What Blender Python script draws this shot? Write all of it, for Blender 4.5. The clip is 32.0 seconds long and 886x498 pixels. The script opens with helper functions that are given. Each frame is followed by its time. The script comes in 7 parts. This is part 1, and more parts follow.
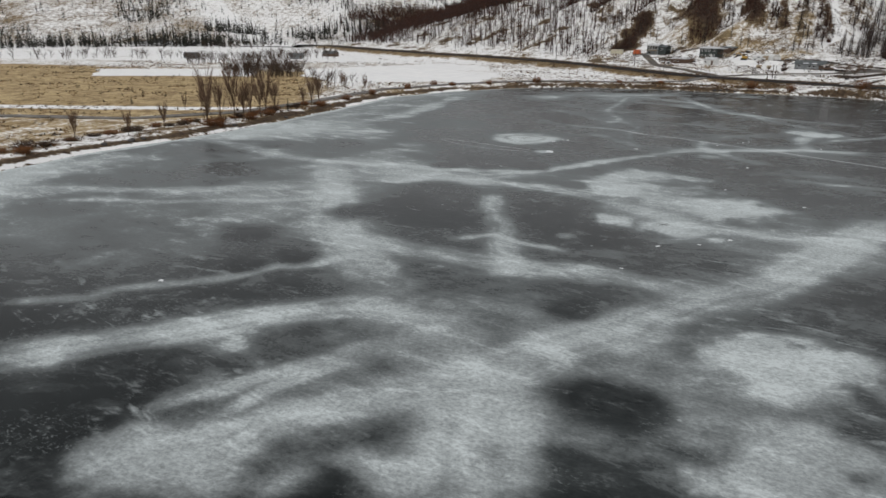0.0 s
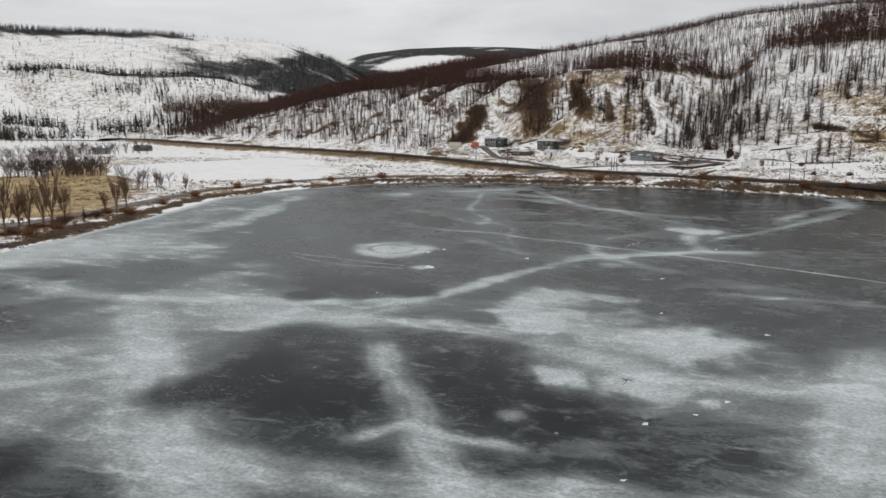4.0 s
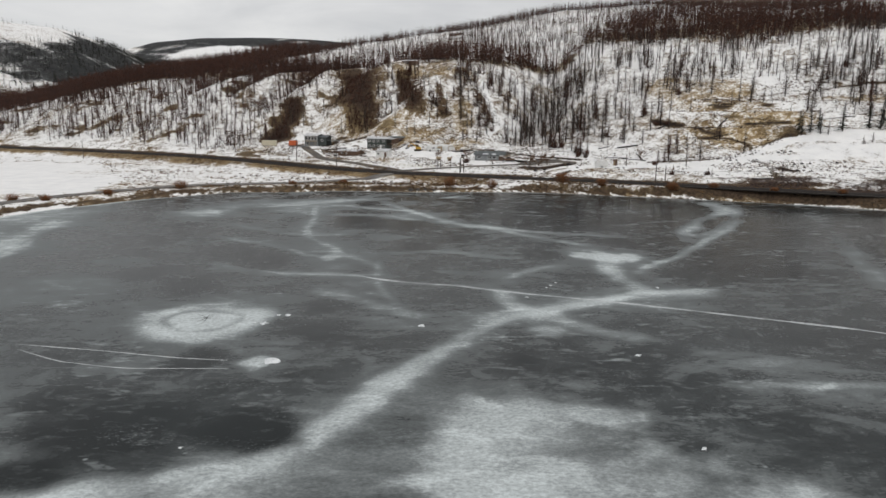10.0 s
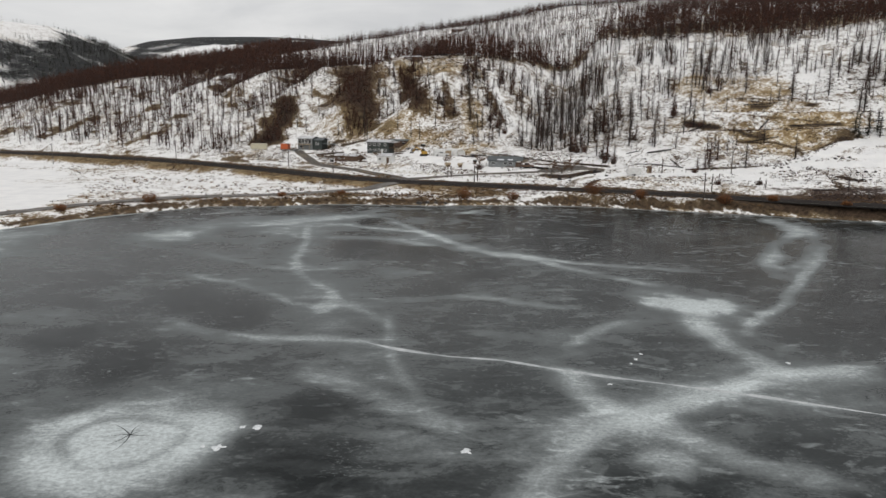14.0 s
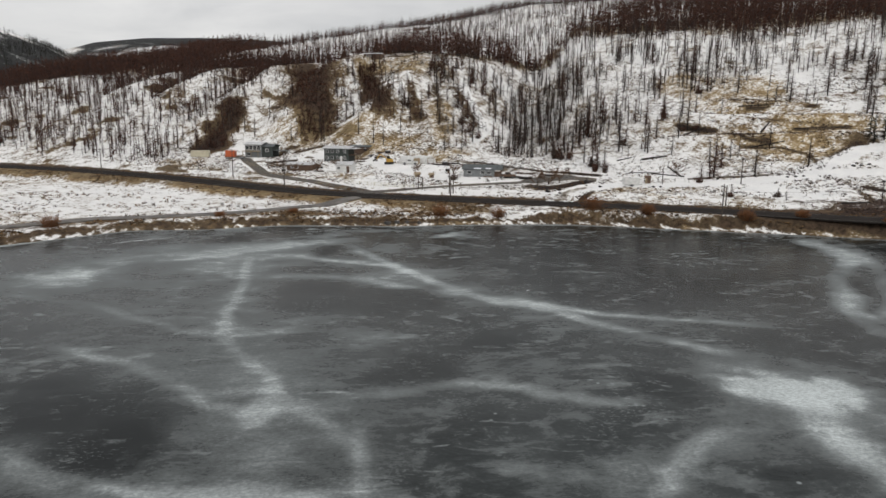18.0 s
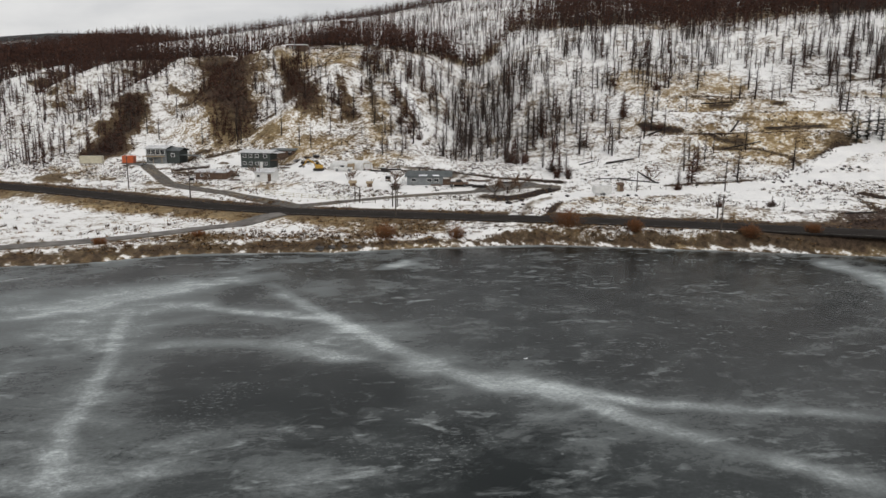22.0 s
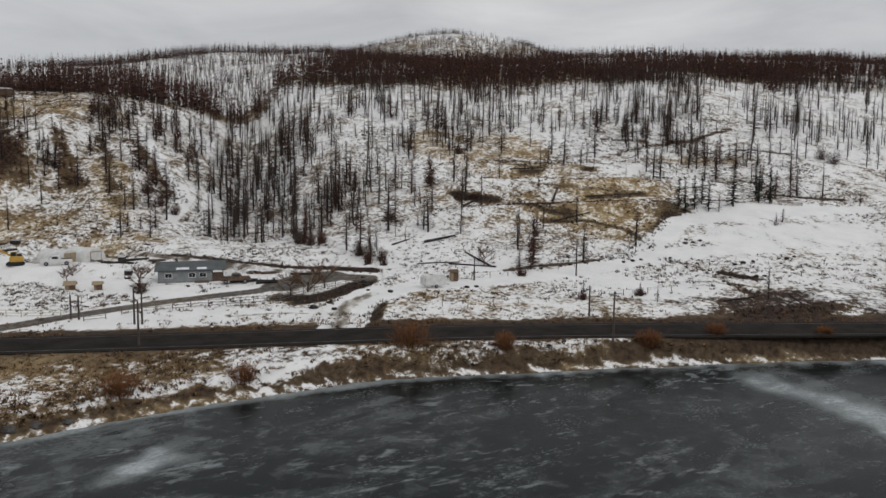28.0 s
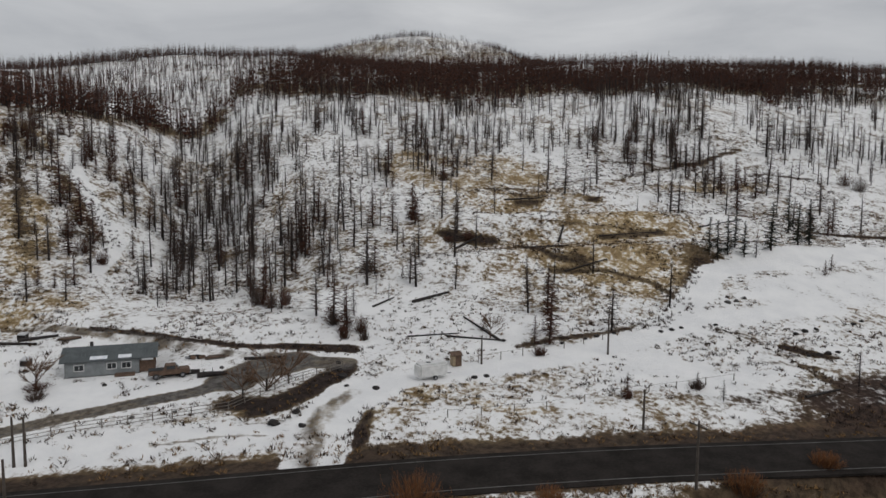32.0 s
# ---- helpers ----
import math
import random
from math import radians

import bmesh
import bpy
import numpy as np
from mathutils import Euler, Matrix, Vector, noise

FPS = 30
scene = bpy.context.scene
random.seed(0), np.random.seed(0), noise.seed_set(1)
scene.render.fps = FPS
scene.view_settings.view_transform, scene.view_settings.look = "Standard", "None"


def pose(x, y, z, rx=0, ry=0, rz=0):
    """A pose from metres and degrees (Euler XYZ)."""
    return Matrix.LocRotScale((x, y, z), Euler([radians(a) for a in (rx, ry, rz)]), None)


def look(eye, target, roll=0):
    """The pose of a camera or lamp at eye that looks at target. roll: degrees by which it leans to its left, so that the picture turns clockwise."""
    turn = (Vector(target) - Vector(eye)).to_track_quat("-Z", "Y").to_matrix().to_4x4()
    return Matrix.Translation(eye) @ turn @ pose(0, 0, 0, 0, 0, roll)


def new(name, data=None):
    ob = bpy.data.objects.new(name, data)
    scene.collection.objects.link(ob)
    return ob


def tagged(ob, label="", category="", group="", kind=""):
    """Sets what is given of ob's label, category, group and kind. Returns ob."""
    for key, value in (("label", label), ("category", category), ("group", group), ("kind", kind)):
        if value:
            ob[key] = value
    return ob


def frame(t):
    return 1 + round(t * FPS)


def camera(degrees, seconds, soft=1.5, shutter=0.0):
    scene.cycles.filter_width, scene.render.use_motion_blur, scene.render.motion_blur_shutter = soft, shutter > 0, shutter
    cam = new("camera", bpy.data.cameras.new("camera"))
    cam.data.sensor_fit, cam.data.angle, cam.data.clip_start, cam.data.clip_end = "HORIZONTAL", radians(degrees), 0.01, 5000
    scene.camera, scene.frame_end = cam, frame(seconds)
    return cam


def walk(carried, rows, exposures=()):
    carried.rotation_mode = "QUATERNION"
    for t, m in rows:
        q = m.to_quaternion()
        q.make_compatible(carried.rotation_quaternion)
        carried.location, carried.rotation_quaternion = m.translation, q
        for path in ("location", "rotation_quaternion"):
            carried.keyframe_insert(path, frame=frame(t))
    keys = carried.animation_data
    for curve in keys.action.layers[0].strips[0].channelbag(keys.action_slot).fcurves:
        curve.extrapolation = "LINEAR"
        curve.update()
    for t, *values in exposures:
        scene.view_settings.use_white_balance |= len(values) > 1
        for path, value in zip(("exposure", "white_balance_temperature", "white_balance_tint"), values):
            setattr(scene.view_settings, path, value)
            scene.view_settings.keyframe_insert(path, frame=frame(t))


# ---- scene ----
cam = camera(65.2, 32.0, 1.5)
METRES, EYE = 242.7, 25.0
ROWS = [
    (0.0, 0.0, 0.0, 0.0, 0.01, -18.22, -0.03),
    (0.5, -0.0039, 0.0151, -0.0001, -2.01, -18.21, -0.07),
    (1.0, -0.0073, 0.0306, -0.0001, -4.24, -17.73, -0.1),
    (1.5, -0.0102, 0.046, -0.0001, -6.39, -16.33, -0.13),
    (2.0, -0.0125, 0.0617, -0.0002, -8.14, -14.79, -0.16),
    (2.5, -0.0142, 0.0767, -0.0003, -9.44, -13.28, -0.22),
    (3.0, -0.0155, 0.0925, -0.0006, -11.31, -11.72, -0.26),
    (3.5, -0.0162, 0.1081, -0.0011, -12.79, -11.07, -0.26),
    (5.5, -0.0142, 0.1709, -0.0022, -18.49, -11.12, -0.38),
    (6.0, -0.0126, 0.1863, -0.0023, -19.78, -11.14, -0.38),
    (6.5, -0.0106, 0.2017, -0.0024, -21.77, -11.15, -0.41),
    (7.0, -0.008, 0.217, -0.0026, -23.87, -11.15, -0.41),
    (7.5, -0.0056, 0.2321, -0.0027, -25.69, -11.19, -0.43),
    (8.0, -0.0022, 0.2472, -0.0028, -27.28, -11.18, -0.46),
    (8.5, 0.0016, 0.2623, -0.0031, -28.66, -11.17, -0.49),
    (9.0, 0.0057, 0.277, -0.0031, -29.69, -11.2, -0.54),
    (9.5, 0.01, 0.2917, -0.0033, -29.91, -11.23, -0.58),
    (10.0, 0.0148, 0.3063, -0.0034, -29.9, -11.23, -0.61),
    (10.5, 0.0199, 0.3209, -0.0035, -29.93, -11.25, -0.64),
    (11.0, 0.0252, 0.3354, -0.0037, -29.95, -11.28, -0.66),
    (11.5, 0.0308, 0.3499, -0.0035, -29.98, -11.31, -0.65),
    (12.0, 0.0362, 0.3642, -0.0033, -30.04, -11.33, -0.66),
    (12.5, 0.0421, 0.3785, -0.0032, -30.08, -11.33, -0.66),
    (13.0, 0.0479, 0.3929, -0.0032, -30.11, -11.31, -0.65),
    (13.5, 0.054, 0.4071, -0.003, -30.13, -11.27, -0.64),
    (14.0, 0.0602, 0.4213, -0.0029, -30.15, -11.24, -0.63),
    (14.5, 0.0667, 0.4355, -0.0031, -30.17, -11.22, -0.61),
    (16.5, 0.0922, 0.4929, -0.0031, -30.96, -11.12, -0.6),
    (17.0, 0.0992, 0.5071, -0.0035, -31.66, -11.06, -0.58),
    (17.5, 0.1058, 0.5212, -0.0037, -32.73, -11.01, -0.57),
    (18.0, 0.1125, 0.5354, -0.004, -33.55, -10.97, -0.54),
    (18.5, 0.1194, 0.5494, -0.0041, -34.6, -10.94, -0.51),
    (19.0, 0.1258, 0.5628, -0.0044, -35.19, -10.91, -0.51),
    (19.5, 0.1329, 0.5767, -0.0046, -35.42, -10.91, -0.51),
    (20.0, 0.1403, 0.5906, -0.0048, -36.29, -10.92, -0.49),
    (20.5, 0.1476, 0.6044, -0.005, -37.01, -10.92, -0.49),
    (21.0, 0.1551, 0.6182, -0.0051, -37.63, -10.93, -0.49),
    (21.5, 0.1626, 0.6318, -0.0052, -38.51, -10.94, -0.49),
    (22.0, 0.1704, 0.6454, -0.0056, -39.5, -10.95, -0.47),
    (22.5, 0.1785, 0.6589, -0.0059, -40.65, -10.94, -0.47),
    (23.0, 0.1866, 0.6721, -0.0061, -41.98, -10.97, -0.45),
    (23.5, 0.1951, 0.6853, -0.0063, -43.64, -10.99, -0.4),
    (24.0, 0.2037, 0.6983, -0.0065, -46.26, -11.01, -0.38),
    (24.5, 0.2126, 0.7112, -0.0064, -48.69, -10.34, -0.37),
    (25.0, 0.2219, 0.7238, -0.007, -51.18, -8.69, -0.36),
    (25.5, 0.2315, 0.7364, -0.0072, -53.83, -6.93, -0.36),
    (26.0, 0.2412, 0.7486, -0.0076, -56.2, -5.65, -0.35),
    (26.5, 0.2514, 0.7604, -0.008, -57.54, -5.61, -0.36),
    (28.5, 0.2961, 0.8047, 0.0033, -58.98, -5.74, -0.54),
    (29.0, 0.3077, 0.8153, 0.0072, -59.48, -5.77, -0.55),
    (29.5, 0.3192, 0.8259, 0.0112, -60.09, -5.79, -0.53),
    (30.0, 0.3307, 0.8362, 0.0152, -60.39, -5.83, -0.5),
    (30.5, 0.3426, 0.8459, 0.0194, -60.56, -5.8, -0.51),
    (31.0, 0.3543, 0.8554, 0.0236, -61.13, -5.75, -0.53),
    (31.5, 0.3657, 0.8646, 0.028, -61.43, -5.72, -0.54),
    (32.0, 0.3772, 0.8736, 0.0322, -61.59, -5.67, -0.55),
]
EXPOSURES = [(0.0, -0.2, 6530, 10), (3.0, -0.08, 6530, 10), (12.0, -0.04, 6610, 10), (24.2, -0.03, 6650, 10), (26.0, -0.28, 6600, 10), (28.5, -0.38, 6430, 10), (31.0, -0.5, 6380, 10)]
walk(cam, [(t, pose(METRES * x, METRES * y, EYE + METRES * z, 90 + pitch, roll, yaw)) for t, x, y, z, yaw, pitch, roll in ROWS], EXPOSURES)

# ---- light: an overcast winter sky ----
world = bpy.data.worlds.new("overcast_sky")
scene.world = world
world.use_nodes = True


def wire(tree, kind, x=0, **values):
    node = tree.nodes.new(kind)
    for key, value in values.items():
        node.inputs[key].default_value = value
    return node


def build_sky():
    tree = world.node_tree
    tree.nodes.clear()
    out = tree.nodes.new("ShaderNodeOutputWorld")
    back = tree.nodes.new("ShaderNodeBackground")
    sky = tree.nodes.new("ShaderNodeTexSky")
    sky.sky_type = "NISHITA"
    sky.sun_disc = False
    sky.sun_elevation, sky.sun_rotation = radians(38), radians(170)
    coord = tree.nodes.new("ShaderNodeTexCoord")
    squash = tree.nodes.new("ShaderNodeMapping")
    squash.inputs["Scale"].default_value = (1.6, 1.6, 7.0)
    cloud = wire(tree, "ShaderNodeTexNoise", Scale=1.6, Detail=6.0, Roughness=0.55, Distortion=0.4)
    ramp = tree.nodes.new("ShaderNodeValToRGB")
    ramp.color_ramp.elements[0].position, ramp.color_ramp.elements[0].color = 0.30, (0.60, 0.61, 0.63, 1)
    ramp.color_ramp.elements[1].position, ramp.color_ramp.elements[1].color = 0.72, (0.90, 0.90, 0.90, 1)
    dim = tree.nodes.new("ShaderNodeVectorMath")
    dim.operation = "SCALE"
    dim.inputs["Scale"].default_value = 0.08
    mix = tree.nodes.new("ShaderNodeMix")
    mix.data_type = "RGBA"
    mix.inputs["Factor"].default_value = 0.93
    link = tree.links.new
    link(coord.outputs["Generated"], squash.inputs["Vector"])
    link(squash.outputs["Vector"], cloud.inputs["Vector"])
    link(cloud.outputs["Fac"], ramp.inputs["Fac"])
    link(sky.outputs["Color"], dim.inputs[0])
    link(dim.outputs["Vector"], mix.inputs["A"])
    link(ramp.outputs["Color"], mix.inputs["B"])
    link(mix.outputs["Result"], back.inputs["Color"])
    back.inputs["Strength"].default_value = 1.0
    link(back.outputs["Background"], out.inputs["Surface"])


build_sky()
sun = new("sun", bpy.data.lights.new("sun", "SUN"))
sun.data.energy, sun.data.angle, sun.data.color = 0.85, radians(20), (1.0, 0.97, 0.93)
sun.matrix_world = look((0, 0, 300), (60, 200, 60))

# ---- materials ----
class Nodes:
    """A small hand for wiring a material."""

    def __init__(self, name):
        self.mat = bpy.data.materials.new(name)
        self.mat.use_nodes = True
        self.tree = self.mat.node_tree
        self.tree.nodes.clear()
        self.out = self.tree.nodes.new("ShaderNodeOutputMaterial")
        self.bsdf = self.tree.nodes.new("ShaderNodeBsdfPrincipled")
        self.tree.links.new(self.bsdf.outputs[0], self.out.inputs[0])

    def link(self, a, b):
        self.tree.links.new(a, b)

    def put(self, socket, value):
        if isinstance(value, (int, float, tuple)):
            socket.default_value = value
        else:
            self.link(value, socket)

    def where(self, scale=(1, 1, 1), turn=0.0, world=True):
        if world:
            base = self.tree.nodes.new("ShaderNodeNewGeometry").outputs["Position"]
        else:
            base = self.tree.nodes.new("ShaderNodeTexCoord").outputs["Object"]
        m = self.tree.nodes.new("ShaderNodeMapping")
        m.inputs["Scale"].default_value, m.inputs["Rotation"].default_value = scale, (0, 0, radians(turn))
        self.link(base, m.inputs["Vector"])
        return m.outputs["Vector"]

    def noise(self, vec, scale, detail=4.0, rough=0.55, twist=0.0):
        n = self.tree.nodes.new("ShaderNodeTexNoise")
        self.link(vec, n.inputs["Vector"])
        n.inputs["Scale"].default_value, n.inputs["Detail"].default_value = scale, detail
        n.inputs["Roughness"].default_value, n.inputs["Distortion"].default_value = rough, twist
        return n.outputs["Fac"]

    def cells(self, vec, scale):
        n = self.tree.nodes.new("ShaderNodeTexVoronoi")
        self.link(vec, n.inputs["Vector"])
        n.inputs["Scale"].default_value = scale
        return n.outputs["Distance"]

    def attr(self, name):
        n = self.tree.nodes.new("ShaderNodeAttribute")
        n.attribute_name = name
        return n.outputs["Fac"]

    def rand(self):
        return self.tree.nodes.new("ShaderNodeObjectInfo").outputs["Random"]

    def island(self):
        return self.tree.nodes.new("ShaderNodeNewGeometry").outputs["Random Per Island"]

    def calc(self, op, a, b=0.0, c=0.0):
        n = self.tree.nodes.new("ShaderNodeMath")
        n.operation = op
        for socket, value in zip(n.inputs, (a, b, c)):
            self.put(socket, value)
        return n.outputs[0]

    def span(self, value, lo, hi, to_lo=0.0, to_hi=1.0):
        n = self.tree.nodes.new("ShaderNodeMapRange")
        n.interpolation_type = "SMOOTHSTEP"
        for key, v in (("Value", value), ("From Min", lo), ("From Max", hi), ("To Min", to_lo), ("To Max", to_hi)):
            self.put(n.inputs[key], v)
        return n.outputs["Result"]

    def mix(self, fac, a, b):
        n = self.tree.nodes.new("ShaderNodeMix")
        n.data_type = "RGBA"
        self.put(n.inputs["Factor"], fac)
        self.put(n.inputs["A"], a if not isinstance(a, tuple) else (*a, 1.0))
        self.put(n.inputs["B"], b if not isinstance(b, tuple) else (*b, 1.0))
        return n.outputs["Result"]

    def bump(self, height, strength=0.4, distance=0.1):
        n = self.tree.nodes.new("ShaderNodeBump")
        n.inputs["Strength"].default_value, n.inputs["Distance"].default_value = strength, distance
        self.link(height, n.inputs["Height"])
        self.link(n.outputs["Normal"], self.bsdf.inputs["Normal"])

    def done(self, colour, rough=0.8, metal=0.0, spec=None):
        self.put(self.bsdf.inputs["Base Color"], colour if not isinstance(colour, tuple) else (*colour, 1.0))
        self.put(self.bsdf.inputs["Roughness"], rough)
        self.put(self.bsdf.inputs["Metallic"], metal)
        if spec is not None:
            self.put(self.bsdf.inputs["Specular IOR Level"], spec)
        return self.mat


def plain(name, a, b, scale=2.0, rough=0.8, metal=0.0, relief=0.0, world=False, spec=None):
    """A surface whose colour wanders between a and b at two scales."""
    n = Nodes(name)
    vec = n.where(world=world)
    big, small = n.noise(vec, scale, 3.0), n.noise(vec, scale * 9, 4.0, 0.6)
    both = n.calc("ADD", n.calc("MULTIPLY", big, 0.6), n.calc("MULTIPLY", small, 0.4))
    if relief:
        n.bump(small, relief, 0.05)
    return n.done(n.mix(n.span(both, 0.32, 0.68), a, b), rough, metal, spec)


def ground_material():
    n = Nodes("ground_snow_grass")
    vec = n.where()
    cover, straw, soil, gravel = n.attr("cover"), n.attr("straw"), n.attr("soil"), n.attr("gravel")
    big, mid, fine = n.noise(vec, 0.035, 4.0), n.noise(vec, 0.23, 6.0, 0.62), n.noise(vec, 1.15, 6.0, 0.65)
    tuft = n.noise(vec, 5.5, 3.0, 0.6)
    broken = n.calc("ADD", n.calc("MULTIPLY", big, 0.18), n.calc("ADD", n.calc("MULTIPLY", mid, 0.32), n.calc("ADD", n.calc("MULTIPLY", fine, 0.40), n.calc("MULTIPLY", tuft, 0.12))))
    edge = n.calc("SUBTRACT", 0.80, n.calc("MULTIPLY", cover, 0.56))
    snow = n.span(n.calc("SUBTRACT", broken, edge), -0.035, 0.048)
    earth = n.mix(n.span(fine, 0.35, 0.7), (0.030, 0.018, 0.013), (0.115, 0.068, 0.045))
    gold = n.mix(n.span(n.calc("ADD", n.calc("MULTIPLY", mid, 0.6), n.calc("MULTIPLY", tuft, 0.4)), 0.36, 0.66), (0.32, 0.225, 0.11), (0.60, 0.46, 0.25))
    grass = n.mix(n.calc("MULTIPLY", n.calc("MULTIPLY", straw, n.span(mid, 0.25, 0.6, 0.6, 1.0)), n.span(fine, 0.32, 0.56, 0.45, 1.0)), earth, gold)
    bare = n.mix(soil, grass, n.mix(n.span(fine, 0.3, 0.7), (0.012, 0.009, 0.008), (0.042, 0.029, 0.024)))
    white = n.mix(n.span(mid, 0.3, 0.7), (0.785, 0.785, 0.785), (0.88, 0.875, 0.865))
    snow = n.calc("MULTIPLY", snow, n.span(n.calc("ADD", soil, n.calc("MULTIPLY", fine, 0.3)), 0.55, 0.9, 1.0, 0.0))
    n.bump(n.calc("ADD", n.calc("MULTIPLY", fine, 0.7), n.calc("MULTIPLY", tuft, 0.3)), 0.75, 0.32)
    wet = n.mix(n.span(fine, 0.3, 0.7), (0.05, 0.044, 0.039), (0.16, 0.15, 0.14))
    snow = n.calc("MULTIPLY", snow, n.span(n.calc("ADD", gravel, n.calc("MULTIPLY", fine, 0.5)), 0.6, 0.95, 1.0, 0.0))
    bare = n.mix(gravel, bare, wet)
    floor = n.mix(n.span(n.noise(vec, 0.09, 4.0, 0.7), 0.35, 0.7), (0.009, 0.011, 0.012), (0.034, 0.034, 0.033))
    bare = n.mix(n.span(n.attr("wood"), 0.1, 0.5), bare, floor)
    return n.done(n.mix(snow, bare, white), n.span(snow, 0.0, 1.0, 0.95, 0.7), 0.0, 0.2)


def ice_material():
    n = Nodes("lake_ice")
    vec = n.where()

    def along(turn, stretch):
        t = n.where((1, 1, 1), turn)
        m = n.tree.nodes.new("ShaderNodeMapping")
        m.inputs["Scale"].default_value = (stretch, 1.0, 1.0)
        n.link(t, m.inputs["Vector"])
        return m.outputs["Vector"]

    drift, haze = n.attr("drift"), n.attr("haze")
    smoke, shred = n.noise(along(22.0, 0.55), 0.09, 7.0, 0.58, 0.9), n.noise(along(30.0, 0.5), 0.42, 10.0, 0.72, 0.6)
    big, soft = n.noise(vec, 0.022, 3.0), n.noise(along(15.0, 0.7), 0.16, 5.0, 0.55, 0.4)
    grit, smear = n.noise(vec, 2.6, 6.0, 0.75), n.noise(along(28.0, 0.45), 1.0, 7.0, 0.70, 0.4)
    # milky snow film: airbrushed along the tracks, torn where it thins out; includes painted mid-lake sky sheen
    torn = n.calc("ADD", n.calc("MULTIPLY", n.calc("SUBTRACT", soft, 0.5), 0.8), n.calc("MULTIPLY", n.calc("SUBTRACT", shred, 0.5), 0.55))
    laid = n.calc("MAXIMUM", n.calc("ADD", drift, n.calc("MULTIPLY", torn, n.span(drift, 0.03, 0.40, 0.0, 0.62))), 0.0)
    body = n.span(laid, 0.05, 1.08, 0.0, 0.86)
    wisp = n.span(n.calc("ADD", n.calc("MULTIPLY", smoke, 0.65), n.calc("MULTIPLY", shred, 0.35)), 0.490, 0.66, 0.0, 0.28)
    wisp = n.calc("MULTIPLY", wisp, n.span(n.noise(along(12.0, 0.7), 0.045, 4.0, 0.6), 0.36, 0.60, 0.25, 1.0))
    film = n.calc("ADD", body, n.calc("MULTIPLY", wisp, haze))
    # feathered snow tails with a sharp windward edge
    tail = n.noise(along(34.0, 0.42), 0.34, 4.0, 0.52, 1.6)
    gate = n.span(n.noise(vec, 0.055, 3.0), 0.40, 0.60)
    tails = n.calc("MULTIPLY", n.calc("MULTIPLY", n.span(tail, 0.55, 0.68, 0.0, 0.50), n.span(smear, 0.42, 0.60, 0.0, 1.0)), gate)
    pebble = n.noise(along(30.0, 0.6), 3.4, 5.0, 0.72, 0.3)
    chop = n.calc("MULTIPLY", n.span(pebble, 0.53, 0.66, 0.0, 0.20), n.span(n.noise(along(30.0, 0.6), 0.17, 5.0, 0.6), 0.50, 0.66))
    crust = n.calc("MULTIPLY", n.span(shred, 0.53, 0.58, 0.0, 0.13), n.span(film, 0.3, 0.55))
    # smears, scratches and crumbs on the bare ice
    open_ = n.calc("SUBTRACT", 1.0, n.calc("MINIMUM", n.calc("MULTIPLY", film, 2.2), 1.0))
    marks = n.calc("MULTIPLY", n.span(smear, 0.54, 0.72, 0.0, 0.15), n.span(n.noise(vec, 0.10, 4.0), 0.38, 0.60))
    flake = n.calc("MULTIPLY", n.span(n.cells(vec, 0.42), 0.03, 0.10, 0.45, 0.0), n.span(n.noise(vec, 0.16, 3.0), 0.54, 0.64))
    fleck = n.span(n.noise(vec, 0.30, 5.0, 0.58, 0.5), 0.51, 0.74, 0.0, 0.15)
    extra = n.calc("ADD", n.calc("MULTIPLY", n.calc("ADD", fleck, tails), haze), n.calc("ADD", n.calc("ADD", marks, chop), flake))
    film = n.calc("ADD", n.calc("ADD", film, crust), n.calc("MULTIPLY", extra, open_))
    film = n.calc("MAXIMUM", n.calc("MINIMUM", n.calc("MULTIPLY", film, n.calc("MULTIPLY", n.span(grit, 0.3, 0.68, 0.78, 1.15), n.span(pebble, 0.34, 0.62, 0.80, 1.12))), 1.0), 0.0)
    dark = n.mix(n.span(big, 0.38, 0.62), (0.0010, 0.0030, 0.0034), (0.0030, 0.0064, 0.0070))
    dark = n.mix(n.span(grit, 0.5, 0.72, 0.0, 0.28), dark, (0.014, 0.022, 0.022))
    colour = n.mix(film, dark, (0.582, 0.630, 0.636))
    n.bump(n.calc("ADD", n.calc("MULTIPLY", grit, 0.6), n.calc("ADD", n.calc("MULTIPLY", film, 0.4), n.calc("MULTIPLY", pebble, 0.5))), 0.16, 0.04)
    return n.done(colour, n.span(film, 0.0, 0.5, 0.22, 0.8), 0.0, n.span(film, 0.0, 0.5, 0.085, 0.06))


def rust_material(name, a, b):
    n = Nodes(name)
    return n.done(n.mix(n.calc("FRACT", n.calc("ADD", n.rand(), n.island())), a, b), 0.9, 0.0, 0.15)


M_GROUND, M_ICE = ground_material(), ice_material()
M_CHAR = rust_material("charred_bark", (0.012, 0.010, 0.010), (0.05, 0.042, 0.04))
M_TWIG = rust_material("dead_twig", (0.035, 0.027, 0.024), (0.12, 0.085, 0.07))
M_RUST = rust_material("scorched_needles", (0.038, 0.019, 0.015), (0.115, 0.052, 0.034))
M_GREEN = rust_material("conifer_needles", (0.014, 0.017, 0.013), (0.040, 0.040, 0.030))
M_BARK = rust_material("bare_branch", (0.09, 0.055, 0.035), (0.19, 0.12, 0.08))
M_WILLOW = rust_material("willow_twig", (0.11, 0.046, 0.020), (0.24, 0.105, 0.042))
M_STRAW = rust_material("dry_grass", (0.08, 0.045, 0.022), (0.28, 0.17, 0.075))
M_BRUSH = rust_material("grey_brush", (0.035, 0.024, 0.018), (0.10, 0.068, 0.048))
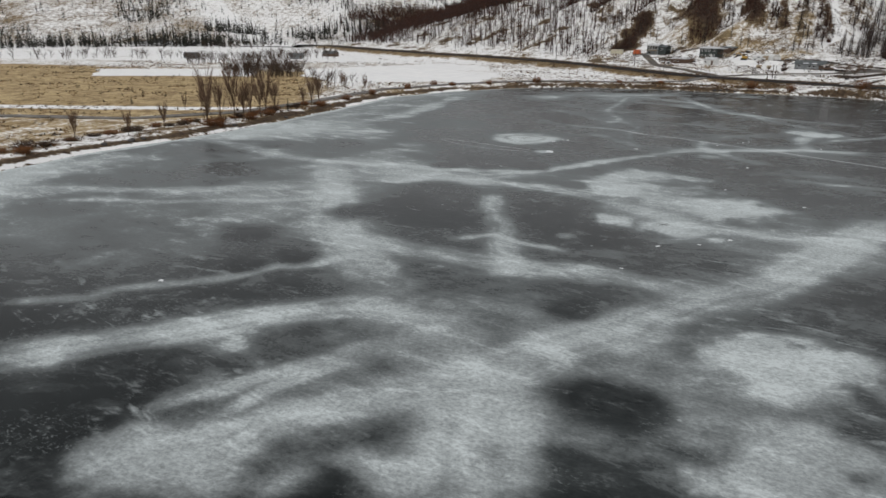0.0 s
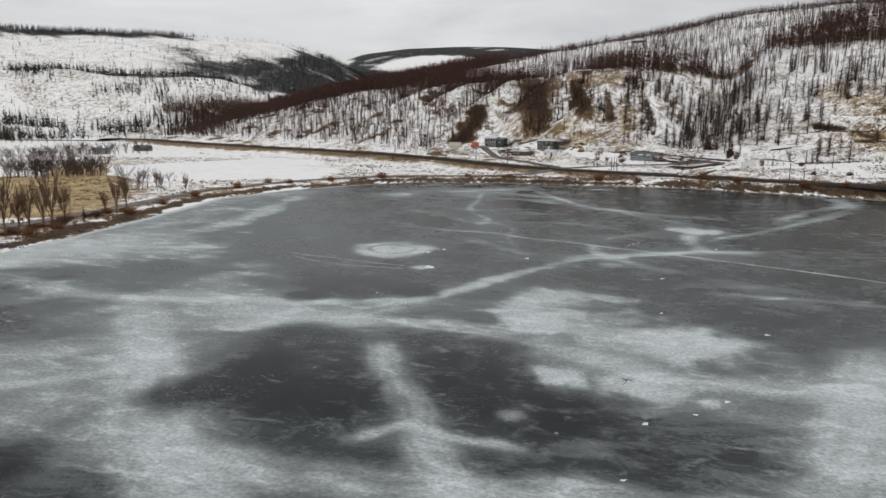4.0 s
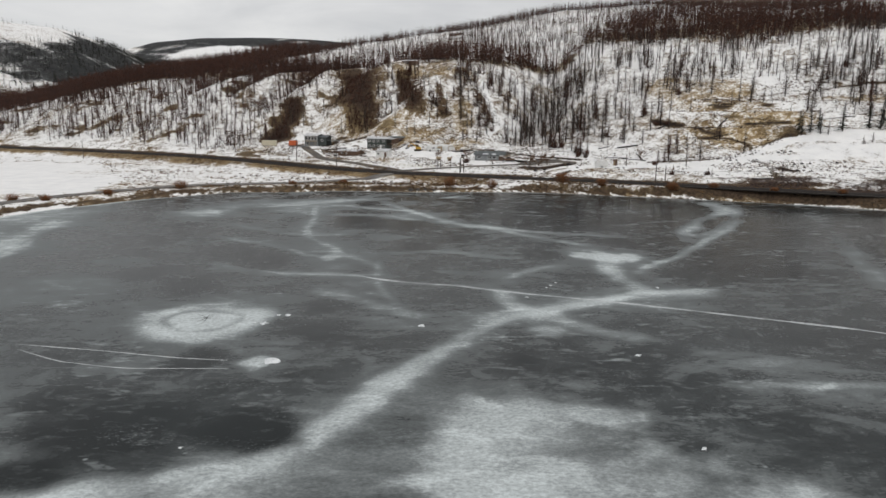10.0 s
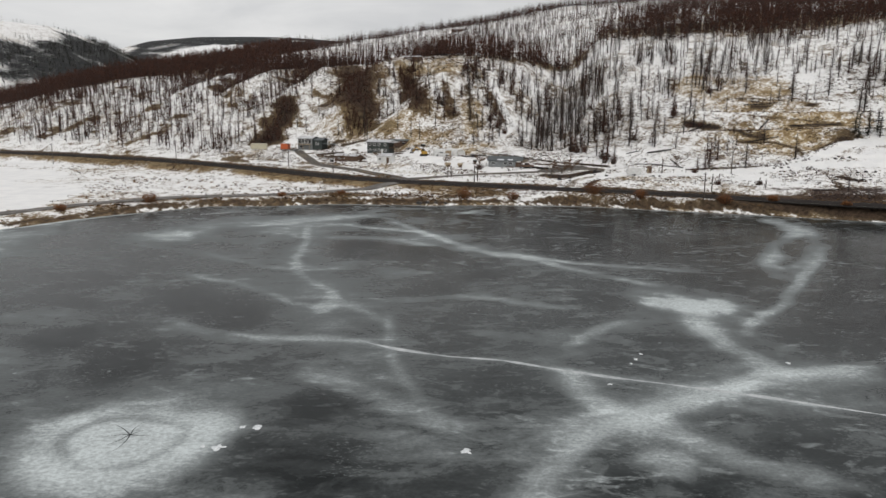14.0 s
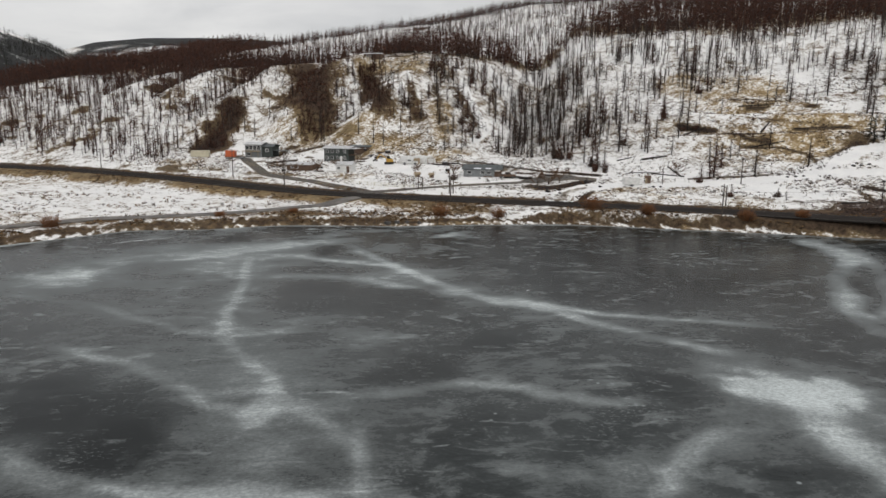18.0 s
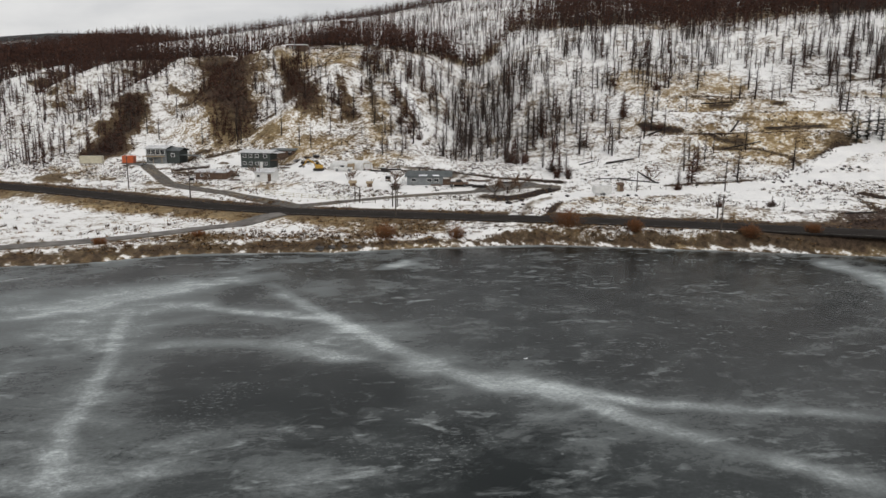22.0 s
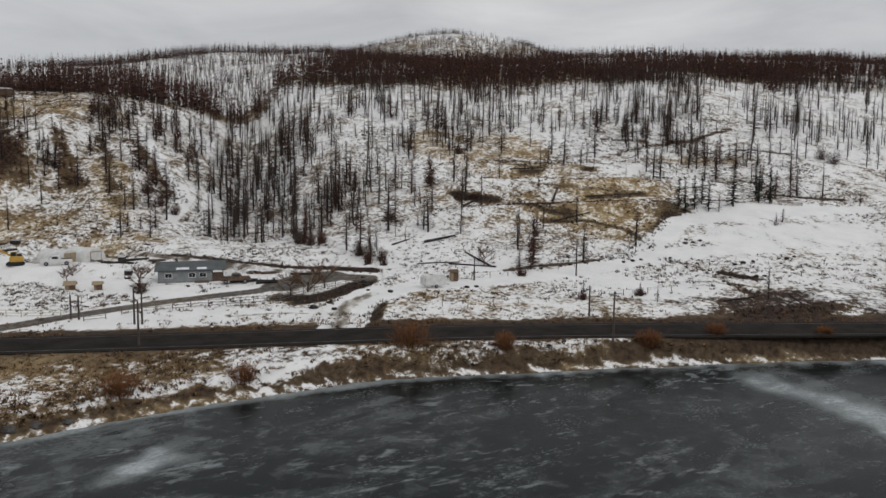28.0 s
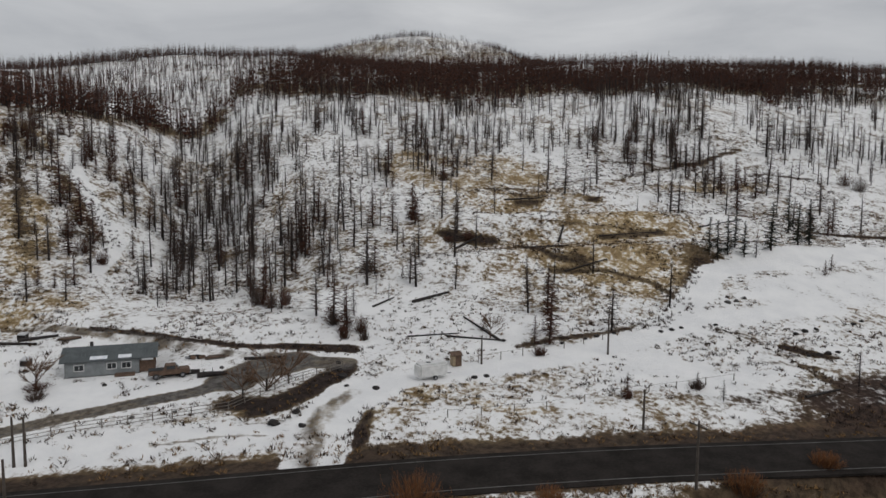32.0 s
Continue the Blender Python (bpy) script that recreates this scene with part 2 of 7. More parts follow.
M_ASPHALT = plain("asphalt", (0.015, 0.0128, 0.0115), (0.033, 0.0282, 0.0255), 0.35, 0.9, world=True, relief=0.2, spec=0.06)
M_GRAVEL = plain("wet_gravel", (0.07, 0.062, 0.056), (0.20, 0.185, 0.17), 0.4, 0.85, world=True, relief=0.4)
M_CRACK = plain("ice_crack", (0.010, 0.014, 0.015), (0.03, 0.036, 0.038), 2.0, 0.5, world=True)
M_RIDGE = plain("crack_snow", (0.30, 0.32, 0.33), (0.56, 0.58, 0.59), 0.7, 0.8, world=True)
M_LUMP = plain("frozen_snow", (0.55, 0.58, 0.60), (0.80, 0.82, 0.83), 1.5, 0.7, relief=0.3)
M_LINE = plain("road_paint", (0.045, 0.042, 0.038), (0.15, 0.145, 0.135), 0.8, 0.7, world=True)

# ---- the lie of the land ----
# u runs along the highway, v away from the lake; the origin is a bend of the road.
ALONG, ACROSS = (-0.5593, 0.8290), (0.8290, 0.5593)


def to_uv(x, y):
    return ALONG[0] * (x - 133) + ALONG[1] * (y - 264), ACROSS[0] * (x - 133) + ACROSS[1] * (y - 264)


def to_xy(u, v):
    return 133 + ALONG[0] * u + ACROSS[0] * v, 264 + ALONG[1] * u + ACROSS[1] * v


def lattice(ix, iy, seed):
    h = (ix.astype(np.int64) * 374761393 + iy.astype(np.int64) * 668265263 + seed * 974711) & 0xFFFFFFFF
    h = ((h ^ (h >> 13)) * 1274126177) & 0xFFFFFFFF
    return ((h ^ (h >> 16)) & 0xFFFF) / 65535.0


def ripple(x, y, size, seed=0, octaves=4):
    """Smooth noise from -1 to 1 whose largest waves are size long."""
    total, amp, norm = np.zeros(np.shape(x)), 1.0, 0.0
    for k in range(octaves):
        px, py = np.asarray(x) / size * 2 ** k + 17.3 * k, np.asarray(y) / size * 2 ** k - 9.1 * k
        ix, iy = np.floor(px), np.floor(py)
        fx, fy = px - ix, py - iy
        fx, fy = fx * fx * (3 - 2 * fx), fy * fy * (3 - 2 * fy)
        a, b = lattice(ix, iy, seed + k), lattice(ix + 1, iy, seed + k)
        c, d = lattice(ix, iy + 1, seed + k), lattice(ix + 1, iy + 1, seed + k)
        total += amp * ((a * (1 - fx) + b * fx) * (1 - fy) + (c * (1 - fx) + d * fx) * fy)
        norm += amp
        amp *= 0.5
    return total / norm * 2 - 1


def ease(t):
    t = np.clip(t, 0, 1)
    return t * t * (3 - 2 * t)


def to_line(x, y, line):
    """Distance to a polyline, and the share of its length at the nearest point."""
    x, y = np.asarray(x, float), np.asarray(y, float)
    best, share, run = np.full(x.shape, 1e9), np.zeros(x.shape), 0.0
    total = sum(math.dist(p, q) for p, q in zip(line, line[1:]))
    for p, q in zip(line, line[1:]):
        dx, dy = q[0] - p[0], q[1] - p[1]
        long = math.hypot(dx, dy)
        k = np.clip(((x - p[0]) * dx + (y - p[1]) * dy) / (long * long), 0, 1)
        far = np.hypot(x - p[0] - k * dx, y - p[1] - k * dy)
        near = far < best
        best, share = np.where(near, far, best), np.where(near, (run + k * long) / total, share)
        run += long
    return best, share


def inside(x, y, ring):
    x, y = np.asarray(x, float), np.asarray(y, float)
    odd = np.zeros(x.shape, bool)
    for p, q in zip(ring, ring[1:] + ring[:1]):
        if p[1] != q[1]:
            odd ^= ((p[1] > y) != (q[1] > y)) & (x < (q[0] - p[0]) * (y - p[1]) / (q[1] - p[1]) + p[0])
    return odd


SHORE = [(-90, 40), (-86, 90), (-79, 118), (-71, 136), (-58, 155), (-44, 180), (-33, 206), (-18, 245), (4, 265), (28, 277), (51, 283), (65, 277), (80, 274), (97, 264),
         (102, 260), (118, 254), (138, 242), (149, 229), (161, 217), (178, 197), (188, 182), (206, 150), (224, 100), (232, 40), (225, -60), (160, -180), (0, -230), (-80, -140)]
ROAD = [(-230, 20), (-160, 10), (-102, 6), (-45, 5), (-25, 3.5), (0, 0), (32, -4), (51, -3.5), (74, 0), (111, 7), (156, 12), (207, 11), (262, 5), (354, 6), (434, 14), (523, 22), (700, 40)]
GULLY = [(6, 52), (14, 75), (22, 105), (34, 150), (50, 236), (66, 320)]
STEPS = [0, 15, 30, 45, 60, 80, 100, 125, 150, 200, 260, 350, 450, 600, 900, 1500]
SECTIONS = {}


def section(u, *heights):
    """The height of the land at u, going away from the road in STEPS."""
    SECTIONS[u] = heights


section(-500, 3, 5, 7, 9, 13, 19, 26, 34, 45, 63, 81, 105, 120, 134, 155, 160)
section(-150, 3, 5.5, 8, 11, 15, 21, 27, 35, 45, 64, 80, 102, 118, 133, 150, 155)
section(-80, 3, 4.5, 7, 10.5, 15.5, 22, 26, 33, 42.5, 61, 76, 97, 113, 130, 143, 150)
section(-35, 3, 4.5, 6, 8.5, 12, 20, 26, 34, 43, 60, 75, 97, 114, 130, 143, 150)
section(0, 3, 4, 5.8, 8, 11, 16, 23, 33, 43, 61, 75, 97, 115, 130, 143, 150)
section(35, 3, 4, 5.8, 8, 11, 16, 22, 31, 39, 51, 68, 96, 116, 131, 143, 150)
section(60, 3, 4, 6, 8.5, 13, 23, 33, 44, 49, 53, 67, 96, 117, 130, 143, 150)
section(90, 3.3, 4.5, 6.5, 9, 14, 27, 40, 49, 53, 56, 68, 96, 117, 128, 143, 150)
section(125, 3.5, 5, 7.5, 9, 17, 31, 44.5, 49, 51, 57, 69, 95, 116, 126, 137, 150)
section(160, 4, 6, 10, 17, 26, 36, 42, 45, 48, 56, 69, 92, 111, 120, 130, 140)
section(220, 4, 7, 13, 20, 28, 35, 41, 46, 51, 59, 71, 91, 104, 110, 120, 130)
section(320, 4, 7, 13, 20, 26, 31, 36, 41, 46, 56, 67, 82, 90, 96, 105, 120)
section(420, 4, 6, 9, 12, 16, 21, 26, 31, 36, 45, 55, 68, 77, 84, 95, 110)
section(520, 4, 4, 5, 6, 8, 10, 13, 17, 21, 28, 35, 45, 52, 60, 80, 100)
section(720, 4, 3, 3, 4, 5, 6, 8, 10, 14, 20, 28, 38, 50, 60, 70, 90)


def loft():
    us, vs = np.arange(-500, 721, 4.0), np.arange(0, 1501, 4.0)
    rows = np.array([np.interp(vs, STEPS, SECTIONS[k]) for k in SECTIONS])
    grid = np.array([np.interp(us, list(SECTIONS), rows[:, j]) for j in range(len(vs))]).T
    for reach in (3, 2):
        kernel = np.ones(2 * reach + 1) / (2 * reach + 1)
        grid = np.apply_along_axis(lambda r: np.convolve(np.pad(r, reach, "edge"), kernel, "valid"), 0, grid)
    kernel = np.ones(3) / 3
    grid = np.apply_along_axis(lambda r: np.convolve(np.pad(r, 1, "edge"), kernel, "valid"), 1, grid)
    return grid


LOFT = loft()


def hill(u, v):
    fu, fv = np.clip((u + 500) / 4, 0, LOFT.shape[0] - 1.001), np.clip(v / 4, 0, LOFT.shape[1] - 1.001)
    i, j = fu.astype(int), fv.astype(int)
    a, b = fu - i, fv - j
    return (LOFT[i, j] * (1 - a) + LOFT[i + 1, j] * a) * (1 - b) + (LOFT[i, j + 1] * (1 - a) + LOFT[i + 1, j + 1] * a) * b


# Levelled yards: x, y, radius, height.
PADS = [(152.5, 298.4, 6, 6.0), (130.5, 348.6, 7, 8.3), (112, 381.5, 7, 8.2), (95, 394, 4.5, 7.9), (123.9, 331.2, 4.5, 5.9), (146, 323.5, 8, 8.3), (173.2, 257.8, 3, 5.5)]


def land(x, y):
    """The ground's height at x, y (arrays)."""
    x, y = np.asarray(x, float), np.asarray(y, float)
    u, v = to_uv(x, y)
    w = v - np.interp(u, [p[0] for p in ROAD], [p[1] for p in ROAD])
    slope = hill(u, np.maximum(w, 0))
    # spurs and hollows on the slopes, the gully between the two bluffs
    rough = ease((w - 45) / 60)
    slope = slope + rough * (3.2 * ripple(u, v * 0.45, 46, 3) + 1.0 * ripple(u, v, 14, 5))
    spur = ease((u - 45) / 25) * ease((260 - u) / 60) * ease((w - 50) / 25) * ease((150 - w) / 50)
    slope = slope + spur * 3.0 * np.sin(u / 5.4 + 1.2 * ripple(u, v, 40, 8))
    cut, along = to_line(u, w, GULLY)
    slope = slope - (3 + 9 * ease(along * 3) * ease((0.85 - along) * 4)) * np.exp(-(cut / 15.0) ** 2) * ease((0.95 - along) * 5) * ease((w - 48) / 30)
    terrace = ease((u + 125) / 20) * ease((-20 - u) / 20) * ease((w - 62) / 8) * ease((118 - w) / 12)
    slope = slope + terrace * 1.4 * np.sin(w / 3.4 + 0.8 * ripple(u, v, 30, 11))
    slope = slope + 69 * np.exp(-(((u + 66) / 170) ** 2 + ((v - 800) / 120) ** 2)) + ease((w - 230) / 200) * 7 * ripple(u, v, 130, 12)
    # level fields on the lake's side of the road
    flat = 1.5 + 0.5 * ripple(x, y, 60, 20) + 0.2 * ripple(x, y, 9, 21)
    z = np.where(w > 0, slope, flat)
    bed = np.interp(u, [-500, 60, 130, 300, 700], [3.0, 3.1, 3.8, 4.2, 4.0])
    z = np.where(np.abs(w) < 14, bed + (z - bed) * ease((np.abs(w) - 5.2) / 8.5), z)
    # the low white hills across the valley and the high ones behind
    north = y + 0.15 * x
    one = 74 * ease((north - 690 + 40 * ripple(x, y, 180, 30, 2)) / 330) * ease((85 - x + 0.05 * (y - 900) + 30 * ripple(x, y, 90, 29, 2)) / 190) + 14 * ease((north - 650) / 120) * ripple(x, y, 150, 31)
    reach, bearing = np.hypot(x, y - 40), np.degrees(np.arctan2(x, np.maximum(y - 40, 1.0)))
    two = np.interp(bearing, [-50, -20, -8.7, -3, 2, 5.2, 9, 14, 20], [190, 232, 240, 234, 222, 184, 110, 40, 0]) * ease((reach - 950) / 1250)
    three = np.interp(bearing, [-3, 3, 5.2, 8, 11.3, 15, 20, 26, 34], [120, 200, 250, 300, 326, 336, 342, 340, 320]) * ease((reach - 1500) / 1950)
    back = np.maximum(np.maximum(one, two), three) + ease((north - 900) / 400) * ease((2000 - reach) / 500) * 14 * ripple(x, y, 260, 33)
    z = np.where(north > 560, np.maximum(z, np.maximum(back, 0) * ease((north - 560) / 80) + 1.5), z)
    for px, py, radius, height in PADS:
        far = np.hypot(x - px, y - py)
        z = height + (z - height) * ease((far - radius) / (radius * 0.8))
    # the lake's bowl
    rim, _ = to_line(x, y, SHORE + SHORE[:1])
    rim = np.where(inside(x, y, SHORE), -rim, rim) + 0.9 * ripple(x, y, 11, 41)
    z = np.where(rim < 0, np.maximum(-2.0, 0.3 * rim), np.minimum(z, 0.25 + rim * 0.30 + 0.012 * rim * rim + 1.9 * ease((rim - 0.8) / 2.4) * ease((13 - np.abs(w)) / 4)))
    return z


def spread(lo, hi, step, outer_lo, outer_hi, growth=1.06, widest=90.0):
    """Grid lines: even from lo to hi, then ever wider."""
    mid = list(np.arange(lo, hi + 0.1, step))
    up, gap = [mid[-1]], step
    while up[-1] < outer_hi:
        gap = min(gap * growth, widest)
        up.append(up[-1] + gap)
    down, gap = [mid[0]], step
    while down[-1] > outer_lo:
        gap = min(gap * growth, widest)
        down.append(down[-1] - gap)
    return np.array(down[:0:-1] + mid + up[1:])


def grid_mesh(name, xs, ys, zs, material, layers):
    """A sheet of quads over 2D arrays of places, with a float layer for each name in layers."""
    rows, cols = xs.shape
    idx = np.arange(rows * cols).reshape(rows, cols)
    quads = np.stack([idx[:-1, :-1], idx[:-1, 1:], idx[1:, 1:], idx[1:, :-1]], -1).reshape(-1, 4)
    me = bpy.data.meshes.new(name)
    me.vertices.add(rows * cols)
    me.vertices.foreach_set("co", np.stack([xs, ys, zs], -1).astype(np.float32).ravel())
    me.loops.add(quads.size)
    me.loops.foreach_set("vertex_index", quads.astype(np.int32).ravel())
    me.polygons.add(len(quads))
    me.polygons.foreach_set("loop_start", np.arange(0, quads.size, 4, dtype=np.int32))
    me.polygons.foreach_set("use_smooth", np.ones(len(quads), bool))
    me.update(calc_edges=True)
    for key, values in layers.items():
        me.attributes.new(key, "FLOAT", "POINT").data.foreach_set("value", np.clip(values, 0, 1).astype(np.float32).ravel())
    me.materials.append(material)
    return new(name, me)


def blot(x, y, cx, cy, rx, ry, turn=0.0):
    """1 within an ellipse, fading to 0 at its edge."""
    c, s = math.cos(radians(turn)), math.sin(radians(turn))
    a, b = ((x - cx) * c + (y - cy) * s) / rx, (-(x - cx) * s + (y - cy) * c) / ry
    return ease((1.25 - np.hypot(a, b)) / 0.5)


def on_north(u, w, x, y):
    """(close forest, single trees) on the hills across the valley."""
    reach, bearing = np.hypot(x, y - 40), np.degrees(np.arctan2(x, np.maximum(y - 40, 1.0)))
    bearing = bearing + 3.0 * ripple(x, y, 230, 125, 5)
    ring = reach + 110 * ripple(x, y, 240, 126, 4)
    right = np.interp(ring, [640, 800, 1000, 1200, 1500, 1800, 2050, 2300], [4, 3.4, 1.4, -0.8, 0.2, 2.4, 4.6, 5.6])
    vale = ease((bearing - right) / 0.8) * ease((reach - 680) / 60)
    join = 0.9 * ease((ring - 1000) / 25) * ease((1330 + 130 * ripple(x, y, 120, 127) - ring) / 60) * ease((bearing + 16) / 6)
    join = np.maximum(join, 0.9 * ease((ring - 1440) / 40) * ease((1740 + 120 * ripple(x, y, 120, 130) - ring) / 70) * ease((bearing + 8) / 5))
    foot = 0.6 * ease((ring - 660) / 30) * ease((760 - ring) / 40) * ease((ripple(x, y, 60, 122, 3) - 0.1) / 0.2)
    top = ease((ring - 1880 - 60 * ripple(x, y, 90, 129)) / 40) * ease((-3.0 - bearing) / 2)
    glade = ease((ripple(x, y, 55, 128, 3) - 0.32) / 0.1)
    close = np.maximum(np.maximum(vale, join), np.maximum(foot, top)) * (1 - 0.7 * glade)
    close = close * (1 - blot(x, y, 600, 2640, 170, 150))
    single = ease((reach - 660) / 60) * (0.04 + 0.7 * ease((ripple(x, y, 75, 121, 4) + 0.0) / 0.3) * ease((1600 - reach) / 500))
    gate = ease((u - 430) / 60)
    return np.clip(close, 0, 1) * gate, np.clip(single, 0, 1) * gate * (1 - blot(x, y, 600, 2640, 170, 150))


def wood_edge(u):
    return 230 - 76 * ease((u - 25) / 40) - 45 * ease((u - 135) / 60) - 10 * ease((u - 260) / 80) + 45 * np.exp(-((u - 40) / 20) ** 2)


def burnt_front(u, w, x, y):
    """The close scorched forest along the brow of the bluffs."""
    edge = wood_edge(u) + 30 * ripple(x, y, 34, 110, 4)
    deep = 100 - 52 * ease((u + 5) / 40) + 170 * ease((u - 230) / 80) + 25 * ripple(x, y, 60, 112, 3)
    gap = np.maximum(ease((ripple(u, w * 2, 42, 113, 4) - 0.16) / 0.14), blot(u, w, 31, 168, 13, 26))
    return ease((w - edge + 34) / 62) * ease((edge + deep - w) / 22) * (1 - 0.75 * gap) * ease((680 - u) / 60) * (1 - 0.85 * np.exp(-((u - 22) / 26) ** 2) * ease((215 - w) / 40))


# Smooth white fields by the lake.
FIELDS = [[(-70, 362), (2, 420), (22, 378), (26, 322), (12, 284), (-42, 290), (-62, 322)], [(-175, 372), (-98, 360), (-86, 318), (-160, 320)], [(-186, 648), (-122, 662), (-86, 553), (-112, 526)], [(-108, 498), (-62, 520), (-34, 440), (-72, 425)]]

# Marks on the hillsides, in u and distance from the road: breadth and way.
BARE = [(9, [(130, 107), (113, 86), (97, 66)], 0.95), (4.5, [(98, 108), (84, 91), (72, 75)], 0.8), (7, [(142, 67), (136, 57), (131, 46)], 1.3), (5, [(131, 48), (134, 39)], 1.5), (2.6, [(70, 96), (57, 82)], 0.5), (2.6, [(46, 104), (36, 92)], 0.35),
        (0.8, [(-55, 65), (-66, 63), (-73, 56), (-75, 46)], 0.9), (0.7, [(-50, 76), (-63, 67)], 0.7), (0.6, [(-70, 82), (-85, 84)], 0.6), (3.2, [(-86, 66), (-88, 63)], 0.9), (2.3, [(-2.0, 21.8), (-5.5, 20.6), (-9.5, 23.2), (-12.3, 26.8), (-15.2, 31)], 1.3), (1.5, [(-5, 18.6), (-8.5, 20.4), (-11.5, 24.5)], 1.2), (0.9, [(-17.0, 14), (-18.4, 11.2), (-17.8, 9.2)], 1.2), (1.0, [(-5.5, 40.6), (-11.1, 39.6), (-16.7, 38.3)], 1.2),
        (0.8, [(-66, 22), (-75, 27), (-84, 24)], 0.5), (2.0, [(-78, 9), (-95, 12)], 0.6), (3.0, [(88, 30), (80, 33)], 0.7), (1.4, [(72, 51), (88, 55)], 0.8), (1.6, [(62, 106), (52, 90), (46, 78)], 0.5), (2.0, [(111, 46), (98, 52)], 0.8),
        (0.8, [(-16.8, 37.4), (-3.7, 40.6), (9.4, 45.5), (23.8, 51.4)], 1.0), (0.7, [(-89, 126), (-107, 134), (-122, 140), (-138, 146)], 0.5), (0.6, [(-60, 88), (-84, 84)], 0.6), (0.9, [(-56, 110), (-64, 108)], 0.7)]
# cut banks, scars and dark ledges on the near slope
BARE += [(1.3, [(-67, 41), (-74, 48), (-79.5, 57), (-86, 65)], 1.1), (0.9, [(-42.2, 35.5), (-50.9, 38.3), (-59.1, 39.9), (-66.8, 41.3)], 0.8), (0.8, [(-75.1, 39), (-79.4, 36), (-81.8, 30), (-82.5, 23.3), (-83.2, 18.5)], 0.5),
         (1.2, [(-84, 31.5), (-88, 27.5)], 1.1), (0.9, [(-70.8, 81.9), (-77.9, 81.8), (-85.4, 83.8)], 1.0), (1.1, [(-51, 78.4), (-56.1, 68.7), (-62.5, 66.2)], 1.0), (1.4, [(-34.9, 84.3), (-39.8, 82.5), (-45.8, 82.4)], 1.1),
         (0.8, [(-50.2, 115.4), (-60.1, 117.8)], 0.8), (1.4, [(-56.7, 106.6), (-61.6, 106.3)], 1.0), (1.3, [(-75.8, 106.7), (-78, 107)], 1.0), (1.0, [(-120.3, 82.6), (-129.5, 81.4), (-140.1, 80.2)], 1.2),
         (0.6, [(-90.4, 142), (-103.4, 137.4)], 0.8), (0.6, [(-132.2, 126.4), (-149.7, 123.4)], 0.8), (1.0, [(-17.6, 10.7), (-18.8, 16.8)], 1.0), (0.9, [(-109.6, 134.4), (-126.2, 142.6), (-137.3, 146.3)], 0.9),
         (2.7, [(54, 110), (46, 100), (37, 88)], 0.3), (7, [(118, 86), (104, 73), (96, 75)], 0.9), (6, [(141, 121), (130, 102)], 0.85), (2.6, [(98, 106), (88, 96), (74, 77)], 0.5), (1.4, [(168, 98), (160, 97)], 0.8), (1.2, [(149, 64), (143, 65)], 0.8), (1.2, [(129, 78), (124, 77)], 0.8),
         (1.6, [(95, 33), (88, 39)], 1.0), (1.2, [(94, 48), (87, 55)], 0.8)]
LANES = [(4.2, [(-1.1, 29.8), (-4, 33), (-8, 34.6)]), (2.3, [(-8, 34.8), (-15.5, 33.2)]), (1.7, [(40, 7), (33, 10.5), (27, 14.6), (21.5, 18.2), (16.2, 21.2), (10, 23.8), (3.1, 26.4), (-1.1, 29.5)]),
         (2.2, [(118, 36), (108, 34), (97, 27), (84, 18), (62, 15), (42, 9), (33, 5)])]
# packed grey snow where wheels have climbed from the road
PACKED = [(1.6, [(45, 56), (33.8, 53.7), (22.8, 49.4), (12.2, 45), (1.7, 39.4), (-5.5, 37.1)]), (2.0, [(-12.6, 6), (-12.8, 12), (-14.2, 17.7), (-16.8, 22.7)]), (0.5, [(4, 12.5), (-2, 13.4), (-8, 12.2)])]
SMOOTH = [(2.6, [(-14, 8), (-16, 19), (-23, 26), (-35, 28), (-48, 31.5), (-59, 35), (-69, 40.5), (-79, 52), (-86, 61), (-106, 66), (-140, 72)]), (6, [(-96, 51), (-125, 54)]), (3, [(84, 48), (62, 47), (40, 36), (16, 27)]), (2.2, [(-65, 37.7), (-75.5, 41.2), (-85.5, 43.2), (-100, 46)]), (3.4, [(-13.5, 6), (-14.3, 15.5), (-16.7, 23)]), (1.5, [(52.5, 115.5), (41.5, 100), (34.5, 93), (33.4, 78)])]
GOLD = [(7, [(98, 62), (76, 66)]), (6, [(100, 112), (86, 132)]), (5, [(62, 58), (55, 62)]), (5, [(38, 56), (33, 62)]), (6, [(-38, 109), (-58, 107)]), (6, [(-70, 89), (-86, 86)]), (7, [(-54, 74), (-73, 56)]), (6, [(-52, 130), (-66, 128)]), (4, [(-104, 120), (-123, 119), (-138, 116)]),
        (9, [(-32, 138), (-40, 120), (-59, 134)]), (7, [(-70, 109), (-78, 86), (-78, 68)]), (5, [(84, 118), (72, 114)]), (4, [(52, 92), (43, 74)]), (4, [(110, 20), (135, 22)]), (4, [(60, 24), (50, 27)]), (3, [(-18, 14), (-28, 22)]), (1.2, [(10.8, 15.2), (5.3, 16.6), (-1.1, 17.1), (-4.9, 17.4)]), (1.5, [(-29.7, 15), (-37.2, 14)]), (3, [(34, 82), (35.5, 91)]), (6, [(110, 61), (96, 56)]), (5, [(68, 122), (56, 113)]), (4, [(-38, 142), (-62, 141)])]


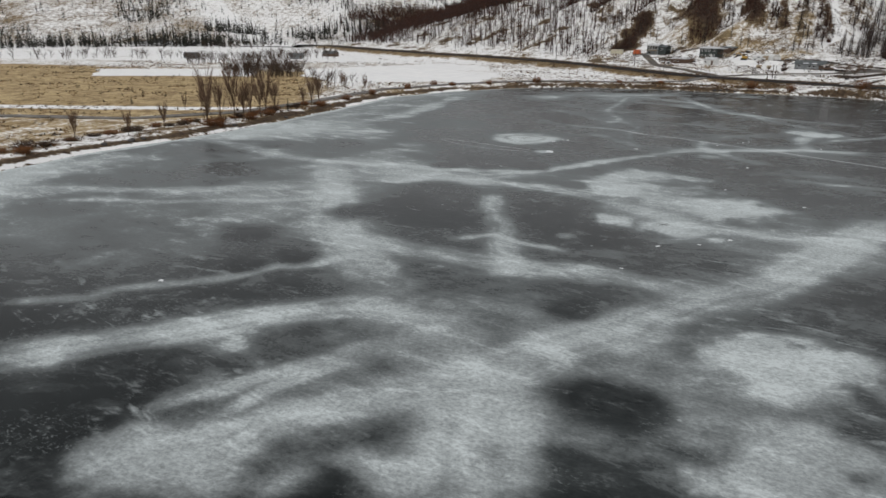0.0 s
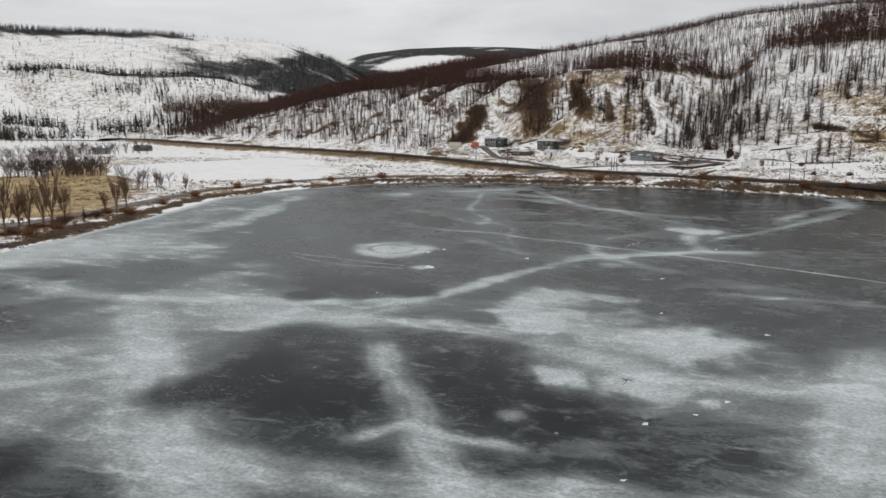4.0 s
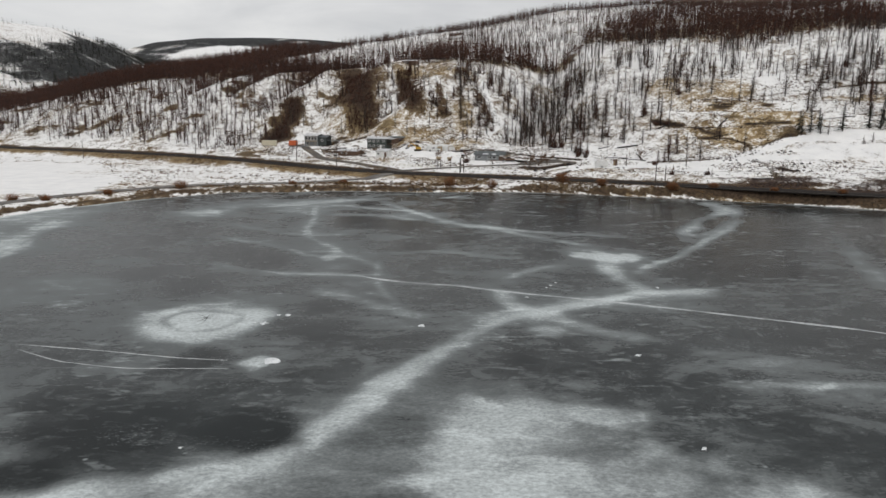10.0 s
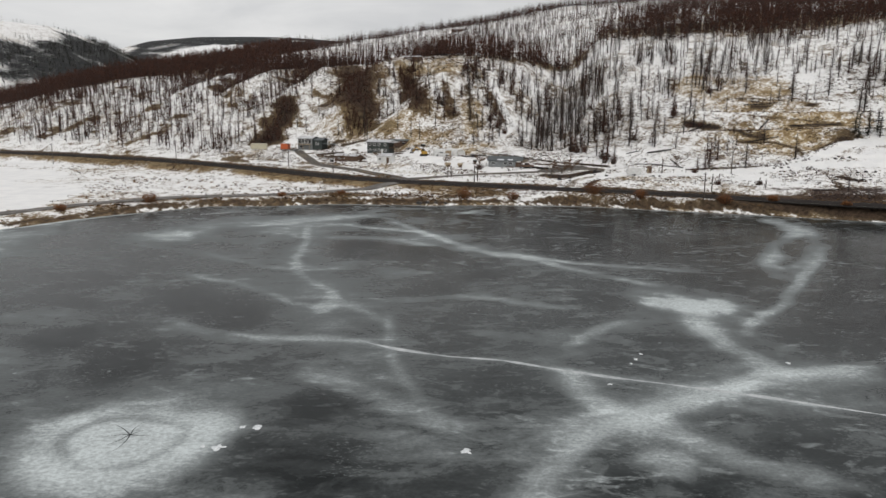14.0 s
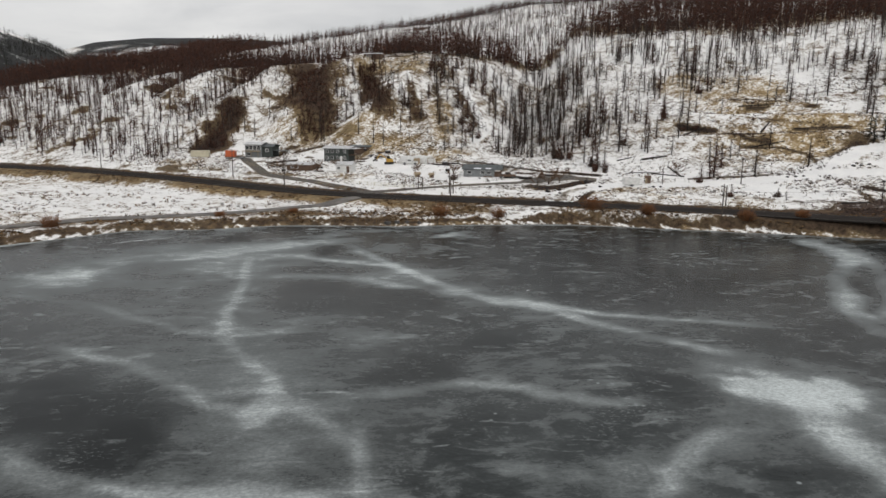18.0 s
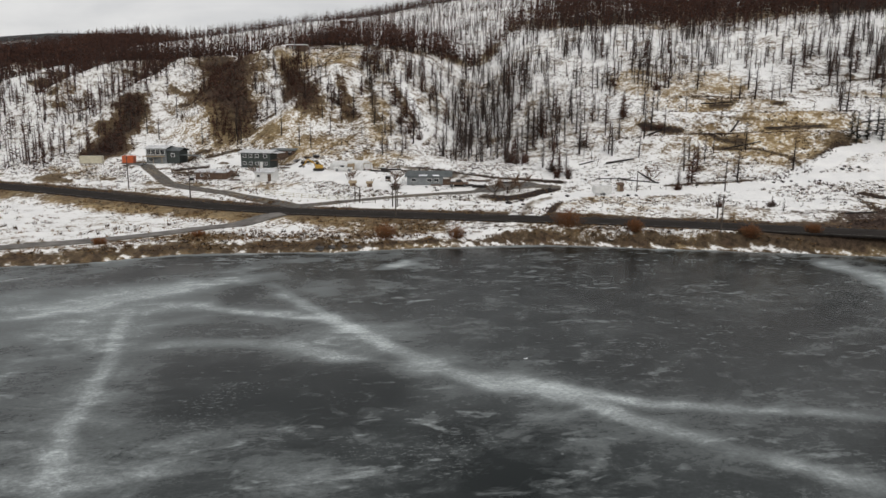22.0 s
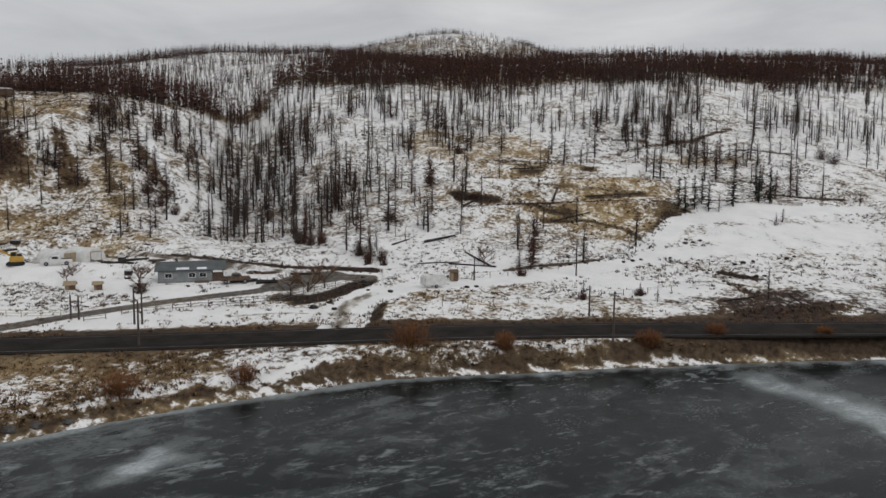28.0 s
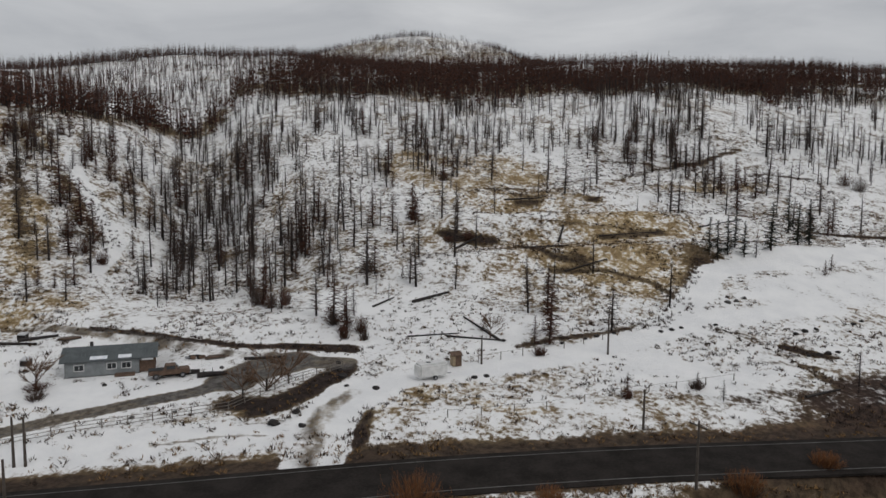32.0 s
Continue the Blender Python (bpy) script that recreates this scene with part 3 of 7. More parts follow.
def covers(x, y, z):
    """Snow cover, straw and bare soil, from 0 to 1."""
    u, v = to_uv(x, y)
    w = v - np.interp(u, [p[0] for p in ROAD], [p[1] for p in ROAD])
    uu, ww = u + 7 * ripple(u, v, 18, 61, 5), w + 7 * ripple(u, v, 18, 62, 5)
    hu, hw = u + 1.0 * ripple(u, v, 7, 63), w + 1.0 * ripple(u, v, 7, 64)
    rim, _ = to_line(x, y, SHORE + SHORE[:1])
    cover = np.full(x.shape, 0.592)
    straw = np.full(x.shape, 0.6)
    soil, gravel = np.zeros(x.shape), np.zeros(x.shape)
    side = w < -5
    # fields by the lake
    cover = np.where(side, 0.57, cover)
    straw = np.where(side, 0.9, straw)
    golden = side * ease((-22 - x - 0.12 * (y - 150)) / 30) * ease((335 - y - 0.35 * x) / 40)
    lawn = golden * ease((y - 175 - 8 * ripple(x, y, 30, 64)) / 25)
    cover = cover + golden * (0.46 - cover)
    cover = cover + lawn * (0.24 - cover)
    straw = straw + golden * (1.0 - straw)
    lane = golden * ease((5 - np.abs(y - 196 + 0.05 * x + 3 * ripple(x, y, 40, 65))) / 3)
    cover = cover + lane * (0.75 - cover)
    bx, by = x + 7 * ripple(x, y, 26, 75), y + 7 * ripple(x, y, 26, 76)
    for ring in FIELDS:
        far, _ = to_line(bx, by, ring + ring[:1])
        field = ease(np.where(inside(bx, by, ring), far, -far) / 5 + 0.5) * side
        cover = cover + field * (1.15 - cover)
    delta = side * blot(x, y, 62, 325, 75, 34, -35)
    straw, cover = straw + delta * (0.95 - straw), cover + delta * (0.64 - cover)
    white = side * ease((y - 395 + 0.2 * x) / 30)
    cover = cover + white * (0.68 - cover)
    # the road's banks
    bank = np.where(side, ease((13 - np.abs(w)) / 5), ease((9.5 + 2 * ripple(u, v, 12, 67) - w) / 2.5)) * ease((470 - u) / 30)
    cover = cover + bank * (0.38 + 0.26 * ripple(x, y, 7, 83, 3) - cover) * np.where(side, 0.95, 0.85)
    straw = straw + bank * (np.where(side, 0.55, 0.15) - straw)
    shoulder = ease((9.6 + 1.6 * ripple(u, v, 9, 78) - np.abs(w)) / 2.4) * ease((470 - u) / 30)
    soil, cover = np.maximum(soil, np.where(side, 0.3, 0.7) * shoulder), cover - 0.12 * shoulder
    # yards between the road and the hill
    yard = ease((w - 8) / 3) * ease((60 - w) / 14) * ease((150 - u) / 30)
    cover = cover + yard * (0.632 - 0.045 * blot(u, w, -38, 17, 26, 12) + 0.10 * blot(u, w, -66, 25, 13, 8) + 0.22 * blot(u, w, 14, 12.4, 26, 4.5) + 0.2 * blot(u, w, 17, 27, 15, 4) - cover)
    straw = straw + yard * ease((-18 - u) / 10) * (0.85 - straw)
    # slopes: sunny terraces with straw, spurs swept bare
    terrace = blot(u, w, -66, 84, 42, 34)
    straw, cover = straw + terrace * (0.8 - straw), cover + terrace * (0.585 - cover)
    bluff = ease((u - 40) / 25) * ease((230 - u) / 70) * ease((w - 55) / 20) * ease((165 - w) / 30)
    cover, straw = cover + bluff * (0.56 - cover), straw + bluff * (0.55 - straw)
    for breadth, line, deep in BARE:
        far, _ = to_line(uu, ww, line) if breadth > 2.4 else to_line(hu, hw, line)
        mark = ease((1.5 * breadth - far) / (1.2 * breadth))
        straw = straw * (1 - 0.8 * mark * min(1.0, deep))
        soil, cover = np.maximum(soil, deep * mark * (0.62 if breadth > 2.5 else 0.95)), cover - mark * deep * 0.26
    for breadth, line in GOLD:
        far, _ = to_line(uu, ww, line)
        mark = 0.95 * ease((2.0 * breadth - far) / (1.7 * breadth))
        straw, cover = straw + mark * (1 - straw), np.maximum(cover - mark * 0.09, np.minimum(cover, 0.505))
    for breadth, line in SMOOTH:
        far, _ = to_line(u, w, line)
        mark = ease((1.3 * breadth - far) / (0.6 * breadth))
        cover, soil = cover + mark * ((0.9 if breadth < 5 else 0.72) - cover), soil * (1 - mark)
    for breadth, line in LANES:
        far, _ = to_line(u, w, line)
        mark = ease((1.15 * breadth - far) / (0.5 * breadth)) * (1.0 + 0.35 * ripple(u, v, 4, 69, 4) - 0.22 * np.exp(-(far / 0.35) ** 2))
        gravel = np.maximum(gravel, mark)
        cover = cover - mark * 0.05
    for breadth, line in PACKED:
        far, _ = to_line(hu, hw, line)
        gravel = np.maximum(gravel, ease((1.5 * breadth - far) / (1.1 * breadth)) * (0.58 + 0.4 * ripple(u * 2.5, v, 4, 70, 4)))
    cutbank = blot(u, w, -106, 13, 48, 9) * ease(0.75 + 1.1 * ripple(u, v, 8, 66))
    cover, soil, straw = cover - cutbank * 0.17, np.maximum(soil, 0.5 * cutbank), straw * (1 - cutbank)
    high = ease((w - 215) / 40)
    cover = cover + high * (0.60 - cover)
    north = y + 0.15 * x
    far = ease((north - 640) / 80) * ease((-10 - w) / 60)
    cover = cover + far * (0.54 - 0.10 * ease(0.4 + 1.8 * ripple(x * 0.4 + y * 0.2, y, 60, 131, 3)) - cover)
    cover = cover + 0.02 * ease((north - 1250) / 200) * ease((120 - x) / 100) + 0.6 * blot(x, y, 600, 2640, 170, 150)
    straw = straw + far * (0.5 - straw)
    knob = blot(u, w, -66, 770, 230, 190) * ease((ripple(u, w * 1.6, 60, 115, 4) + 0.2) / 0.2) * ease((w - 600) / 40)
    cover = cover - 0.05 * knob
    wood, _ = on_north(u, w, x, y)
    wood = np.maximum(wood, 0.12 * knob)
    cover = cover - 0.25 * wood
    front = burnt_front(u, w, x, y)
    cover, soil = cover - 0.17 * front ** 2, np.maximum(soil, 0.30 * front ** 3)
    # ledges of bare rock and earth on the bank above the road
    ledge = ease((ripple(u + 0.5 * w, w - 0.25 * u, 9, 68, 3) - 0.30) / 0.12) * ease((u - 60) / 30) * ease((460 - u) / 40) * ease((w - 8) / 5) * ease((120 - w) / 30)
    cover, soil = cover - 0.22 * ledge, np.maximum(soil, 0.6 * ledge)
    # the lake's bank: broken white lip, dark cut, snow lying on the ledge, matted grass above
    near = rim + 1.6 * ripple(x, y, 9, 71, 3)
    grass = ease((15 + 3 * ripple(x, y, 16, 84) - near) / 5) * side
    cover = cover + grass * (0.50 + 0.16 * ripple(x, y, 8, 79, 3) - cover)
    straw = straw + grass * (0.48 + 0.6 * ripple(x, y, 12, 82, 3) - straw)
    snowy = side * blot(u + 4 * ripple(u, v, 9, 85), w + 2 * ripple(u, v, 7, 86), 28, -17.5, 13, 4.5)
    cover = cover + snowy * (0.68 - cover)
    ledge = ease((near - 2.6) / 0.9) * ease((5.6 - near) / 1.4) * ease(0.65 + 1.3 * ripple(x, y, 13, 73)) * side
    cover = cover + ledge * (0.66 - cover)
    cut = ease((3.2 - near) / 0.8) * (rim > 0.6)
    cover, straw = cover + cut * (0.33 - cover), straw + cut * (0.25 - straw)
    soil = np.maximum(soil, 0.6 * cut)
    lip = ease((1.0 - 0.4 * ease((x - 60) / 30) - rim) / 0.5) * ease(0.4 - 0.25 * ease((x - 60) / 30) + 1.5 * ripple(x, y, 22, 74))
    cover, soil = cover + lip * (0.8 - cover), soil * (1 - lip)
    return cover + 0.03 * ripple(x, y, 25, 80), straw, soil, gravel, wood


def build_ground():
    gu = spread(-135, 160, 1.15, -900, 3600, 1.04, 60)
    gu = np.concatenate([gu[gu < -24.5], np.arange(-24, 46, 0.5), gu[gu > 46]])
    gv = spread(-32, 130, 1.1, -32, 2200, 1.022, 60)
    gv = np.concatenate([gv[gv < 4.5], np.arange(5, 62, 0.55), gv[gv > 62]])
    gv = np.concatenate([spread(-290, -34, 2.0, -1500, -34, 1.05, 60), gv[gv > -33.5]])
    gu, gv = np.meshgrid(gu, gv)
    x, y = to_xy(gu, gv)
    z = land(x, y)
    cover, straw, soil, gravel, wood = covers(x, y, z)
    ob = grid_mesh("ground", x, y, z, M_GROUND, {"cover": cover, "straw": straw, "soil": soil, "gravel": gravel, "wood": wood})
    return tagged(ob, "snowy hillsides and straw-coloured winter fields round the lake", "ground", kind="structure")


# Wheel tracks and drifts on the ice: breadth, strength and way.
TRACKS_START = [
    (5, 0.78, [(-34.7, 48.9), (-27.8, 51.3), (-21, 54.1), (-15.4, 57.3), (-8.5, 58.7), (-0.7, 56.2)]),
    (2, 0.5, [(-32.4, 63.3), (-27.9, 64.7), (-23.5, 66.8), (-17.9, 70.3), (-13.8, 71), (-9.2, 74.1)]),
    (1.8, 0.35, [(-40, 60.3), (-36.1, 61), (-32.2, 61.8)]),
    (3.5, 0.36, [(-69.7, 106.5), (-42.8, 105.8), (-20.1, 107.8)]),
    (2, 0.3, [(-56.8, 98.9), (-37.5, 98.3), (-18.7, 99.7)]),
    (6, 0.6, [(57, 85.6), (41, 71.3), (28.2, 62.2), (21.4, 58.1), (15.3, 54.4), (9.9, 50.9), (4.9, 46.8)]),
    (4, 0.5, [(4.9, 46.8), (0.7, 45.3), (-5.3, 42.6), (-10.6, 39.8), (-13.5, 37.2), (-17.7, 34.6)]),
    (1.6, 0.4, [(-6.6, 51.1), (-11.3, 47.2), (-15.5, 43.8), (-19.3, 41.2)]),
    (1.4, 0.42, [(-8, 48.1), (-12.7, 43.8), (-15.1, 40.1)]),
    (1.2, 0.36, [(-8.6, 41.5), (-14.1, 39.1), (-18.7, 36.9), (-21.5, 33.6)]),
    (7, 0.62, [(1.3, 43.8), (1.7, 38.8), (1.6, 32.1)]),
]
TRACKS_CROSS = [
    (4, 0.45, [(-50.6, 152.9), (-40.8, 144.1), (-31.8, 135.4), (-24.1, 129.9)]),
    (3, 0.58, [(-25, 130), (-15.6, 126.5), (-3.3, 122.9), (8.7, 119)]),
    (2.6, 0.5, [(8.6, 118.7), (15.4, 119.5), (22.2, 122.6), (34.1, 130.8), (40.5, 134.3)]),
    (3.6, 0.5, [(-14.3, 113.3), (-3.5, 113.5), (7.6, 110.6), (16.8, 107.5), (22.5, 101.3), (27.9, 91.5), (33.8, 84.8), (43.2, 79.7), (49.7, 75.5)]),
    (6, 0.66, [(-20.7, 123.4), (-17.2, 106.3), (-15.2, 94), (-13.6, 84.6), (-11.8, 77.2), (-8.9, 70.9), (-5.9, 64.3)]),
    (3.6, 0.55, [(7.8, 102.8), (7.3, 93.4), (7, 85), (6.8, 78.2), (7.2, 73.1), (8.2, 67.7)]),
    (4.6, 0.58, [(-11.1, 81.6), (-7.6, 78.6), (-3.5, 75.1), (2.5, 72), (6.7, 70.5), (10.8, 69.1), (16.8, 67.1), (22.2, 64.6), (24.5, 61.7)]),
    (1.4, 0.55, [(0.6, 80.6), (5.9, 81.6), (9.9, 78.3), (14, 75.1)]),
    (4.5, 0.42, [(59.7, 85.5), (46.5, 76.1), (36.3, 68), (29.1, 62)]),
    (2.5, 0.55, [(-25.1, 166.7), (-12.9, 164.5)]),
    (5, 0.4, [(1.4, 233.3), (-9.5, 204), (-18.8, 182.3)]),
    (5, 0.45, [(4.8, 244.5), (-2.5, 216.7), (-9.5, 197.5), (-13.8, 189.4)]),
    (6, 0.5, [(-8.1, 121), (-2.1, 117), (3.8, 115.2), (8.5, 117.1), (13.5, 118)]),
    (5, 0.5, [(-7.4, 112.8), (-2.2, 112.5), (3.5, 112.1), (8.2, 110.8)]),
]
TRACKS_MIDDLE = [
    (2.2, 0.38, [(14.3, 118.5), (20.1, 122.2), (28.2, 128), (36.4, 132.6), (43.3, 136.3)]),
    (2.4, 0.5, [(43.3, 136.3), (48.4, 138.4), (58, 140.2), (65.6, 140.4), (73.8, 140.7), (83.8, 137)]),
    (3, 0.36, [(55.9, 151.6), (55, 141.8), (55.7, 136.4), (56.2, 130.5), (59.3, 125.4)]),
    (0.8, 0.39, [(27.1, 183.8), (33.7, 173.9), (43, 167.9), (45, 164)]),
    (1.2, 0.30, [(45, 164), (48.6, 159.2), (52.9, 156), (56, 151.5), (59.1, 147.5), (62.3, 144), (68, 137.3), (72.1, 131.9)]),
    (3.6, 0.73, [(26.6, 111.5), (30.3, 116.8), (36.8, 117.3), (42.6, 112.6)]),
    (1.5, 0.39, [(55.8, 112.6), (66.6, 106.8), (75.1, 101.6)]),
    (4, 0.25, [(179.6, 184.9), (133.3, 147), (111.2, 128.2), (104, 122.7)]),
    (2.6, 0.34, [(160.4, 194.6), (142.5, 178.7), (116.8, 166.8), (117.3, 170.9), (130.8, 178.9)]),
    (1.8, 0.47, [(144.4, 177.7), (114.8, 163.8), (94.7, 154.9), (82.6, 149.9)]),
    (3.2, 0.5, [(81.2, 155.8), (77.7, 150.1), (76, 143.7), (74.4, 139.9)]),
    (3.6, 0.43, [(44.8, 139.3), (51.1, 140.5), (58.6, 140.7), (65.4, 140.7), (74.4, 139.9), (80.7, 136.4)]),
    (3, 0.31, [(53.9, 148.3), (54.5, 144.1), (54.8, 138.4), (55.7, 134.2), (55.7, 132.4)]),
    (3, 0.31, [(34.8, 161.5), (37.8, 155.8), (39.5, 149), (40.4, 145.4)]),
    (1.6, 0.29, [(31.2, 209.7), (38.1, 198.7), (41.9, 185.9), (46.4, 180.7)]),
    (1.2, 0.26, [(50.2, 176.1), (44.5, 164.3), (42.3, 157.5), (41.3, 151.4)]),
]
TRACKS_FAR = [
    (5, 0.43, [(54.3, 247.7), (63.6, 250.2), (73.7, 251.9), (85.3, 249.5)]),
    (2.4, 0.43, [(83, 244.8), (81.1, 231.5), (81.1, 218.6), (81.4, 207), (82.6, 198.7), (85.7, 193.5)]),
    (2.3, 0.4, [(85.9, 193.6), (85.9, 187.7), (87.6, 181.3), (88.6, 175.5), (90.4, 170.2)]),
    (1.7, 0.4, [(84, 200.2), (86.4, 194), (89.9, 187.8), (96, 181.1), (102.2, 174.1)]),
    (2, 0.3, [(70.1, 241.7), (73.5, 234.3), (79.8, 226.4), (81.1, 218.6)]),
    (3, 0.32, [(60.1, 228), (66.1, 225.5), (71.6, 221.2), (74.9, 213.1), (79.2, 206.8)]),
    (1.6, 0.32, [(62.9, 244.6), (57.2, 226.8), (52.2, 215.7), (48.2, 204.5), (46.9, 194.7), (47.2, 186.1), (47.8, 178.9), (48.3, 171.8)]),
    (1.9, 0.36, [(52.1, 181.5), (56.1, 180.5), (61.9, 178.4), (64.6, 175.2), (69.2, 169.3), (74.6, 165.9)]),
    (1.5, 0.36, [(26.4, 184.7), (28.9, 180.4), (32.4, 176), (36.8, 172.3), (41.6, 170.1), (45.2, 167.4)]),
    (1.9, 0.3, [(62.3, 156.5), (66.3, 158.3), (71, 159.4), (74.2, 159.7)]),
    (3.6, 0.36, [(85.7, 161.8), (82.4, 156.9), (79.2, 153.1), (78, 149.9)]),
    (3, 0.32, [(165.4, 202.9), (156.2, 191.7), (128.5, 179.4), (119, 173), (111.2, 165.3)]),
    (5, 0.36, [(27.9, 242.7), (35, 244.5), (42.7, 245.1)]),
    (1.6, 0.22, [(27.8, 237.3), (36.7, 226.8), (39.1, 220.7), (44.5, 206.8)]),
    (3, 0.32, [(164.5, 206.3), (156.5, 196.5), (148.7, 188.4), (141.2, 183.6)]),
    (2, 0.26, [(169.7, 200.2), (160.6, 191.6), (151.8, 184.8)]),
    (4, 0.36, [(79.8, 257), (82.9, 256.3), (89.5, 258.9), (98.6, 255.9)]),
    (2.4, 0.3, [(100.4, 244), (107.8, 245.1), (112, 246.8)]),
    (2.6, 0.29, [(72.7, 236.1), (76.3, 232.5), (79, 227.6)]),
]
# White blown patches: place, reach and strength.
PATCHES = [
    (4.4, 40.1, 3.5, 0.5), (-3.1, 34.6, 3.5, 0.55), (-18.9, 36.6, 3.2, 0.5), (-14.8, 33.8, 3, 0.45), (-8.3, 33.8, 1.8, 0.55), (-16.6, 50.6, 1.4, 0.6), (26.3, 47.7, 5.2, 0.95), (21, 48.6, 2, 0.6),
    (24.7, 51.1, 2.4, 0.5), (29.9, 47.3, 3, 0.6), (20.5, 34.6, 6.5, 0.7), (19.9, 41.6, 9, 0.3), (-1.6, 52.1, 7, 0.38), (6.9, 68.5, 2.6, 0.55), (-34.6, 136.7, 5, 0.3), (-17, 102.9, 3.5, 0.4),
    (22.7, 88.3, 2.8, 1), (29.7, 84.2, 4, 0.9), (27.3, 108.5, 4.2, 0.75), (36.4, 114.7, 3, 0.5), (40.1, 93.4, 4.6, 0.85), (31.9, 97.2, 12, 0.36), (33, 79.3, 1, 0.8), (15.2, 81.2, 1.2, 0.5),
]
PATCHES_FAR = [
    (27.8, 106.7, 4, 0.85), (39.4, 93.8, 5.4, 0.9), (44.9, 93.7, 3, 0.5), (36.1, 102.8, 8, 0.36), (23.5, 111.4, 1, 0.6), (20, 139.3, 1.7, 1), (4.8, 135.2, 1, 0.9), (14, 126, 1.4, 0.5),
    (32.3, 115.5, 5, 0.5), (86.7, 160.5, 4.2, 0.55), (86.1, 162.3, 4.4, 0.6), (51.9, 132.9, 2.4, 0.5), (85.5, 162.2, 4.6, 0.7), (88.3, 160.2, 3.5, 0.55), (44.5, 182.9, 2.4, 0.5),
]
PATCHES_LAST = [
    (35, 244.5, 6, 0.4), (105.9, 243.7, 3, 0.32), (79.1, 205.9, 3, 0.35), (84.8, 195.3, 3, 0.35), (104.8, 244.5, 3, 0.25), (104.7, 202.9, 4, 0.16),
]
# Clear dark windows swept free of snow.
CLEAR = [
    (11.8, 41.5, 4.5, 0.85), (-24.3, 45.4, 6, 0.8), (-24.9, 38.8, 4, 0.6), (-3.1, 38.8, 2.5, 0.5), (-6.7, 32.1, 2.5, 0.7), (11.2, 58.7, 3.5, 0.8), (-2.6, 89.5, 4, 0.7), (-4.3, 91.9, 6, 0.8),
    (12.7, 85.4, 5, 0.7), (-4, 92.7, 6, 0.9), (14.1, 93, 6, 0.8), (-2.2, 107, 5, 0.6), (17.7, 135.1, 5, 0.4), (76.5, 239.5, 3, 0.6), (28, 148.7, 5, 0.5),
    (63.3, 214.6, 9, 0.9), (71.7, 206, 7, 0.8), (78.4, 242.9, 4, 0.7), (32.9, 187.3, 8, 0.6), (15.2, 124.9, 4, 0.7), (7.4, 129.2, 7, 0.7), (29.6, 145.2, 5, 0.6), (-12.8, 93.4, 5, 0.8), (74.1, 187.5, 7, 0.5),
    (33, 182, 6, 0.7), (29, 194, 6, 0.6), (33, 154, 5, 0.6), (31.6, 146, 4, 0.6), (15, 184, 7, 0.7), (19, 173.8, 5, 0.7), (73, 152, 4, 0.5), (59, 182, 6, 0.5), (78, 168, 5, 0.6),
    (-23.9, 81.7, 4.5, 0.85), (-22.3, 69.6, 3, 0.85), (-16.1, 72.3, 3, 0.85), (-5.5, 97.7, 5, 0.85), (1.2, 87.6, 4, 0.85), (4.9, 135.3, 5, 0.85), (14.1, 142.3, 4, 0.85), (1.3, 125.7, 3.5, 0.85), (14.8, 125.1, 3.5, 0.85), (46.8, 124.7, 5, 0.85),
]
RING = (18.3, 155.4, 8.6)


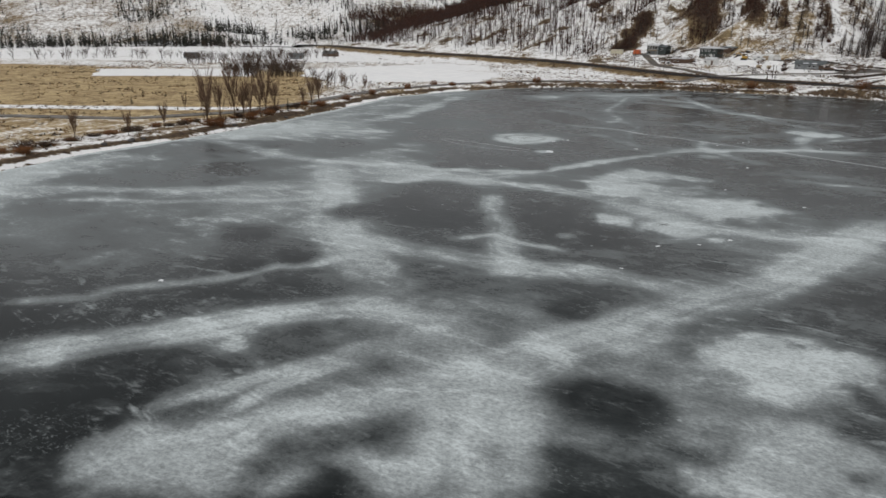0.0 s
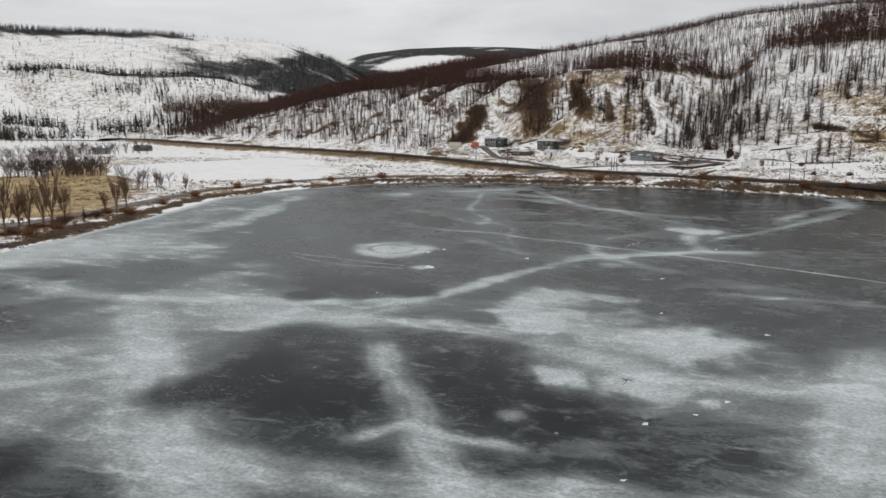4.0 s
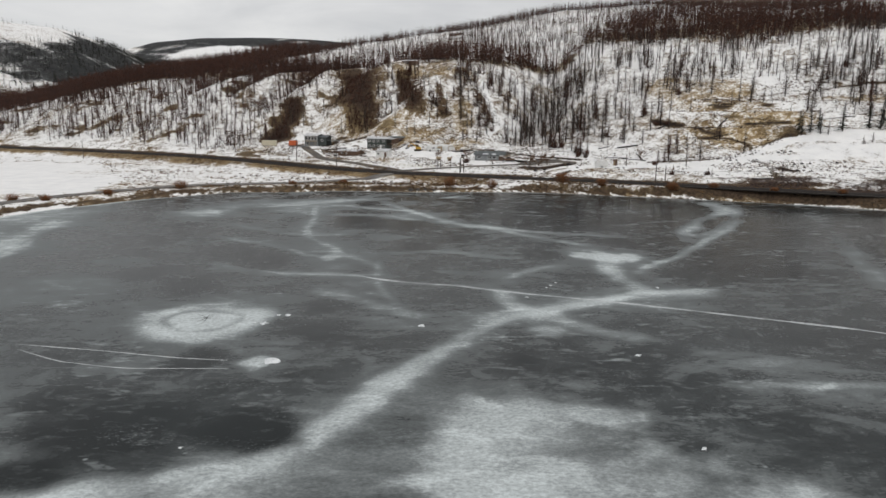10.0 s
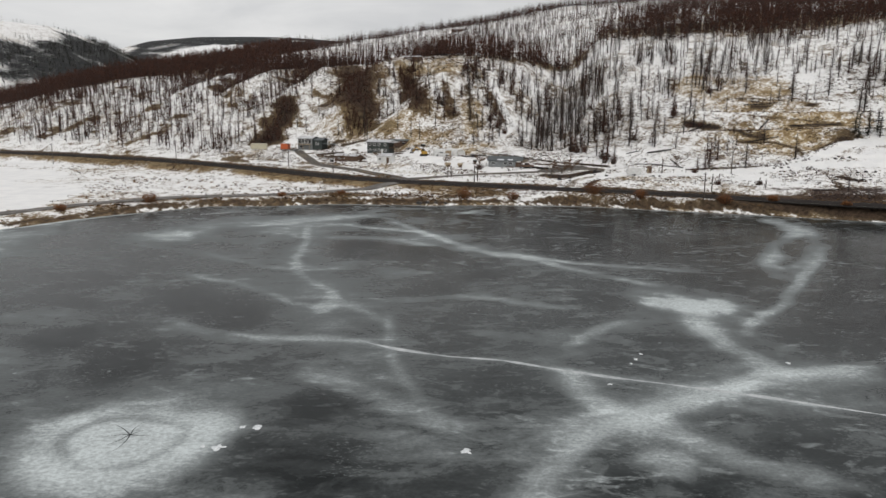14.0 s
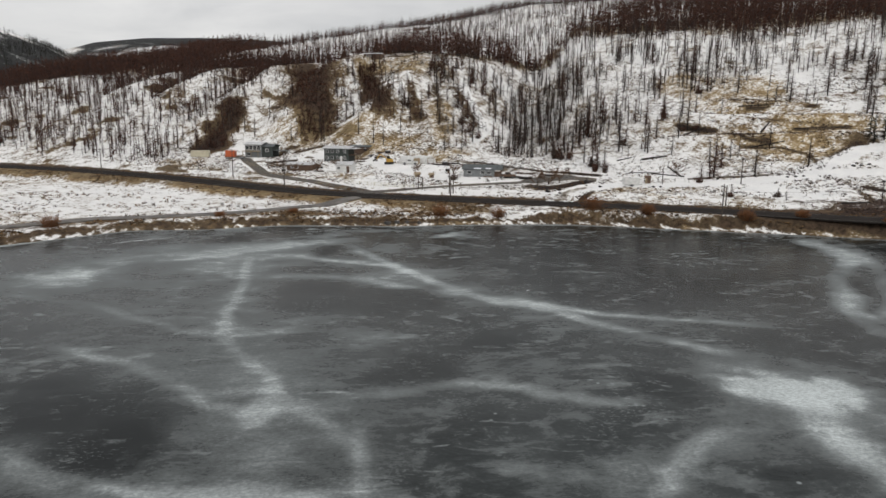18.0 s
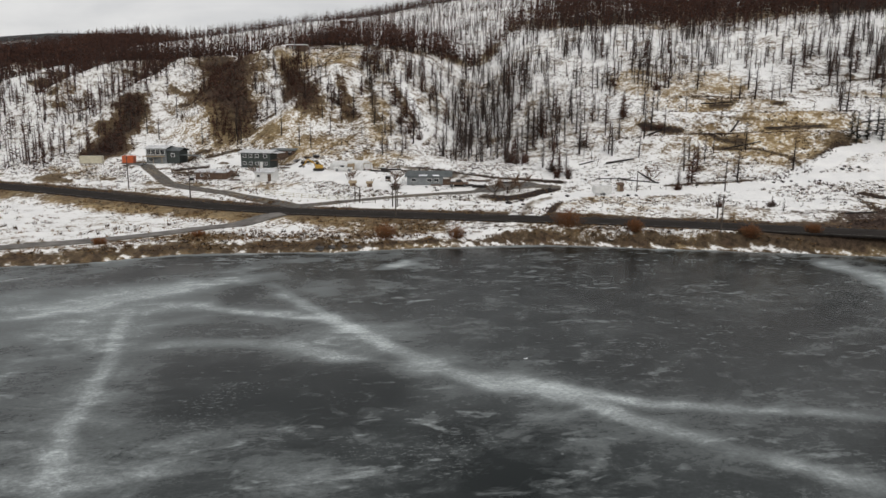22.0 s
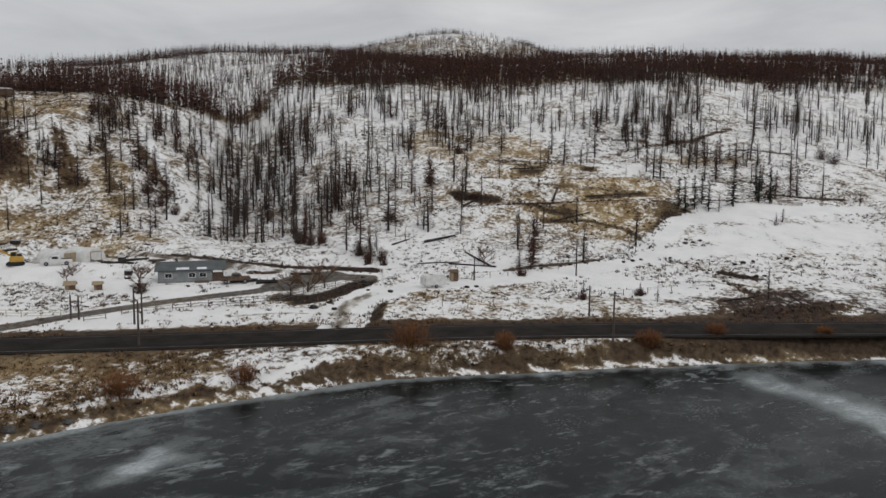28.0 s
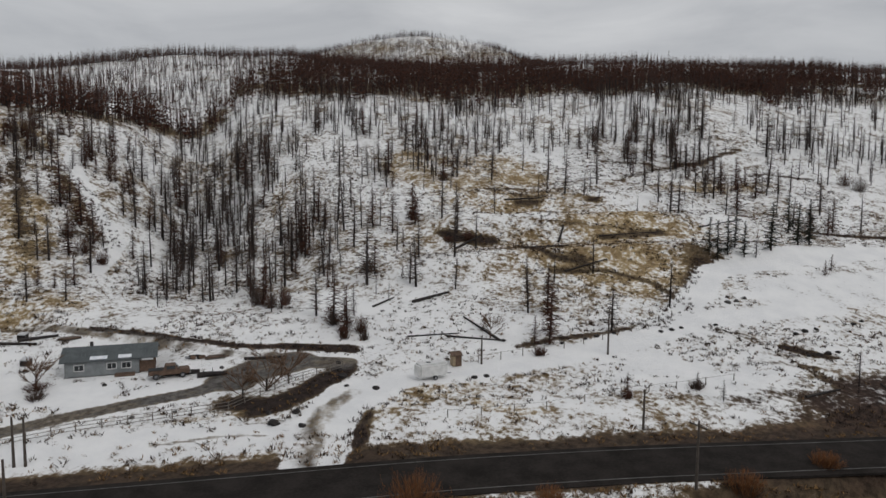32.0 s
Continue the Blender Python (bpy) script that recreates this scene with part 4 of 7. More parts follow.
def drifts(x, y):
    total = np.zeros(x.shape)
    wx, wy = x + 1.3 * ripple(x, y, 8, 90, 5) + 0.5 * ripple(x, y, 2.6, 190, 3), y + 1.3 * ripple(x, y, 8, 91, 5) + 0.5 * ripple(x, y, 2.6, 191, 3)
    fall = 0.90 + 0.5 * ripple(x, y, 9, 95, 5)
    weighted = [(1.5, t) for t in TRACKS_START] + [(1.3, t) for t in TRACKS_CROSS] + [(1.25, t) for t in TRACKS_MIDDLE + TRACKS_FAR]
    for weight, (breadth, strength, line) in weighted:
        slip = 0.1 if breadth < 1.3 else 1.0
        far, share = to_line(x + slip * (wx - x), y + slip * (wy - y), line)
        band = 0.58 * np.exp(-(far / (0.85 * breadth)) ** 2) + 0.38 * ease((0.66 * breadth - far) / (0.40 * breadth))
        ruts = 1.0 - 0.22 * np.exp(-((far - 0.22 * breadth) / 0.4) ** 2) * (breadth > 3)
        ends = 0.6 + 0.4 * ease(share / 0.1) * ease((1 - share) / 0.1)
        total = total + (1 - total) * np.clip(weight * strength * fall * ends * np.maximum(band * ruts, 0.2 * np.exp(-(far / (2.1 * breadth)) ** 2)), 0, 1)
    px, py = x + 3.0 * ripple(x, y, 10, 92, 5), y + 3.0 * ripple(x, y, 10, 93, 5)
    wave, surge = 0.6 * ripple(x, y, 7, 97, 3) + 0.8 * ripple(x, y, 2.4, 197, 3), 0.6 * ripple(x, y, 7, 98, 3) + 0.8 * ripple(x, y, 2.4, 198, 3)
    for cx, cy, reach, strength in PATCHES + PATCHES_FAR + PATCHES_LAST:
        far = np.hypot(x - cx + 0.75 * reach * wave, y - cy + 0.75 * reach * surge) / reach
        total = total + (1 - total) * strength * (0.62 * ease((1.25 - far) / 0.75) + 0.38 * np.exp(-(far / 1.35) ** 2))
    # a frozen-over hole: a pale plate, a darker moat and a ragged white collar
    far = np.hypot(x + 0.9 * (px - x) - RING[0], y + 0.9 * (py - y) - RING[1]) / RING[2]
    plate = 0.80 * ease((0.54 - far) / 0.2) + 0.70 * ease((far - 0.44) / 0.2) * ease((1.15 - far) / 0.5) * (0.85 + 0.9 * ripple(x, y, 7, 96, 4)) + 0.36 * np.exp(-(far / 1.25) ** 2)
    total = total + (1 - total) * np.clip(plate, 0, 1)
    bare = np.ones(x.shape)
    for cx, cy, reach, strength in CLEAR:
        far = np.hypot(px - cx, py - cy) / reach
        bare = bare * (1 - 0.92 * strength * ease((1.25 - far) / 0.9))
    rim, _ = to_line(x, y, SHORE + SHORE[:1])
    mist = 0.35 + 0.65 * ease(0.55 + 1.0 * ripple(x, y, 24, 99, 5))
    # thin snow film; the broad mid-lake blots also paint in pale sky sheen
    film_and_sheen = mist * (0.30 * blot(x, y, 53, 247, 22, 16) + 0.19 * blot(x, y, 20, 222, 75, 55) + 0.10 * blot(x, y, 60, 180, 50, 50) + 0.5 * blot(x, y, -45, 128, 40, 60) + 0.3 * blot(x, y, 50, 96, 26, 30) + 0.2 * blot(x, y, 95, 150, 40, 40) + 0.2 * blot(x, y, 8, 150, 40, 40)) + 0.42 * ease((30 - rim) / 24) * ease((45 - x) / 40) * mist + 0.5 * ease((2.6 + 1.2 * ripple(x, y, 12, 94) - rim) / 1.6)
    return (total + film_and_sheen * (1 - total)) * bare, bare


def build_ice():
    xs, ys = np.meshgrid(spread(-60, 115, 0.5, -420, 420, 1.05, 40), spread(22, 260, 0.5, -420, 420, 1.05, 40))
    drift, bare = drifts(xs, ys)
    ob = grid_mesh("water", xs, ys, np.zeros(xs.shape), M_ICE, {"drift": drift, "haze": bare * (1 - 0.4 * blot(xs, ys, 150, 175, 62, 75))})
    tagged(ob, "dark lake ice streaked with blown snow and wheel tracks", "frozen lake", kind="structure")
    rng = np.random.default_rng(31)
    # star cracks round two frozen holes
    for cx, cy, reach in ((18.8, 156.2, 2.6), (28.4, 86.0, 1.7)):
        for k in range(7):
            way, at = 6.283 * (k + rng.uniform(-0.3, 0.3)) / 7, np.array([cx, cy])
            verts, long = [], reach * rng.uniform(0.5, 1.1)
            for j in range(7):
                half = 0.06 * (1 - j / 6.5)
                side = np.array([-math.sin(way), math.cos(way)]) * half
                verts += [(*(at - side), 0.006), (*(at + side), 0.006)]
                way += rng.uniform(-0.3, 0.3)
                at = at + np.array([math.cos(way), math.sin(way)]) * long / 6
            me = bpy.data.meshes.new("crack")
            me.from_pydata(verts, [], [(2 * j, 2 * j + 2, 2 * j + 3, 2 * j + 1) for j in range(6)])
            me.materials.append(M_CRACK)
            new("crack", me).parent = ob
    # thin ridges of snow along cracks
    for line, half in (([(43, 167.9), (45, 164), (48.7, 159.4), (52.9, 156), (56, 151.5), (59.1, 147.5), (62.3, 144), (68, 137.3), (72.1, 131.9), (83.7, 116.5), (87.9, 109.1)], 0.42), ([(-0.4, 155.8), (6.7, 149.9), (13.5, 143.7), (17.9, 140.5)], 0.13), ([(-0.3, 154), (3.4, 147.9), (8.6, 143.1), (17.4, 138.3)], 0.09), ([(46.3, 269.1), (52, 269.9), (57.6, 270.2)], 0.3)):
        run = np.concatenate([[0], np.cumsum([math.dist(p, q) for p, q in zip(line, line[1:])])])
        d = np.arange(0, run[-1], 0.4)
        cx, cy = np.interp(d, run, [p[0] for p in line]), np.interp(d, run, [p[1] for p in line])
        for _ in range(12):
            cx[1:-1], cy[1:-1] = (cx[:-2] + 2 * cx[1:-1] + cx[2:]) / 4, (cy[:-2] + 2 * cy[1:-1] + cy[2:]) / 4
        dx, dy = np.gradient(cx), np.gradient(cy)
        long = np.hypot(dx, dy)
        verts = []
        for i in range(len(d)):
            wide = half * (0.65 + 0.7 * float(ripple(d[i], 0.0, 2.2, 171, 3))) * min(1.0, i / 6, (len(d) - 1 - i) / 6) + 0.02
            ox, oy = -dy[i] / long[i] * wide, dx[i] / long[i] * wide
            verts += [(cx[i] - ox, cy[i] - oy, -0.01), (cx[i] + 0.2 * ox, cy[i] + 0.2 * oy, 0.03 + 0.05 * wide), (cx[i] + ox, cy[i] + oy, -0.01)]
        me = bpy.data.meshes.new("snow_ridge")
        me.from_pydata(verts, [], [(3 * i + k, 3 * i + k + 1, 3 * i + k + 4, 3 * i + k + 3) for i in range(len(d) - 1) for k in (0, 1)])
        me.materials.append(M_RIDGE)
        new("snow_ridge", me).parent = ob
    # lumps of frozen snow and broken ice lying on the sheet
    for cx, cy, size in ((39.8, 141.6, 0.55), (34.5, 79.3, 0.4), (30.2, 77.6, 0.3), (25.1, 77.0, 0.4), (64.9, 149.7, 0.35), (63.6, 149.0, 0.25), (58.0, 146.0, 0.3), (44.0, 105.5, 0.3), (54.5, 122.5, 0.4), (10.5, 124.1, 0.25),
                         (19.0, 69.4, 0.3), (-28.6, 65.6, 0.4), (77.5, 141.5, 0.4), (89.4, 201.7, 0.3), (24.2, 150.9, 0.6), (27.5, 152.7, 0.5), (26.6, 153.3, 0.35), (50.9, 94.6, 0.4), (23.2, 151.6, 0.3), (66.5, 150.6, 0.3), (21.4, 138.4, 1.0)):
        bm = bmesh.new()
        bmesh.ops.create_icosphere(bm, subdivisions=3, radius=0.65 * size)
        for v in bm.verts:
            v.co *= 0.9 + 1.1 * noise.noise(v.co * (1.6 / size) + Vector((cx, cy, 0)))
            v.co.z = max(-0.02, v.co.z * 0.35)
        me = bpy.data.meshes.new("snow_lump")
        bm.to_mesh(me)
        bm.free()
        me.materials.append(M_LUMP)
        lump = new("snow_lump", me)
        lump.location = (cx, cy, 0)
        tagged(lump, "ragged white lump of frozen snow lying on dark ice", "snow lump", "lumps on the ice")
    return ob


# ---- the sheet of land and the frozen lake ----
build_ground()
build_ice()


def tri_mesh(name, verts, tris, materials, slots=None):
    me = bpy.data.meshes.new(name)
    verts, tris = np.asarray(verts, np.float32), np.asarray(tris, np.int32)
    me.vertices.add(len(verts))
    me.vertices.foreach_set("co", verts.ravel())
    me.loops.add(tris.size)
    me.loops.foreach_set("vertex_index", tris.ravel())
    me.polygons.add(len(tris))
    me.polygons.foreach_set("loop_start", np.arange(0, tris.size, 3, dtype=np.int32))
    for m in materials:
        me.materials.append(m)
    if slots is not None:
        me.polygons.foreach_set("material_index", np.asarray(slots, np.int32))
    me.update(calc_edges=True)
    return me


def spike(a, b, r0, r1, sides=3):
    """A tapered stick from a to b: its corners and triangles."""
    a, b = np.asarray(a, float), np.asarray(b, float)
    way = (b - a) / (np.linalg.norm(b - a) + 1e-9)
    side = np.cross(way, (0, 0, 1) if abs(way[2]) < 0.9 else (1, 0, 0))
    side /= np.linalg.norm(side)
    other = np.cross(way, side)
    ring = [math.cos(2 * math.pi * k / sides) * side + math.sin(2 * math.pi * k / sides) * other for k in range(sides)]
    if r1 <= 0:
        verts = [a + r0 * r for r in ring] + [b]
        tris = [(k, (k + 1) % sides, sides) for k in range(sides)]
    else:
        verts = [a + r0 * r for r in ring] + [b + r1 * r for r in ring]
        tris = [t for k in range(sides) for t in ((k, (k + 1) % sides, sides + k), ((k + 1) % sides, sides + (k + 1) % sides, sides + k))]
    return np.array(verts), np.array(tris)


def blade(rng, a, b, r):
    """A single flat needle bough from a to b."""
    way = b - a
    side = np.cross(way / (np.linalg.norm(way) + 1e-9), rng.normal(0, 1, 3))
    side *= r / (np.linalg.norm(side) + 1e-9)
    return np.array([a - side, a + side, b]), np.array([(0, 1, 2)])


def gather(pieces):
    verts, tris, base = [], [], 0
    for v, t in pieces:
        verts.append(v)
        tris.append(t + base)
        base += len(v)
    return np.concatenate(verts), np.concatenate(tris)


def conifer(rng, height, boughs, reach, droop, trunk=0.16, thick=0.035, bare=0.25, sides=4, fine=0):
    """(trunk, boughs) of a conifer: a tapered leaning trunk, boughs shorter towards the top."""
    lean = (rng.uniform(-0.03, 0.03) * height, rng.uniform(-0.03, 0.03) * height)
    top = np.array([lean[0], lean[1], height])
    stem = spike((0, 0, -0.6), top, trunk, 0, 3) if sides == 3 else gather([spike((0, 0, -0.6), top * 0.55, trunk, trunk * 0.6, sides), spike(top * 0.55, top, trunk * 0.6, 0, sides)])
    pieces = []
    for k in range(boughs):
        f = bare + (1 - bare) * (k + rng.random()) / boughs
        turn = rng.uniform(0, 2 * math.pi)
        long = reach * (1.05 - f) ** 0.8 * rng.uniform(0.45, 1.1) + 0.15
        start = top * f
        end = start + np.array([math.cos(turn) * long, math.sin(turn) * long, long * rng.uniform(-droop, 0.35)])
        pieces.append(blade(rng, start, end, 1.25 * thick * (1.2 - 0.6 * f)) if sides == 3 else spike(start, end, thick * (1.2 - 0.6 * f), 0))
        for _ in range(fine):
            g = rng.uniform(0.3, 0.95)
            p = start + (end - start) * g
            t2 = turn + rng.choice((-1, 1)) * rng.uniform(0.5, 1.2)
            l2 = long * rng.uniform(0.2, 0.45)
            pieces.append(spike(p, p + np.array([math.cos(t2) * l2, math.sin(t2) * l2, l2 * rng.uniform(-droop, 0.3)]), thick * 0.6, 0))
    return stem, gather(pieces)


def flock(name, kinds, places, scales, turns, materials, label, category):
    """Very many alike things in one mesh. kinds: (trunk, boughs) pairs."""
    verts, tris, slots, base = [], [], [], 0
    for k, (x, y, z) in enumerate(places):
        for slot, (v, t) in enumerate(kinds[k % len(kinds)]):
            c, s = math.cos(turns[k]) * scales[k], math.sin(turns[k]) * scales[k]
            w = np.empty_like(v)
            w[:, 0], w[:, 1], w[:, 2] = v[:, 0] * c - v[:, 1] * s + x, v[:, 0] * s + v[:, 1] * c + y, v[:, 2] * scales[k] + z
            verts.append(w)
            tris.append(t + base)
            slots.append(np.full(len(t), slot))
            base += len(v)
    me = tri_mesh(name, np.concatenate(verts), np.concatenate(tris), materials, np.concatenate(slots))
    return tagged(new(name, me), label, category, kind="stuff")


def sow(rng, count, box, chance, road_free=8.0):
    """Places in the box (u0, u1, v0, v1) where chance(u, w, x, y) is high."""
    n = int(count)
    u, v = rng.uniform(box[0], box[1], n), rng.uniform(box[2], box[3], n)
    x, y = to_xy(u, v)
    w = v - np.interp(u, [p[0] for p in ROAD], [p[1] for p in ROAD])
    keep = (rng.random(n) < chance(u, w, x, y)) & (np.abs(w) > road_free) & ~inside(x, y, SHORE)
    for px, py, radius, _ in PADS:
        keep &= np.hypot(x - px, y - py) > radius
    x, y = x[keep], y[keep]
    return np.stack([x, y, land(x, y)], -1)


def on_slope(u, w, x, y):
    clump = 0.30 + 1.7 * ripple(x, y, 24, 101, 4)
    right = ease((35 - u) / 20) * (0.07 * ease((w - 50) / 12) + 0.18 * ease((w - 100) / 40) + 0.3 * ease((w - 150) / 40) + 0.25 * ease((u + 35) / 20) * ease((w - 70) / 15)) * ease((265 - w) / 20)
    right = right + 0.3 * ease((-85 - u) / 30) * ease((w - 105) / 25) * ease((240 - w) / 20)
    right = right * (1 - 0.75 * blot(u, w, -72, 80, 34, 24)) * (1 - blot(u, w, -105, 48, 55, 26))
    cut, _ = to_line(u, w, GULLY)
    bed = np.interp(w, [p[1] for p in GULLY], [p[0] for p in GULLY])
    deep = 0.36 * np.exp(-(cut / np.where(u > bed, 9.0, 27.0)) ** 2) * ease((w - 60) / 14)
    bluff = 0.11 * ease((u - 25) / 10) * ease((140 - u) / 8) * ease((w - 52) / 8) * ease((140 - w) / 20)
    return np.clip((right + bluff) * np.clip(clump + 0.35, 0.03, 1.5) + deep, 0, 1)


def on_left(u, w, x, y):
    clump = 0.5 + 1.1 * ripple(x, y, 30, 102, 3)
    return np.clip(ease((u - 132) / 15) * ease((480 - u) / 40) * ease((w - 14) / 10) * ease((165 - w) / 20) * np.clip(1.2 * clump + 0.2, 0.12, 1.0), 0, 1)


def on_bare(u, w, x, y):
    near = np.zeros(np.shape(u))
    for breadth, line, deep in BARE[:5]:
        far, _ = to_line(u + 7 * ripple(u, w, 18, 61, 5), w + 7 * ripple(u, w, 18, 62, 5), line)
        near = np.maximum(near, ease((1.6 * breadth - far) / (1.3 * breadth)))
    return 0.55 * near


def on_plateau(u, w, x, y):
    return burnt_front(u, w, x, y)


def on_ridge(u, w, x, y):
    body = ease((w - wood_edge(u) - 40) / 30) * np.clip(0.46 + 0.9 * ripple(x, y, 60, 111, 3), 0.14, 0.9)
    crest = ease((w - 415 - 12 * ripple(x, y, 40, 114)) / 20) * ease((520 - w) / 25)
    knob = blot(u, w, -66, 770, 230, 190) * ease((ripple(u, w * 1.6, 60, 115, 4) + 0.2) / 0.2)
    far = np.maximum(1 - 0.92 * ease((w - 560) / 60), 0.75 * knob)
    return np.clip(body + crest + 0.8 * knob * ease((w - 600) / 40), 0, 1) * far * (1 - 0.8 * burnt_front(u, w, x, y))


def on_far(u, w, x, y):
    close, single = on_north(u, w, x, y)
    return np.maximum(close, single)


def on_hill(u, w, x, y):
    close, single = on_north(u, w, x, y)
    return 0.5 * single + 0.3 * close


def plant(rng, name, kinds, count, box, chance, scale, materials, label, category):
    spots = sow(rng, count, box, chance)
    flock(name, kinds, spots, rng.uniform(*scale, len(spots)), rng.uniform(0, 6.3, len(spots)), materials, label, category)


def plant_woods():
    rng = np.random.default_rng(5)
    dead = [conifer(rng, rng.uniform(6, 12), 52, 1.6, 0.3, 0.18, 0.06, 0.14, 4, 1) for _ in range(8)]
    bold = [conifer(rng, rng.uniform(6, 12), 34, 1.7, 0.4, 0.22, 0.15, 0.12, 3) for _ in range(6)]
    low = [conifer(rng, rng.uniform(1.6, 3.4), 18, 1.1, 0.4, 0.06, 0.10, 0.05, 3) for _ in range(5)]
    rust = [conifer(rng, rng.uniform(8, 13), 16, 1.9, 0.6, 0.16, 0.34, 0.12, 3) for _ in range(6)]
    thin = [conifer(rng, rng.uniform(9, 14), 13, 1.9, 0.5, 0.24, 0.34, 0.2, 3) for _ in range(5)]
    green = [conifer(rng, rng.uniform(8, 15), 8, 2.5, 0.7, 0.2, 0.95, 0.06, 3) for _ in range(5)]
    plant(rng, "dead_trees", dead, 19000, (-260, 470, 15, 290), on_slope, (0.38, 1.15), [M_CHAR, M_TWIG], "fire-killed bare black tree trunks standing on snowy slopes", "dead trees")
    plant(rng, "left_slope_wood", bold, 9000, (125, 490, 10, 185), on_left, (0.45, 1.05), [M_CHAR, M_RUST], "dark fire-killed trees crowding the bank above the road", "dead trees")
    plant(rng, "scorched_brush", low, 9000, (30, 150, 40, 115), on_bare, (0.5, 1.2), [M_CHAR, M_RUST], "low scorched brown brush in the bare gullies", "brush")
    plant(rng, "burnt_wood", rust, 52000, (-330, 640, 95, 380), on_plateau, (0.62, 1.15), [M_CHAR, M_RUST], "dense scorched brown forest on the plateau above the bluffs", "burnt forest")
    plant(rng, "ridge_wood", thin, 115000, (-420, 640, 160, 900), on_ridge, (0.32, 0.70), [M_CHAR, M_RUST], "thin scorched forest along the high ridge", "burnt forest")
    plant(rng, "far_wood", green, 52000, (330, 2700, -1000, 1500), on_far, (0.7, 1.25), [M_CHAR, M_GREEN], "dark conifer woods scattered over far snowy hills", "far forest")
    plant(rng, "hill_wood", green, 60000, (430, 1050, -760, 160), on_hill, (0.45, 1.0), [M_CHAR, M_GREEN], "scattered dark conifers on the white hill across the valley", "far forest")


plant_woods()
# ---- helpers for things ----
def height(x, y):
    return float(land(np.array([x]), np.array([y]))[0])


def empty(name, m, label, category, group=""):
    ob = new(name)
    ob.matrix_world = m
    return tagged(ob, label, category, group)


def part(name, mesh, material, parent, label=""):
    """One mesh (a bmesh or mesh data) as a part of a thing."""
    if isinstance(mesh, bmesh.types.BMesh):
        me = bpy.data.meshes.new(name)
        mesh.to_mesh(me)
        mesh.free()
    else:
        me = mesh
    if material is not None:
        me.materials.append(material)
    ob = new(name, me)
    ob.parent = parent
    if label:
        ob["label"] = label
    return ob


def block(bm, size, at=(0, 0, 0), turn=(0, 0, 0), bevel=0.0):
    """A box with its middle at at, in metres and degrees."""
    made = bmesh.ops.create_cube(bm, size=1.0, matrix=pose(*at, *turn) @ Matrix.Diagonal((*size, 1)))
    if bevel:
        edges = list({e for v in made["verts"] for e in v.link_edges})
        bmesh.ops.bevel(bm, geom=edges, offset=bevel, segments=2, affect="EDGES")
    return bm


def box(size, at=(0, 0, 0), turn=(0, 0, 0), bevel=0.0):
    return block(bmesh.new(), size, at, turn, bevel)


def rod(a, b, r0, r1=None, sides=8, bm=None):
    bm = bm or bmesh.new()
    a, b = Vector(a), Vector(b)
    m = Matrix.Translation((a + b) / 2) @ (b - a).to_track_quat("Z", "Y").to_matrix().to_4x4()
    bmesh.ops.create_cone(bm, cap_ends=True, segments=sides, radius1=r0, radius2=r0 if r1 is None else r1, depth=(b - a).length, matrix=m)
    return bm


M_SIDING = plain("grey_siding", (0.17, 0.185, 0.19), (0.25, 0.265, 0.27), 1.5, 0.7)
M_DARKSIDING = plain("dark_green_siding", (0.028, 0.036, 0.034), (0.05, 0.06, 0.055), 1.5, 0.7)
M_BROWN = plain("brown_boards", (0.07, 0.042, 0.028), (0.15, 0.095, 0.065), 2.0, 0.85)
M_TAN = plain("tan_boards", (0.25, 0.19, 0.12), (0.36, 0.28, 0.18), 2.0, 0.85)
M_WHITE = plain("white_paint", (0.55, 0.55, 0.54), (0.74, 0.74, 0.73), 1.2, 0.6)
M_ROOF = plain("grey_metal_roof", (0.05, 0.06, 0.063), (0.10, 0.112, 0.115), 0.8, 0.6)
M_PALEROOF = plain("pale_snowy_roof", (0.42, 0.42, 0.42), (0.66, 0.67, 0.69), 0.9, 0.7)
M_SNOW = plain("settled_snow", (0.66, 0.69, 0.74), (0.83, 0.84, 0.86), 0.8, 0.75, relief=0.3)
M_GLASS = plain("window_glass", (0.012, 0.014, 0.016), (0.03, 0.033, 0.036), 0.5, 0.08)
M_POLE = plain("weathered_pole", (0.05, 0.04, 0.033), (0.11, 0.09, 0.075), 1.0, 0.9)
M_RAIL = plain("grey_rail", (0.12, 0.105, 0.09), (0.24, 0.21, 0.18), 2.0, 0.9)
M_ORANGE = plain("orange_paint", (0.50, 0.10, 0.03), (0.62, 0.15, 0.05), 1.5, 0.55)
M_CREAM = plain("cream_steel", (0.48, 0.44, 0.33), (0.60, 0.56, 0.44), 0.9, 0.6)
M_YELLOW = plain("yellow_paint", (0.42, 0.24, 0.03), (0.55, 0.34, 0.06), 2.0, 0.5)
M_RUBBER = plain("rubber", (0.012, 0.012, 0.012), (0.03, 0.03, 0.03), 3.0, 0.9)
M_STEEL = plain("dull_steel", (0.20, 0.20, 0.21), (0.34, 0.34, 0.35), 2.0, 0.45, 0.6)
M_LOG = plain("charred_log", (0.010, 0.009, 0.009), (0.04, 0.033, 0.03), 1.2, 0.95, relief=0.5)
M_ROCK = plain("dark_rock", (0.03, 0.028, 0.027), (0.10, 0.092, 0.088), 0.8, 0.9, relief=0.5)


